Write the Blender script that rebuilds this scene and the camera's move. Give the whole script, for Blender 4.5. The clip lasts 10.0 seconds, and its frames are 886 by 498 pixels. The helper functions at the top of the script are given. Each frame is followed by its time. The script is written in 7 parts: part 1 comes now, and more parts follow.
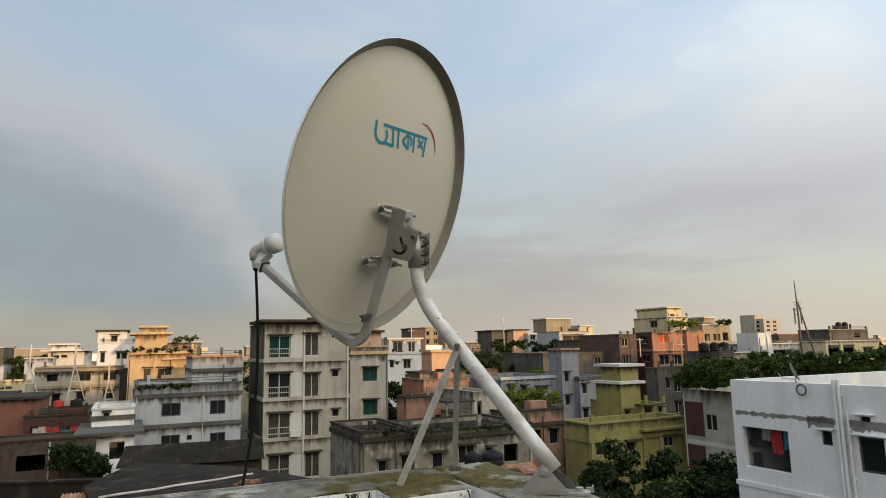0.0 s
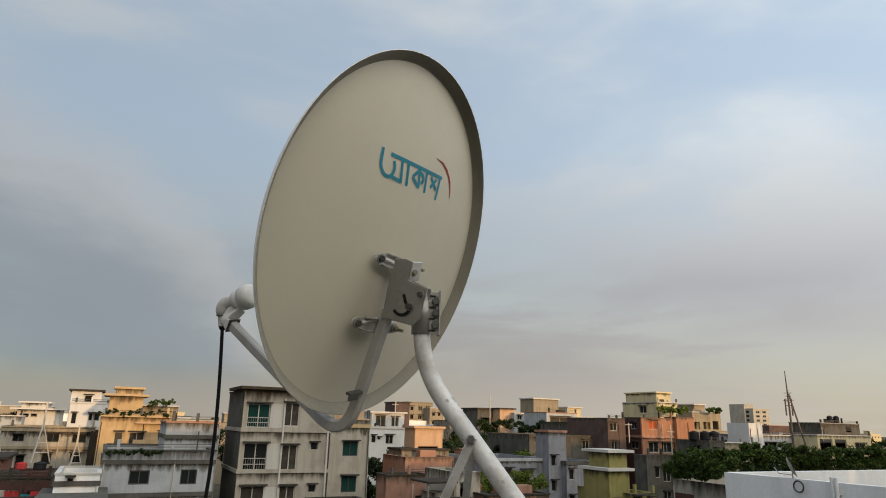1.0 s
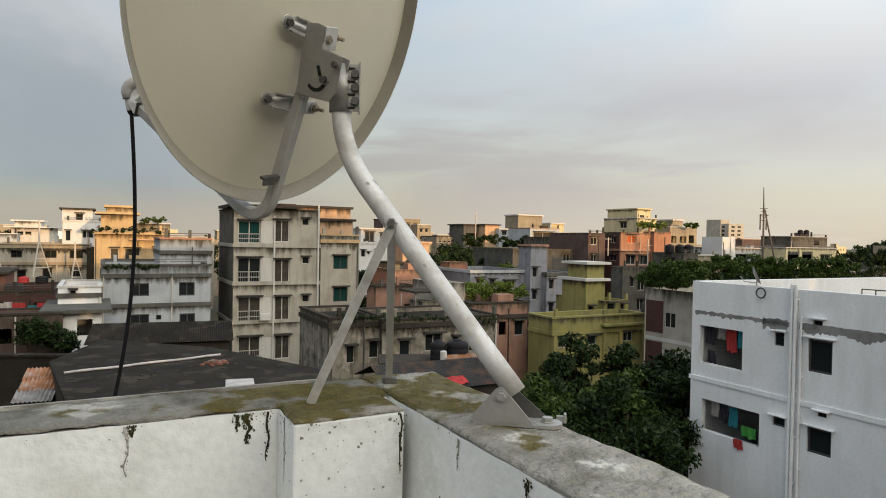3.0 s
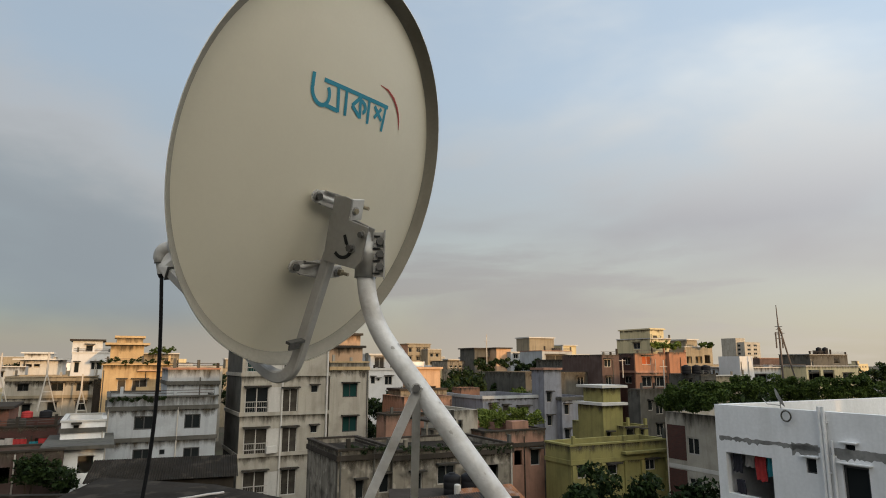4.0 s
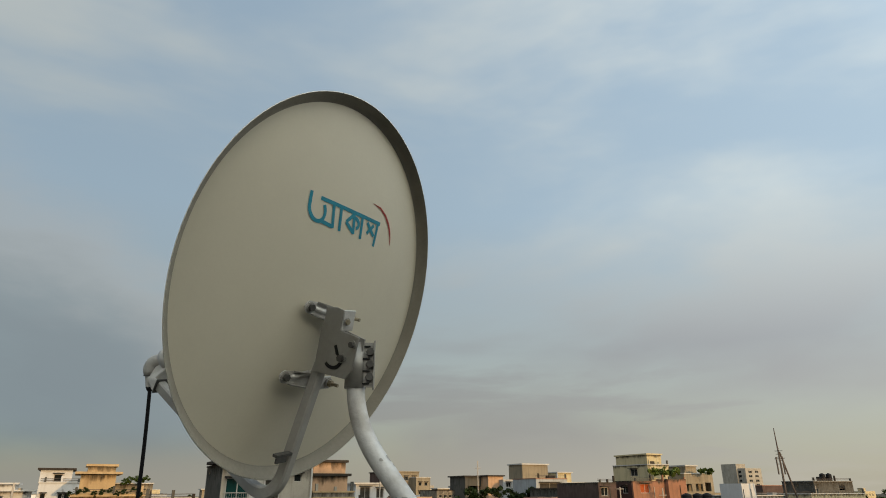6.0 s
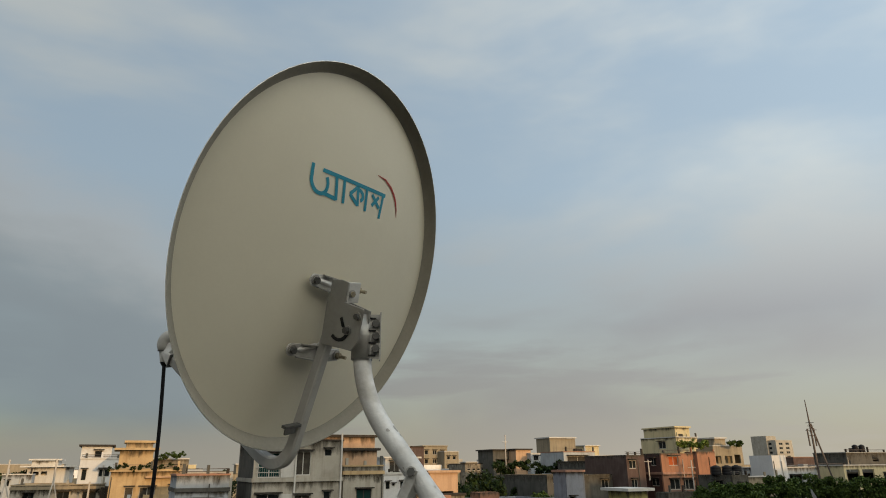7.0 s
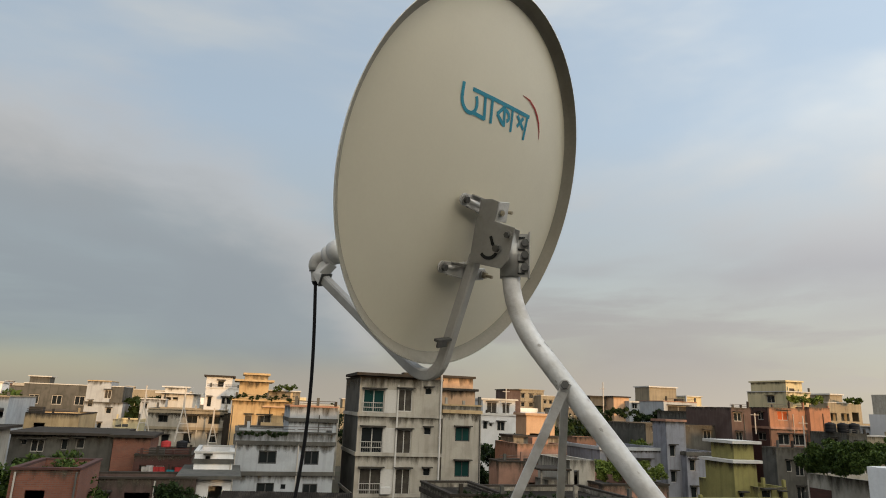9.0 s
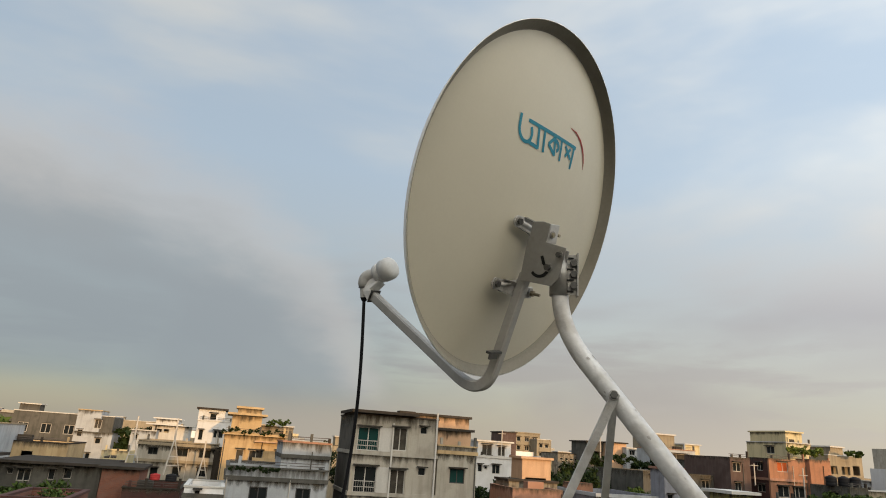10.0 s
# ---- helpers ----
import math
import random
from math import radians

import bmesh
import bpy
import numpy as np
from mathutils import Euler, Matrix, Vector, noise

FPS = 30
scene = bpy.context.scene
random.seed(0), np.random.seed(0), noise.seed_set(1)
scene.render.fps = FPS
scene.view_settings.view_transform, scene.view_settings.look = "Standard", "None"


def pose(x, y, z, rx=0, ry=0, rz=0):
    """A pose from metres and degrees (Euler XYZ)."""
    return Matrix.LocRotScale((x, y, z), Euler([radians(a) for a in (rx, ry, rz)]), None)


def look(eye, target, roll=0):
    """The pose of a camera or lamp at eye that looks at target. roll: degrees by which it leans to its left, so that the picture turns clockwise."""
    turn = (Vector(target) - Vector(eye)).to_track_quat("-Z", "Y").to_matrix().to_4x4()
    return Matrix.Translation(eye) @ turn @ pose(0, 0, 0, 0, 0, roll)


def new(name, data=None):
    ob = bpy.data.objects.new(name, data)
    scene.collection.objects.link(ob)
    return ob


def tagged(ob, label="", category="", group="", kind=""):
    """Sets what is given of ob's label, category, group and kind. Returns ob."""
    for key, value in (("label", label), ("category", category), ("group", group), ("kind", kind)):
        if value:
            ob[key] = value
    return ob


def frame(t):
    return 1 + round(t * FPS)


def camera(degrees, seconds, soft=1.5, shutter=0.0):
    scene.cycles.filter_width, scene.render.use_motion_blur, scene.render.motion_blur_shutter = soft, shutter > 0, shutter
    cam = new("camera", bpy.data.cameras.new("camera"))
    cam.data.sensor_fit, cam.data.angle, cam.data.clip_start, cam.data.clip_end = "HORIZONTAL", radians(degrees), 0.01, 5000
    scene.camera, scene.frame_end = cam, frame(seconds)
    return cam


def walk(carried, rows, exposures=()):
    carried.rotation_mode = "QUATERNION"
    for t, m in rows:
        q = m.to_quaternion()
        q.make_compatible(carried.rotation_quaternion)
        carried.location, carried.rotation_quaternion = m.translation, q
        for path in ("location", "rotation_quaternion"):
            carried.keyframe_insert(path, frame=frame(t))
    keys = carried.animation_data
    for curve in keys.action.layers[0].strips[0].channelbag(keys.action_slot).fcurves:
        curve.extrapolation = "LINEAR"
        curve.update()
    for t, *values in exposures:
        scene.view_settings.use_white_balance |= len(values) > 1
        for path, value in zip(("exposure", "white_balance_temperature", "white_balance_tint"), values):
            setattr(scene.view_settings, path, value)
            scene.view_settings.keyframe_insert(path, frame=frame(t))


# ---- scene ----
cam = camera(69.4, 10.0, soft=1.0)

PATH = [
    (0, (0.191, -0.035, 0.084), (0.118, 1.941, 0.385), -1.1),
    (0.5, (0.143, 0.162, 0.111), (0.081, 2.1, 0.603), 0.9),
    (1, (0.132, 0.276, 0.111), (0.089, 2.206, 0.635), 1.5),
    (1.5, (0.157, 0.362, 0.087), (-0.061, 2.325, 0.4), 0.7),
    (2, (0.207, 0.378, 0.075), (0.115, 2.37, 0.236), 3.1),
    (2.2, (0.23, 0.374, 0.068), (0.199, 2.373, 0.132), 2.4),
    (3.3, (0.246, 0.406, 0.059), (0.25, 2.406, 0.025), 1.0),
    (3.5, (0.236, 0.398, 0.073), (0.205, 2.394, 0.185), 0.3),
    (4, (0.221, 0.379, 0.125), (0.195, 2.348, 0.476), 0.1),
    (4.5, (0.207, 0.379, 0.126), (0.252, 2.348, 0.473), 0.4),
    (5, (0.198, 0.362, 0.116), (0.542, 2.26, 0.646), 0.7),
    (5.5, (0.212, 0.373, 0.106), (0.467, 2.277, 0.662), 0.1),
    (6, (0.222, 0.344, 0.098), (0.23, 2.213, 0.81), -0.2),
    (6.2, (0.227, 0.342, 0.101), (0.181, 2.216, 0.798), -0.4),
    (7.3, (0.263, 0.367, 0.077), (0.182, 2.269, 0.689), -0.4),
    (7.5, (0.261, 0.37, 0.066), (0.118, 2.28, 0.643), 1.0),
    (8, (0.24, 0.39, 0.061), (0.023, 2.317, 0.553), 1.5),
    (8.5, (0.227, 0.394, 0.053), (0.015, 2.322, 0.54), 2.1),
    (9, (0.164, 0.358, 0.041), (-0.208, 2.264, 0.519), 2.2),
    (9.5, (0.097, 0.315, 0.030), (-0.292, 2.211, 0.534), 2.6),
    (10, (0.073, 0.269, -0.026), (-0.297, 2.143, 0.567), 4.0),
]
walk(cam, [(t, look(eye, target, roll)) for t, eye, target, roll in PATH],
     [(0.0, 0.0, 6900, 10), (0.5, -0.28, 6860, 9), (1.0, -0.2, 6900, 10), (2.0, 0.16, 7000, 10), (3.5, 0.16, 7000, 10), (4.0, -0.14, 6950, 10), (4.5, -0.12, 6900, 10), (5.0, -0.32, 6870, 9), (5.5, -0.36, 6850, 8), (6.0, -0.4, 6780, 4),
      (7.5, -0.42, 6950, 7), (8.0, -0.18, 6980, 8), (9.0, -0.09, 7030, 10), (9.5, 0.1, 7150, 10), (10.0, -0.04, 7100, 10)])

# ---------- world, sun ----------
YAW = 28.0                      # the street grid, degrees
SUN_DIR = Vector((0.58, -0.81, 0.13)).normalized()

world = bpy.data.worlds.new("evening_sky")
scene.world = world
world.use_nodes = True
wt = world.node_tree
wt.nodes.clear()


def wnode(kind, **sets):
    n = wt.nodes.new(kind)
    for key, value in sets.items():
        n.inputs[key.replace("_", " ")].default_value = value
    return n


def sky_world():
    L = wt.links.new
    out = wnode("ShaderNodeOutputWorld")
    sky = wnode("ShaderNodeTexSky")
    sky.sky_type, sky.sun_disc = "NISHITA", False
    sky.sun_elevation = math.asin(SUN_DIR.z)
    sky.sun_rotation = math.atan2(SUN_DIR.x, SUN_DIR.y)
    sky.dust_density, sky.air_density, sky.ozone_density = 1.5, 1.0, 1.6
    bg = wnode("ShaderNodeBackground", Strength=0.15)
    L(sky.outputs[0], bg.inputs[0])
    # evening haze, brighter and warmer on the sun's side
    tc = wnode("ShaderNodeTexCoord")
    way = tc.outputs["Generated"]
    sep = wnode("ShaderNodeSeparateXYZ")
    L(way, sep.inputs[0])
    dot = wnode("ShaderNodeVectorMath")
    dot.operation = "DOT_PRODUCT"
    dot.inputs[1].default_value = (0.86, -0.51, 0.0)
    L(way, dot.inputs[0])

    sdot = wnode("ShaderNodeVectorMath")
    sdot.operation = "DOT_PRODUCT"
    sdot.inputs[1].default_value = (0.58, -0.81, 0.0)
    L(way, sdot.inputs[0])

    gdot = wnode("ShaderNodeVectorMath")
    gdot.operation = "DOT_PRODUCT"
    gdot.inputs[1].default_value = GLOW_DIR
    L(way, gdot.inputs[0])

    def ranged(src, lo, hi, a, z, smooth=True):
        r = wnode("ShaderNodeMapRange")
        for k, v in (("From Min", lo), ("From Max", hi), ("To Min", a), ("To Max", z)):
            r.inputs[k].default_value = v
        r.interpolation_type = "SMOOTHSTEP" if smooth else "LINEAR"
        L(src, r.inputs["Value"])
        return r.outputs[0]

    def ramp(stops):
        r = wnode("ShaderNodeValToRGB")
        el = r.color_ramp.elements
        el[0].position, el[0].color = stops[0][0], (*stops[0][1], 1)
        el[1].position, el[1].color = stops[-1][0], (*stops[-1][1], 1)
        for p, c in stops[1:-1]:
            el.new(p).color = (*c, 1)
        L(sep.outputs["Z"], r.inputs[0])
        return r.outputs[0]

    def tinted(col, fac, warm):
        x = wnode("ShaderNodeMix")
        x.data_type, x.blend_type = "RGBA", "MULTIPLY"
        L(fac, x.inputs[0])
        L(col, x.inputs[6])
        x.inputs[7].default_value = (*warm, 1)
        return x.outputs[2]

    def times(a, b):
        k = wnode("ShaderNodeMath")
        k.operation = "MULTIPLY"
        for s, v in ((k.inputs[0], a), (k.inputs[1], b)):
            if hasattr(v, "is_linked"):
                L(v, s)
            else:
                s.default_value = v
        return k.outputs[0]

    warm_side = ranged(sdot.outputs["Value"], 0.0, 0.95, 0.0, 1.0)
    cool_side = times(times(ranged(dot.outputs["Value"], -0.55, -0.96, 0.0, 1.0), ranged(sep.outputs["Z"], 0.34, 0.10, 0.0, 1.0)), ranged(sep.outputs["Z"], 0.02, 0.09, 0.2, 1.0))
    haze = wnode("ShaderNodeBackground")
    L(tinted(tinted(ramp(HAZE), warm_side, (1.0, 0.84, 0.62)), cool_side, COOL), haze.inputs[0])
    glow = ranged(gdot.outputs["Value"], 0.25, 1.0, 0.0, GLOW)
    even = ranged(dot.outputs["Value"], -0.95, 0.40, 1.12, 1.9)
    power = wnode("ShaderNodeMath")
    L(glow, power.inputs[0])
    L(even, power.inputs[1])
    L(power.outputs[0], haze.inputs[1])
    air = wnode("ShaderNodeMixShader")
    air.inputs[0].default_value = 0.72
    L(bg.outputs[0], air.inputs[1])
    L(haze.outputs[0], air.inputs[2])

    # broad soft cloud sheets
    flat = wnode("ShaderNodeMapping")
    flat.inputs["Scale"].default_value = (1.0, 1.0, 2.7)
    flat.inputs["Location"].default_value = CLOUD_SHIFT
    L(way, flat.inputs[0])
    n1 = wnode("ShaderNodeTexNoise", Scale=1.5, Detail=5.0, Roughness=0.5, Distortion=0.25)
    L(flat.outputs[0], n1.inputs["Vector"])
    low = wnode("ShaderNodeMapping")
    low.inputs["Scale"].default_value = (1.0, 1.0, 6.0)
    L(way, low.inputs[0])
    n2 = wnode("ShaderNodeTexNoise", Scale=2.4, Detail=6.0, Roughness=0.55, Distortion=0.2)
    L(low.outputs[0], n2.inputs["Vector"])
    bank = times(ranged(n2.outputs["Fac"], 0.44, 0.62, 0.0, 1.0), ranged(sep.outputs["Z"], 0.30, 0.12, 0.0, 0.75))
    lean = wnode("ShaderNodeMath")
    L(n1.outputs["Fac"], lean.inputs[0])
    L(ranged(dot.outputs["Value"], -0.75, 0.1, -0.03, 0.09), lean.inputs[1])
    sheet = ranged(lean.outputs[0], 0.43, 0.66, 0.0, 0.85)
    both = wnode("ShaderNodeMath")
    both.operation = "MAXIMUM"
    L(bank, both.inputs[0])
    L(sheet, both.inputs[1])
    cl = wnode("ShaderNodeBackground")
    L(tinted(tinted(ramp(CLOUD), warm_side, (1.0, 0.84, 0.66)), cool_side, COOL), cl.inputs[0])
    L(power.outputs[0], cl.inputs[1])
    mix = wnode("ShaderNodeMixShader")
    L(both.outputs[0], mix.inputs[0])
    L(air.outputs[0], mix.inputs[1])
    L(cl.outputs[0], mix.inputs[2])
    # a heaped cloud bank low in the west, with a paler crest and a blue-grey underside
    crest = wnode("ShaderNodeValToRGB")
    el = crest.color_ramp.elements
    el[0].position, el[0].color = 0.24, (0, 0, 0, 1)
    el[1].position, el[1].color = 0.60, (0.40, 0.40, 0.40, 1)
    for p, v in ((0.30, 0.14), (0.36, 0.25), (0.46, 0.33)):
        el.new(p).color = (v, v, v, 1)
    west = wnode("ShaderNodeMath")
    west.operation = "MULTIPLY"
    west.inputs[1].default_value = -1.0
    L(sep.outputs["X"], west.inputs[0])
    L(west.outputs[0], crest.inputs[0])
    heap = wnode("ShaderNodeTexNoise", Scale=4.2, Detail=7.0, Roughness=0.55, Distortion=0.2)
    L(flat.outputs[0], heap.inputs["Vector"])
    lift = wnode("ShaderNodeMath")
    lift.operation = "MULTIPLY_ADD"
    lift.inputs[1].default_value = 0.24
    L(heap.outputs["Fac"], lift.inputs[0])
    L(crest.outputs[0], lift.inputs[2])
    deep = wnode("ShaderNodeMath")
    deep.operation = "SUBTRACT"
    L(lift.outputs[0], deep.inputs[0])
    L(sep.outputs["Z"], deep.inputs[1])
    body = times(ranged(deep.outputs[0], 0.05, 0.24, 0.0, 0.75), times(ranged(sep.outputs["Y"], 0.0, 0.4, 0.0, 1.0), ranged(sep.outputs["Z"], 0.04, 0.10, 0.0, 1.0)))
    tone = wnode("ShaderNodeMix")
    tone.data_type = "RGBA"
    L(ranged(deep.outputs[0], 0.12, 0.30, 0.0, 1.0), tone.inputs[0])
    tone.inputs[6].default_value, tone.inputs[7].default_value = (0.50, 0.50, 0.52, 1), (0.285, 0.335, 0.385, 1)
    heaped = wnode("ShaderNodeBackground")
    L(tone.outputs[2], heaped.inputs[0])
    L(power.outputs[0], heaped.inputs[1])
    whole = wnode("ShaderNodeMixShader")
    L(body, whole.inputs[0])
    L(mix.outputs[0], whole.inputs[1])
    L(heaped.outputs[0], whole.inputs[2])
    L(whole.outputs[0], out.inputs[0])


HAZE = [(0.0, (0.42, 0.392, 0.335)), (0.07, (0.415, 0.405, 0.375)), (0.18, (0.43, 0.46, 0.48)), (0.40, (0.43, 0.54, 0.68)), (1.0, (0.38, 0.51, 0.70))]
CLOUD = [(0.0, (0.40, 0.37, 0.33)), (0.08, (0.31, 0.303, 0.308)), (0.20, (0.29, 0.298, 0.332)), (0.40, (0.53, 0.565, 0.59)), (1.0, (0.55, 0.59, 0.63))]
GLOW = 4.0
GLOW_DIR = (0.72, -0.52, 0.46)
COOL = (0.62, 0.80, 0.95)
CLOUD_SHIFT = (0.35, 0.1, 0.55)
sky_world()

sun = new("sun", bpy.data.lights.new("sun", "SUN"))
sun.data.energy, sun.data.angle, sun.data.color = 3.1, radians(0.6), (1.0, 0.62, 0.30)
sun.rotation_mode = "QUATERNION"
sun.rotation_quaternion = SUN_DIR.to_track_quat("Z", "Y")

# ---------- materials ----------


def material(name, color, rough=0.8, metal=0.0, grain=25.0, amount=0.25, stain=0.0, stain_color=(0.05, 0.05, 0.045),
             scale=0.7, bump=0.15, streak=0.0, fleck=0.35, spec=0.08, patch=0.0, patch_color=(0.5, 0.45, 0.35)):
    """Paint or plaster with fine grain, broad blotches, and dark rain streaks; sizes in metres."""
    m = bpy.data.materials.new(name)
    m.use_nodes = True
    t = m.node_tree
    b = t.nodes["Principled BSDF"]
    b.inputs["Metallic"].default_value = metal
    b.inputs["Specular IOR Level"].default_value = spec
    L = t.links.new
    tc = t.nodes.new("ShaderNodeTexCoord")
    co = tc.outputs["Object"]

    def noise_at(s, detail=4.0, stretch=None):
        n = t.nodes.new("ShaderNodeTexNoise")
        n.inputs["Scale"].default_value = s
        n.inputs["Detail"].default_value = detail
        if stretch:
            mp = t.nodes.new("ShaderNodeMapping")
            mp.inputs["Scale"].default_value = stretch
            L(co, mp.inputs[0])
            L(mp.outputs[0], n.inputs["Vector"])
        else:
            L(co, n.inputs["Vector"])
        return n

    def ranged(src, lo, hi, a, z):
        r = t.nodes.new("ShaderNodeMapRange")
        for k, v in (("From Min", lo), ("From Max", hi), ("To Min", a), ("To Max", z)):
            r.inputs[k].default_value = v
        L(src, r.inputs["Value"])
        return r.outputs[0]

    def mixed(fac, a, z, blend="MIX"):
        x = t.nodes.new("ShaderNodeMix")
        x.data_type, x.blend_type = "RGBA", blend
        if hasattr(fac, "is_linked"):
            L(fac, x.inputs[0])
        else:
            x.inputs[0].default_value = fac
        for sock, v in ((x.inputs[6], a), (x.inputs[7], z)):
            if hasattr(v, "is_linked"):
                L(v, sock)
            else:
                sock.default_value = (*v, 1)
        return x.outputs[2]

    fine, broad = noise_at(grain), noise_at(scale, 6.0)
    dark = tuple(c * (1 - amount) for c in color)
    light = tuple(min(1, c * (1 + amount * 0.5)) for c in color)
    c = mixed(ranged(broad.outputs["Fac"], 0.3, 0.7, 0, 1), dark, light)
    c = mixed(ranged(fine.outputs["Fac"], 0.3, 0.75, 0, fleck), c, tuple(v * 0.7 for v in color))
    if patch:
        p = noise_at(scale * 1.7 + 0.13, 8.0)
        c = mixed(ranged(p.outputs["Fac"], 0.56, 0.62, 0, patch), c, patch_color)
    if stain:
        s = noise_at(scale * 2.3, 9.0)
        c = mixed(ranged(s.outputs["Fac"], 0.48, 0.7, 0, stain), c, stain_color)
    if streak:
        s = noise_at(1.0, 6.0, (2.6, 2.6, 0.22))
        c = mixed(ranged(s.outputs["Fac"], 0.5, 0.72, 0, streak), c, stain_color)
    L(c, b.inputs["Base Color"])
    L(ranged(fine.outputs["Fac"], 0.3, 0.7, max(0.02, rough - 0.08), min(1, rough + 0.08)), b.inputs["Roughness"])
    if bump:
        bp = t.nodes.new("ShaderNodeBump")
        bp.inputs["Strength"].default_value = bump
        bp.inputs["Distance"].default_value = 0.02
        L(fine.outputs["Fac"], bp.inputs["Height"])
        L(bp.outputs[0], b.inputs["Normal"])
    return m


def leaf_material(name, a, z):
    m = bpy.data.materials.new(name)
    m.use_nodes = True
    t = m.node_tree
    b = t.nodes["Principled BSDF"]
    g = t.nodes.new("ShaderNodeNewGeometry")
    r = t.nodes.new("ShaderNodeValToRGB")
    r.color_ramp.elements[0].color, r.color_ramp.elements[1].color = (*a, 1), (*z, 1)
    t.links.new(g.outputs["Random Per Island"], r.inputs[0])
    t.links.new(r.outputs[0], b.inputs["Base Color"])
    b.inputs["Roughness"].default_value = 0.65
    b.inputs["Specular IOR Level"].default_value = 0.12
    return m


def brick_material(name, a, z, mortar):
    m = bpy.data.materials.new(name)
    m.use_nodes = True
    t = m.node_tree
    b = t.nodes["Principled BSDF"]
    L = t.links.new
    tc = t.nodes.new("ShaderNodeTexCoord")
    sp = t.nodes.new("ShaderNodeSeparateXYZ")
    L(tc.outputs["Object"], sp.inputs[0])
    ad = t.nodes.new("ShaderNodeMath")
    L(sp.outputs[0], ad.inputs[0])
    L(sp.outputs[1], ad.inputs[1])
    cb = t.nodes.new("ShaderNodeCombineXYZ")
    L(ad.outputs[0], cb.inputs[0])
    L(sp.outputs[2], cb.inputs[1])
    br = t.nodes.new("ShaderNodeTexBrick")
    L(cb.outputs[0], br.inputs["Vector"])
    br.inputs["Color1"].default_value, br.inputs["Color2"].default_value = (*a, 1), (*z, 1)
    br.inputs["Mortar"].default_value = (*mortar, 1)
    for k, v in (("Scale", 1.0), ("Mortar Size", 0.010), ("Brick Width", 0.25), ("Row Height", 0.08)):
        br.inputs[k].default_value = v
    n = t.nodes.new("ShaderNodeTexNoise")
    n.inputs["Scale"].default_value, n.inputs["Detail"].default_value = 0.8, 6
    L(tc.outputs["Object"], n.inputs["Vector"])
    r = t.nodes.new("ShaderNodeMapRange")
    for k, v in (("From Min", 0.35), ("From Max", 0.7), ("To Min", 0.1), ("To Max", 0.55)):
        r.inputs[k].default_value = v
    L(n.outputs["Fac"], r.inputs["Value"])
    x = t.nodes.new("ShaderNodeMix")
    x.data_type = "RGBA"
    L(r.outputs[0], x.inputs[0])
    L(br.outputs["Color"], x.inputs[6])
    x.inputs[7].default_value = tuple(c * 0.45 for c in a) + (1,)
    L(x.outputs[2], b.inputs["Base Color"])
    b.inputs["Roughness"].default_value = 0.9
    return m


def glass_material(name, color, rough=0.08):
    m = bpy.data.materials.new(name)
    m.use_nodes = True
    b = m.node_tree.nodes["Principled BSDF"]
    b.inputs["Base Color"].default_value = (*color, 1)
    b.inputs["Roughness"].default_value = rough
    b.inputs["Specular IOR Level"].default_value = 0.09
    return m


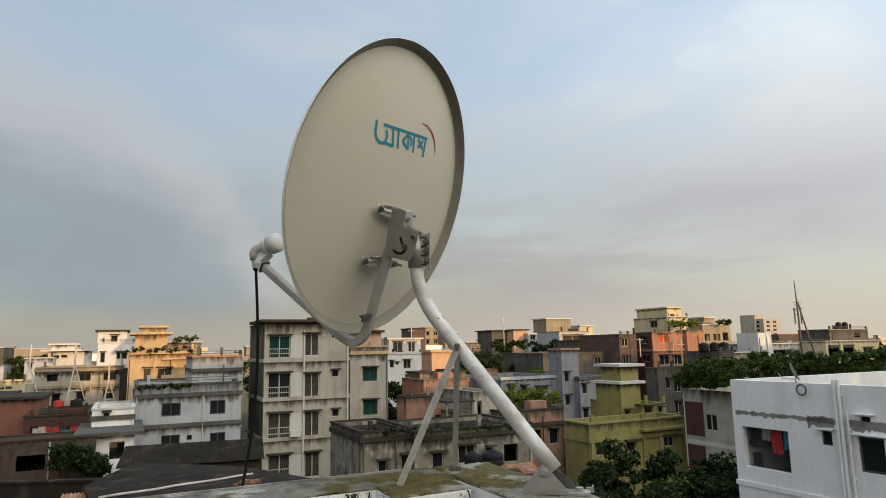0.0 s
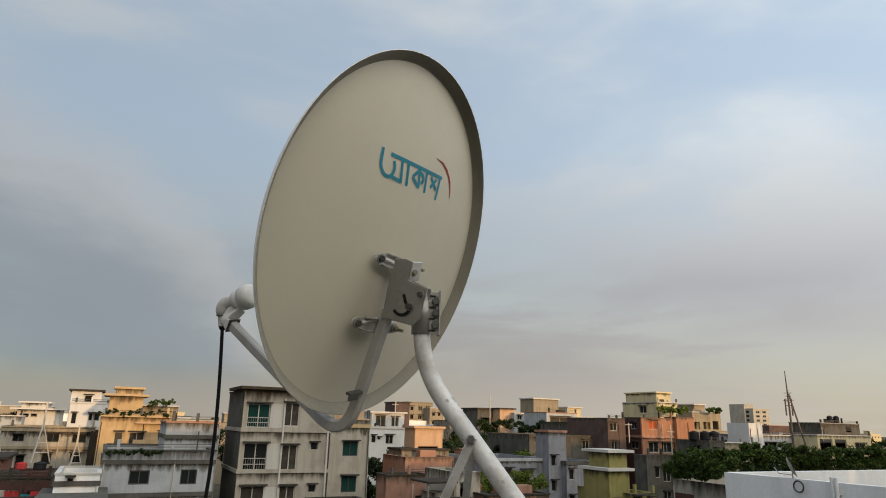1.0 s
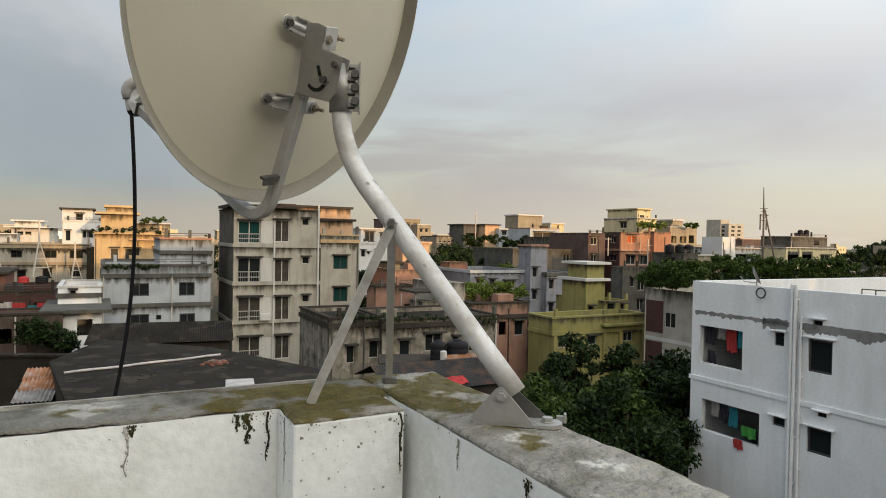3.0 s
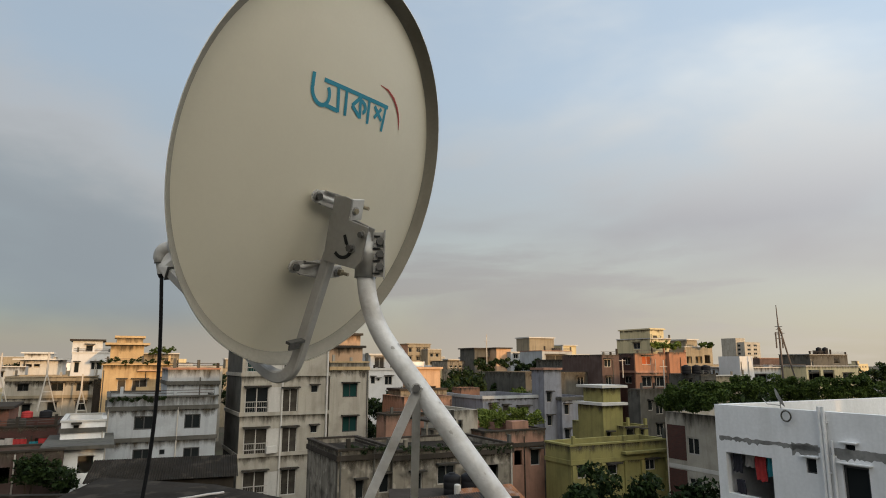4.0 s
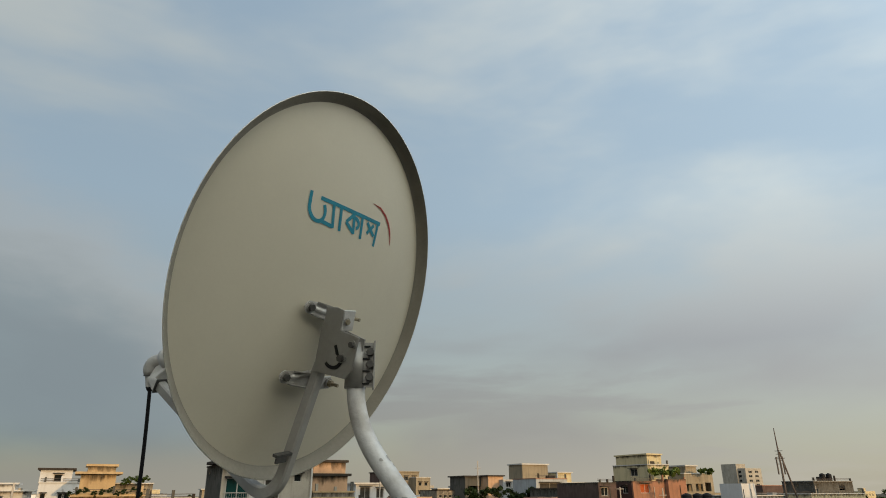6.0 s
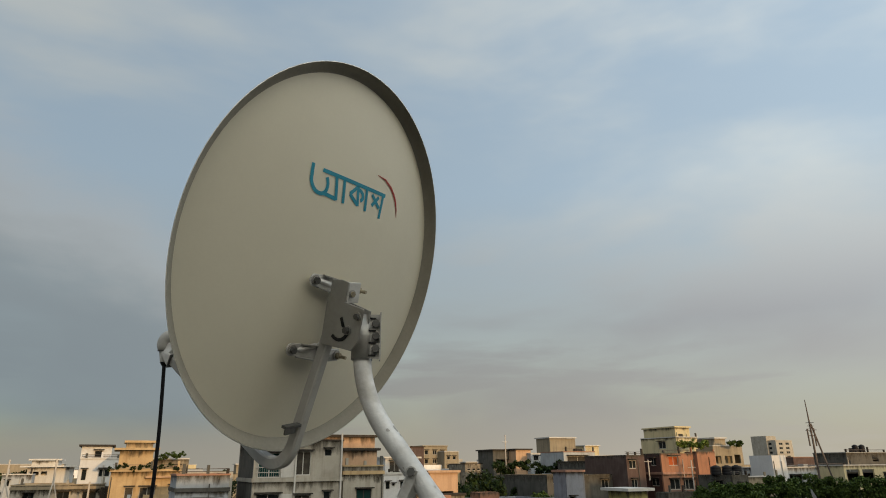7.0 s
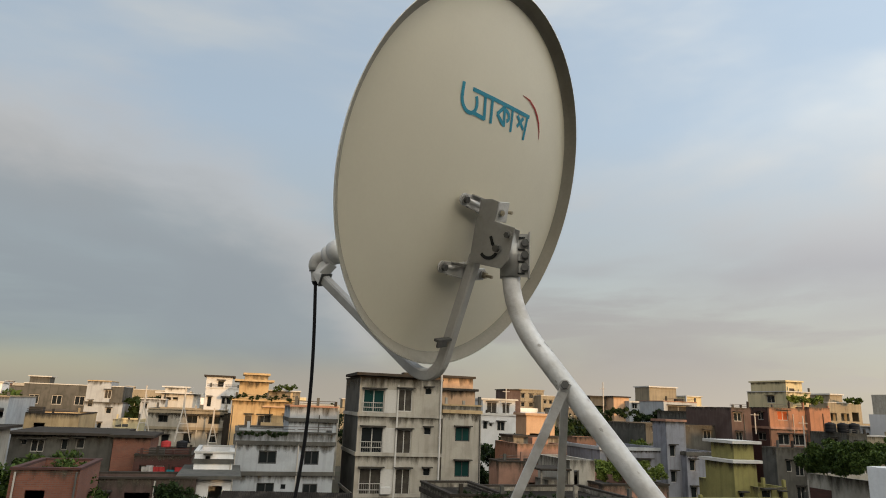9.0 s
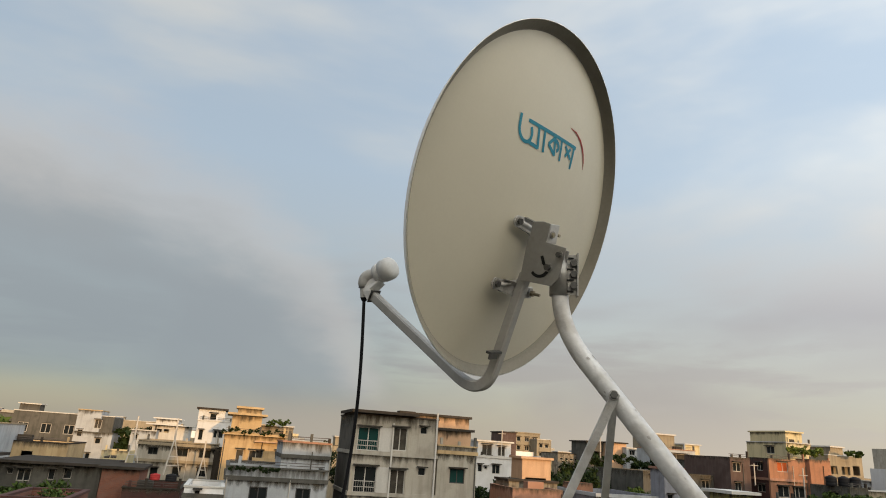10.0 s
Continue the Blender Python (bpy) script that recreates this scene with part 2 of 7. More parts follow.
MAT = {
    "dish": material("dish_paint", (0.69, 0.642, 0.522), rough=0.42, grain=160, amount=0.05, scale=3.0, bump=0.01, fleck=0.06, stain=0.07,
                     stain_color=(0.36, 0.31, 0.24), spec=0.4),
    # same paint as the bowl, darkened to stand for shade inside the rim
    "lip_in": material("rim_inner_shade", (0.305, 0.283, 0.238), rough=0.6, grain=160, amount=0.12, scale=6.0, bump=0.03, stain=0.3, stain_color=(0.2, 0.18, 0.15)),
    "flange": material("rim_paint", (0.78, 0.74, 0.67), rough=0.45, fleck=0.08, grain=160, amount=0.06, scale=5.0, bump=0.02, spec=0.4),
    "blue_print": material("blue_print", (0.045, 0.275, 0.385), rough=0.5, grain=200, amount=0.12, scale=20, bump=0),
    "red_print": material("red_print", (0.40, 0.07, 0.06), rough=0.5, grain=200, amount=0.12, scale=20, bump=0),
    "galv": material("galvanised_steel", (0.36, 0.35, 0.33), rough=0.45, metal=0.3, grain=90, amount=0.18, scale=9, bump=0.05, stain=0.25,
                     stain_color=(0.2, 0.16, 0.11), spec=0.5),
    "pole": material("painted_pole", (0.61, 0.60, 0.585), rough=0.45, metal=0.1, grain=120, amount=0.16, scale=9, bump=0.1, patch=0.45, patch_color=(0.40, 0.38, 0.35), stain=0.55,
                     stain_color=(0.27, 0.235, 0.20), spec=0.5),
    "arm": material("grey_arm_paint", (0.40, 0.385, 0.36), rough=0.5, metal=0.1, grain=120, amount=0.12, scale=8, bump=0.04, stain=0.3,
                    stain_color=(0.22, 0.2, 0.18)),
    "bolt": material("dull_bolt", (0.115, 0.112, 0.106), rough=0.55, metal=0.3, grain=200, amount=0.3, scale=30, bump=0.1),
    "brass": material("bright_bolt", (0.42, 0.36, 0.26), rough=0.4, metal=0.6, grain=200, amount=0.3, scale=30, bump=0.1),
    "slot": material("slot_shadow", (0.03, 0.03, 0.03), rough=0.9),
    "plastic": material("grey_plastic", (0.46, 0.44, 0.41), rough=0.5, grain=150, amount=0.1, scale=12, bump=0.03),
    "cap": material("white_plastic", (0.62, 0.60, 0.57), rough=0.4, grain=150, amount=0.06, scale=12, bump=0.02),
    "cable": material("black_rubber", (0.012, 0.012, 0.013), rough=0.5, grain=150, amount=0.2, scale=12, bump=0.02),
    "wallwhite": material("lime_washed_plaster", (0.80, 0.81, 0.795), rough=0.9, grain=60, amount=0.12, scale=3.2, bump=0.14, stain=0.38,
                          stain_color=(0.40, 0.39, 0.32), streak=0.15),
    "concrete": material("weathered_concrete", (0.30, 0.285, 0.255), rough=0.95, grain=55, amount=0.35, scale=3.0, bump=0.6, stain=0.75,
                         stain_color=(0.085, 0.08, 0.068), patch=0.65, patch_color=(0.52, 0.50, 0.46)),
    "moss": material("mossy_concrete", (0.055, 0.052, 0.030), rough=1.0, grain=48, amount=0.45, scale=9.0, bump=0.8, stain=0.8,
                     stain_color=(0.075, 0.072, 0.022), patch=0.6, patch_color=(0.16, 0.14, 0.09)),
    "render_white": material("white_wall_paint", (0.83, 0.835, 0.84), rough=0.85, grain=9, amount=0.10, scale=0.35, bump=0.1, stain=0.16,
                             stain_color=(0.46, 0.46, 0.44), streak=0.22),
    "raw": material("raw_cement_band", (0.272, 0.268, 0.255), rough=0.95, grain=12, amount=0.3, scale=1.3, bump=0.3, stain=0.4),
    "bluewhite": material("pale_blue_wall_paint", (0.40, 0.425, 0.45), rough=0.85, grain=9, amount=0.14, scale=0.4, streak=0.40, stain=0.3,
                          stain_color=(0.2, 0.2, 0.19)),
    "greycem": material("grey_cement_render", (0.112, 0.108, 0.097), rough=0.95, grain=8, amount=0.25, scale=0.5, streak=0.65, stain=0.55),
    "flat_beige": material("stained_beige_render", (0.40, 0.375, 0.325), rough=0.95, grain=8, amount=0.18, scale=0.4, streak=0.45, stain=0.35,
                           stain_color=(0.17, 0.15, 0.12)),
    "cream": material("cream_wall_paint", (0.30, 0.255, 0.185), rough=0.9, grain=8, amount=0.15, scale=0.4, streak=0.3, stain=0.2),
    "peach": material("peach_wall_paint", (0.52, 0.345, 0.225), rough=0.9, grain=8, amount=0.15, scale=0.4, streak=0.3, stain=0.2,
                      stain_color=(0.22, 0.13, 0.08)),
    "oldstain": material("grimy_old_render", (0.25, 0.225, 0.185), rough=1.0, grain=8, amount=0.35, scale=0.7, streak=0.8, stain=0.7,
                         stain_color=(0.035, 0.03, 0.025), patch=0.6, patch_color=(0.42, 0.385, 0.33)),
    "tan": material("tan_orange_paint", (0.50, 0.37, 0.215), rough=0.9, grain=8, amount=0.2, scale=0.4, streak=0.4, stain=0.25,
                    stain_color=(0.2, 0.12, 0.06)),
    "yellow": material("olive_yellow_paint", (0.275, 0.25, 0.10), rough=0.9, grain=8, amount=0.2, scale=0.4, streak=0.45, stain=0.35,
                       stain_color=(0.11, 0.10, 0.05)),
    "paleyellow": material("pale_yellow_paint", (0.56, 0.48, 0.30), rough=0.9, grain=8, amount=0.12, scale=0.4, streak=0.25),
    "lavender": material("lavender_grey_paint", (0.24, 0.25, 0.285), rough=0.9, grain=8, amount=0.15, scale=0.4, streak=0.4, stain=0.3),
    "salmon": material("salmon_pink_paint", (0.36, 0.205, 0.15), rough=0.9, grain=8, amount=0.2, scale=0.5, streak=0.45, stain=0.45,
                       stain_color=(0.13, 0.09, 0.07)),
    "pink": material("faded_pink_paint", (0.10, 0.068, 0.06), rough=0.9, grain=8, amount=0.2, scale=0.5, streak=0.5, stain=0.5,
                     stain_color=(0.13, 0.10, 0.09)),
    "old": material("blackened_old_plaster", (0.05, 0.043, 0.035), rough=1.0, grain=8, amount=0.35, scale=0.6, streak=0.75, stain=0.75,
                    stain_color=(0.06, 0.05, 0.045)),
    "brick": brick_material("red_brick", (0.24, 0.085, 0.05), (0.18, 0.062, 0.04), (0.14, 0.11, 0.09)),
    "darkbrick": brick_material("dark_red_brick", (0.095, 0.032, 0.024), (0.065, 0.022, 0.017), (0.05, 0.038, 0.032)),
    "orange": material("orange_brick_render", (0.35, 0.175, 0.11), rough=0.9, grain=9, amount=0.2, scale=0.5, streak=0.3, stain=0.25),
    "orange_shutter": material("orange_shutter_paint", (0.42, 0.10, 0.035), rough=0.7, amount=0.1),
    "whitewash": material("dull_white_wall_paint", (0.60, 0.605, 0.61), rough=0.9, grain=9, amount=0.12, scale=0.4, streak=0.22, stain=0.2,
                          stain_color=(0.34, 0.33, 0.31)),
    "white_far": material("white_trim_paint", (0.539, 0.524, 0.494), rough=0.85, grain=8, amount=0.1, scale=0.4, streak=0.15),
    "roofdark": material("black_bitumen_roof", (0.026, 0.022, 0.018), rough=1.0, grain=9, amount=0.4, scale=0.6, bump=0.4, stain=0.6,
                         stain_color=(0.03, 0.028, 0.026), patch=0.6, patch_color=(0.062, 0.051, 0.041)),
    "rooftop": material("dirty_roof_cement", (0.06, 0.054, 0.046), rough=1.0, grain=8, amount=0.35, scale=0.6, stain=0.6),
    "tin": material("grey_corrugated_tin", (0.055, 0.052, 0.05), rough=0.6, metal=0.4, grain=9, amount=0.3, scale=0.8, stain=0.6,
                    stain_color=(0.17, 0.09, 0.05)),
    "tin_pale": material("pale_worn_tin", (0.30, 0.29, 0.28), rough=0.6, metal=0.3, grain=12, amount=0.4, scale=2.2, stain=0.7, stain_color=(0.16, 0.08, 0.045)),
    "rust": material("rusted_tin", (0.36, 0.17, 0.09), rough=0.8, metal=0.2, grain=12, amount=0.4, scale=1.2, stain=0.7,
                     stain_color=(0.38, 0.35, 0.32)),
    "frame": material("window_frame_paint", (0.42, 0.40, 0.37), rough=0.6, amount=0.1),
    "darkframe": material("dark_window_frame", (0.07, 0.07, 0.07), rough=0.6, amount=0.1),
    "glass": glass_material("dark_glass", (0.016, 0.019, 0.020)),
    "greenglass": glass_material("green_tinted_glass", (0.012, 0.045, 0.042)),
    "curtain": material("curtained_glass", (0.06, 0.054, 0.046), rough=0.45, grain=20, amount=0.4, scale=2.5),
    "tank": material("black_water_tank", (0.018, 0.018, 0.02), rough=0.5, amount=0.2),
    "mast": material("rusty_mast_steel", (0.13, 0.11, 0.10), rough=0.7, metal=0.3, amount=0.3),
    "whitemast": material("white_painted_steel", (0.50, 0.46, 0.41), rough=0.6, amount=0.12),
    "green_awning": material("green_awning_sheet", (0.05, 0.33, 0.06), rough=0.6, amount=0.2),
    "bark": material("tree_bark", (0.09, 0.07, 0.05), rough=1.0, amount=0.4),
    "soil": material("town_ground", (0.091, 0.081, 0.063), rough=1.0, grain=2, amount=0.4, scale=0.05, stain=0.6, stain_color=(0.05, 0.06, 0.035)),
    "leaf": leaf_material("green_leaves", (0.018, 0.036, 0.008), (0.07, 0.105, 0.022)),
    "leafdark": leaf_material("dark_leaves", (0.007, 0.015, 0.005), (0.026, 0.045, 0.012)),
    "leafbright": leaf_material("bright_leaves", (0.07, 0.11, 0.02), (0.18, 0.22, 0.05)),
    "red": material("red_cloth", (0.42, 0.05, 0.05), rough=0.9, amount=0.3, scale=3),
    "teal": material("teal_cloth", (0.03, 0.20, 0.24), rough=0.9, amount=0.3, scale=3),
    "greencloth": material("green_cloth", (0.06, 0.28, 0.06), rough=0.9, amount=0.3, scale=3),
    "paleclo": material("pale_cloth", (0.45, 0.42, 0.40), rough=0.9, amount=0.3, scale=3),
    "darkclo": material("dark_cloth", (0.04, 0.04, 0.05), rough=0.9, amount=0.3, scale=3),
}


def grime_material():
    """Rain dirt: dense at the sheet's upper edge, running out below in streaks."""
    m = material("black_rain_dirt", (0.105, 0.092, 0.072), rough=1.0, grain=6, amount=0.5, scale=1.6, bump=0)
    t = m.node_tree
    L = t.links.new
    tc = t.nodes.new("ShaderNodeTexCoord")
    sep = t.nodes.new("ShaderNodeSeparateXYZ")
    L(tc.outputs["Generated"], sep.inputs[0])
    mp = t.nodes.new("ShaderNodeMapping")
    mp.inputs["Scale"].default_value = (1.9, 1.9, 0.35)
    L(tc.outputs["Object"], mp.inputs[0])
    n = t.nodes.new("ShaderNodeTexNoise")
    n.inputs["Scale"].default_value, n.inputs["Detail"].default_value, n.inputs["Roughness"].default_value = 1.0, 8.0, 0.65
    L(mp.outputs[0], n.inputs["Vector"])
    a = t.nodes.new("ShaderNodeMath")
    a.operation = "MULTIPLY_ADD"
    a.inputs[1].default_value = 2.4
    L(n.outputs["Fac"], a.inputs[0])
    L(sep.outputs["Z"], a.inputs[2])
    r = t.nodes.new("ShaderNodeMapRange")
    for k, v in (("From Min", 1.62), ("From Max", 2.35), ("To Min", 0.0), ("To Max", 0.85)):
        r.inputs[k].default_value = v
    L(a.outputs[0], r.inputs["Value"])
    L(r.outputs[0], t.nodes["Principled BSDF"].inputs["Alpha"])
    return m


MAT["grime"] = grime_material()

# ---------- building helpers ----------


def part(name, bm, mat, parent, label="", smooth=False):
    """Links a bmesh as one mesh object under a thing."""
    me = bpy.data.meshes.new(name)
    if smooth:
        for f in bm.faces:
            f.smooth = True
    bm.to_mesh(me)
    bm.free()
    return part_of(name, me, mat, parent, label)


def part_of(name, me, mat, parent, label=""):
    if not me.materials:
        me.materials.append(MAT[mat] if isinstance(mat, str) else mat)
    ob = new(name, me)
    ob.parent = parent
    return tagged(ob, label) if label else ob


def thing(name, label, category, m=None, group="", kind=""):
    ob = new(name)
    ob.empty_display_size = 0.1
    ob.matrix_basis = m if m is not None else Matrix()
    return tagged(ob, label, category, group, kind)


def solid(name, bm, mat, label, category, m=None, group="", kind="", smooth=False):
    ob = part(name, bm, mat, None, "", smooth)
    if m is not None:
        ob.matrix_basis = m
    return tagged(ob, label, category, group, kind)


def box(bm, x0, x1, y0, y1, z0, z1, m=None):
    co = [(x, y, z) for x in (x0, x1) for y in (y0, y1) for z in (z0, z1)]
    v = [bm.verts.new(m @ Vector(c) if m is not None else c) for c in co]
    for f in ((0, 1, 3, 2), (4, 6, 7, 5), (0, 4, 5, 1), (2, 3, 7, 6), (0, 2, 6, 4), (1, 5, 7, 3)):
        bm.faces.new([v[i] for i in f])
    return v


def bevelled(bm, width, segments=2):
    bmesh.ops.bevel(bm, geom=bm.edges[:], offset=width, segments=segments, affect="EDGES", profile=0.6)
    return bm


def tube(bm, pts, r, seg=12, caps=True, flat=None):
    """A tube along pts. r: radius or a radius for each point; flat: (width, height) for a squarish section."""
    pts = [Vector(p) for p in pts]
    rad = r if isinstance(r, (list, tuple)) else [r] * len(pts)
    rings, up = [], None
    for i, p in enumerate(pts):
        d = (pts[min(i + 1, len(pts) - 1)] - pts[max(i - 1, 0)]).normalized()
        if up is None:
            up = d.orthogonal().normalized()
        up = (up - d * up.dot(d)).normalized()
        side = d.cross(up)
        ring = []
        for k in range(seg):
            a = 2 * math.pi * k / seg
            ring.append(bm.verts.new(p + (up * math.cos(a) + side * math.sin(a)) * rad[i]))
        rings.append(ring)
    for a, b in zip(rings, rings[1:]):
        for k in range(seg):
            bm.faces.new((a[k], a[(k + 1) % seg], b[(k + 1) % seg], b[k]))
    if caps:
        bm.faces.new(rings[0][::-1])
        bm.faces.new(rings[-1])
    return rings


def strip(bm, pts, width, thick, across):
    """A bar of rectangular section swept along pts; across: the direction of its width."""
    pts, across = [Vector(p) for p in pts], Vector(across).normalized()
    rings = []
    for i, p in enumerate(pts):
        d = (pts[min(i + 1, len(pts) - 1)] - pts[max(i - 1, 0)]).normalized()
        s = (across - d * across.dot(d)).normalized()
        n = d.cross(s)
        rings.append([bm.verts.new(p + s * a * width / 2 + n * b * thick / 2) for a, b in ((-1, -1), (1, -1), (1, 1), (-1, 1))])
    for a, b in zip(rings, rings[1:]):
        for k in range(4):
            bm.faces.new((a[k], a[(k + 1) % 4], b[(k + 1) % 4], b[k]))
    bm.faces.new(rings[0][::-1])
    bm.faces.new(rings[-1])


def arc_points(a, corner, b, cut_a, cut_b, n=8):
    """The points of a bend that rounds off the corner between a and b."""
    a, c, b = Vector(a), Vector(corner), Vector(b)
    p, q = c + (a - c).normalized() * cut_a, c + (b - c).normalized() * cut_b
    return [p * (1 - t) ** 2 + c * 2 * t * (1 - t) + q * t * t for t in (i / n for i in range(n + 1))]


def bolt(parent, m, r=0.007, h=0.007, washer=0.0, mat="bolt", shank=0.0):
    """A hexagon bolt whose axis is m's z."""
    bm = bmesh.new()
    seg = 6
    low = [bm.verts.new(m @ Vector((r * math.cos(k * math.pi / 3), r * math.sin(k * math.pi / 3), 0.002))) for k in range(seg)]
    top = [bm.verts.new(m @ Vector((r * math.cos(k * math.pi / 3), r * math.sin(k * math.pi / 3), h))) for k in range(seg)]
    for k in range(seg):
        bm.faces.new((low[k], low[(k + 1) % seg], top[(k + 1) % seg], top[k]))
    bm.faces.new(top)
    bm.faces.new(low[::-1])
    if shank:
        tube(bm, [m @ Vector((0, 0, h)), m @ Vector((0, 0, h + shank))], r * 0.5, 8)
    head = part("bolt", bm, mat, parent)
    if washer:
        bm = bmesh.new()
        tube(bm, [m @ Vector((0, 0, -0.001)), m @ Vector((0, 0, 0.002))], washer, 18)
        part("washer", bm, "galv", parent)
    return head


def wall_panel(bm, w, z0, z1, thick, holes, m):
    """An upright wall along x with real openings: holes are (u0, u1, z_low, z_high)."""
    zs = sorted({z0, z1, *(min(max(h[i], z0), z1) for h in holes for i in (2, 3))})
    for lo, hi in zip(zs, zs[1:]):
        if hi - lo < 1e-4:
            continue
        mid = (lo + hi) / 2
        gaps = sorted((max(h[0], 0), min(h[1], w)) for h in holes if h[2] < mid < h[3])
        x = 0.0
        for a, b in gaps + [(w, w)]:
            if a > x + 1e-4:
                box(bm, x, a, 0, thick, lo, hi, m)
            x = max(x, b)


PANES = {}


def window_meshes(w, h):
    """Shared meshes for a window's frame and its pane, by size."""
    key = (round(w * 5) / 5 or 0.2, round(h * 5) / 5 or 0.2)
    if key not in PANES:
        bm = bmesh.new()
        t = min(0.07, key[0] * 0.08)
        W, H = key
        for b in ((0, t, 0, H), (W - t, W, 0, H), (t, W - t, 0, t), (t, W - t, H - t, H)):
            box(bm, b[0], b[1], 0.06, 0.13, b[2], b[3])
        if W > 0.8:
            box(bm, W / 2 - t / 2, W / 2 + t / 2, 0.065, 0.125, t, H - t)
        fr = bpy.data.meshes.new("window_frame")
        bm.to_mesh(fr)
        bm.free()
        bm = bmesh.new()
        box(bm, t * 0.5, W - t * 0.5, 0.09, 0.10, t * 0.5, H - t * 0.5)
        pa = bpy.data.meshes.new("pane")
        bm.to_mesh(pa)
        bm.free()
        PANES[key] = (fr, pa)
    return key, PANES[key]


def fit_window(parent, m, u0, u1, lo, hi, glass="glass", frame_mat="frame", hood=True, hood_mat="rooftop", out=0.42):
    key, (fr, pa) = window_meshes(u1 - u0, hi - lo)
    s = Matrix.Diagonal(((u1 - u0) / key[0], 1, (hi - lo) / key[1], 1))
    for name, me, mat in (("window", fr, frame_mat), ("pane", pa, glass)):
        ob = new(name, me)
        if not me.materials:
            me.materials.append(None)
        ob.material_slots[0].link = "OBJECT"
        ob.material_slots[0].material = MAT[mat]
        if name == "window":
            ob.parent = parent
            ob.matrix_basis = m @ Matrix.Translation((u0, 0, lo)) @ s
            top = ob
        else:
            ob.parent = top
    if hood:
        bm = bmesh.new()
        box(bm, u0 - 0.12, u1 + 0.12, -out, -0.002, hi + 0.05, hi + 0.05 + 0.2 * out, m)
        part("sunshade", bm, hood_mat, parent)


def grime_run(root, m, length, top, h, seed):
    """Dark rain dirt that has run down from an edge, ragged below."""
    bm = bmesh.new()
    bm.faces.new([bm.verts.new(m @ Vector(p)) for p in ((0, -0.005, top - h * 1.5), (length, -0.005, top - h * 1.5), (length, -0.005, top), (0, -0.005, top))])
    part("dirt_run", bm, "grime", root)


def house(label, x, y, w, d, z1, mat, front=(), left=(), yaw=YAW, z0=-14.0, parapet=0.8, glass="glass", frame_mat="frame", left_mat=None,
          band=(), band_mat="raw", hood=True, coping=None, group="", category="house", roof="rooftop", slab=0.0, name="house", thick=0.22, hood_mat="rooftop", hood_out=0.42, grime=0.0):
    """A flat-roofed house whose near corner stands at x, y: front runs along its own x, left side along its own y.
    Openings are (u0, u1, low, high) in metres along the face and in height."""
    root = thing(name, label, category, pose(x, y, 0, 0, 0, yaw), group)
    faces = [("front", Matrix(), w, front, mat),
             ("left", Matrix.Translation((0, d, 0)) @ pose(0, 0, 0, 0, 0, -90), d, [(d - b, d - a, lo, hi, *k) for a, b, lo, hi, *k in left], left_mat or mat),
             ("back", Matrix.Translation((w, d, 0)) @ pose(0, 0, 0, 0, 0, 180), w, (), mat),
             ("right", Matrix.Translation((w, 0, 0)) @ pose(0, 0, 0, 0, 0, 90), d, (), mat)]
    for side, m, length, holes, wm in faces:
        bm = bmesh.new()
        inset = thick if side in ("left", "right") else 0.0
        wall_panel(bm, length - 2 * inset, z0, z1, thick, [(h[0] - inset, h[1] - inset, h[2], h[3]) for h in holes], m @ Matrix.Translation((inset, 0, 0)))
        part("wall", bm, wm, root)
        for u0, u1, lo, hi, *k in holes:
            if k and k[0] == "open":
                continue
            fit_window(root, m, u0, u1, lo, hi, k[0] if k else glass, frame_mat, hood, hood_mat, hood_out)
    if grime:
        for m, length in ((Matrix(), w), (faces[1][1], d)):
            grime_run(root, m, length, z1, grime, x + y)
        for z in band:
            grime_run(root, Matrix.Translation((0, -0.004, 0)), w, z - 0.15, grime * 0.6, x - z)
    bm = bmesh.new()
    box(bm, thick, w - thick, thick, d - thick, z1 - parapet - 0.18, z1 - parapet)
    part("roof", bm, roof, root)
    if slab:
        bm = bmesh.new()
        box(bm, -slab, w + slab, -slab, d + slab, z1 + 0.003, z1 + 0.20)
        part("roof_slab", bm, coping or "white_far", root)
    elif coping:
        bm = bmesh.new()
        for a in ((-0.06, w + 0.06, -0.06, thick), (-0.06, w + 0.06, d - thick, d + 0.06), (-0.06, thick, thick, d - thick), (w - thick, w + 0.06, thick, d - thick)):
            box(bm, a[0], a[1], a[2], a[3], z1 + 0.003, z1 + 0.12)
        part("coping", bm, coping, root)
    for z in band:
        bm = bmesh.new()
        box(bm, -0.08, w + 0.08, -0.10, -0.003, z - 0.14, z + 0.14)
        box(bm, -0.10, -0.003, -0.003, d, z - 0.14, z + 0.14)
        part("floor_band", bm, band_mat, root)
    if name == "house" and not slab and not group and w > 2.2 and -60 < x < 60 and y < 125:
        roof_clutter(root, w, d, z1 + (0.12 if coping else 0.0), parapet, mat, round(x * 7 + y * 13))
    return root


def hut_roof(x, y, z, w):
    """A thin sagging dark roof slab on two posts."""
    root = thing("hut_roof", "thin dark cement roof slab over a hut", "roof", pose(x, y, 0, 0, 0, YAW))
    bm = bmesh.new()
    box(bm, 0, w, -0.5, 2.2, z, z + 0.14)
    bevelled(bm, 0.03, 1)
    part("slab", bm, "old", root)
    for u in (0.1, w - 0.2):
        bm = bmesh.new()
        box(bm, u, u + 0.12, -0.3, -0.18, -14, z - 0.003)
        part("post", bm, "oldstain", root)


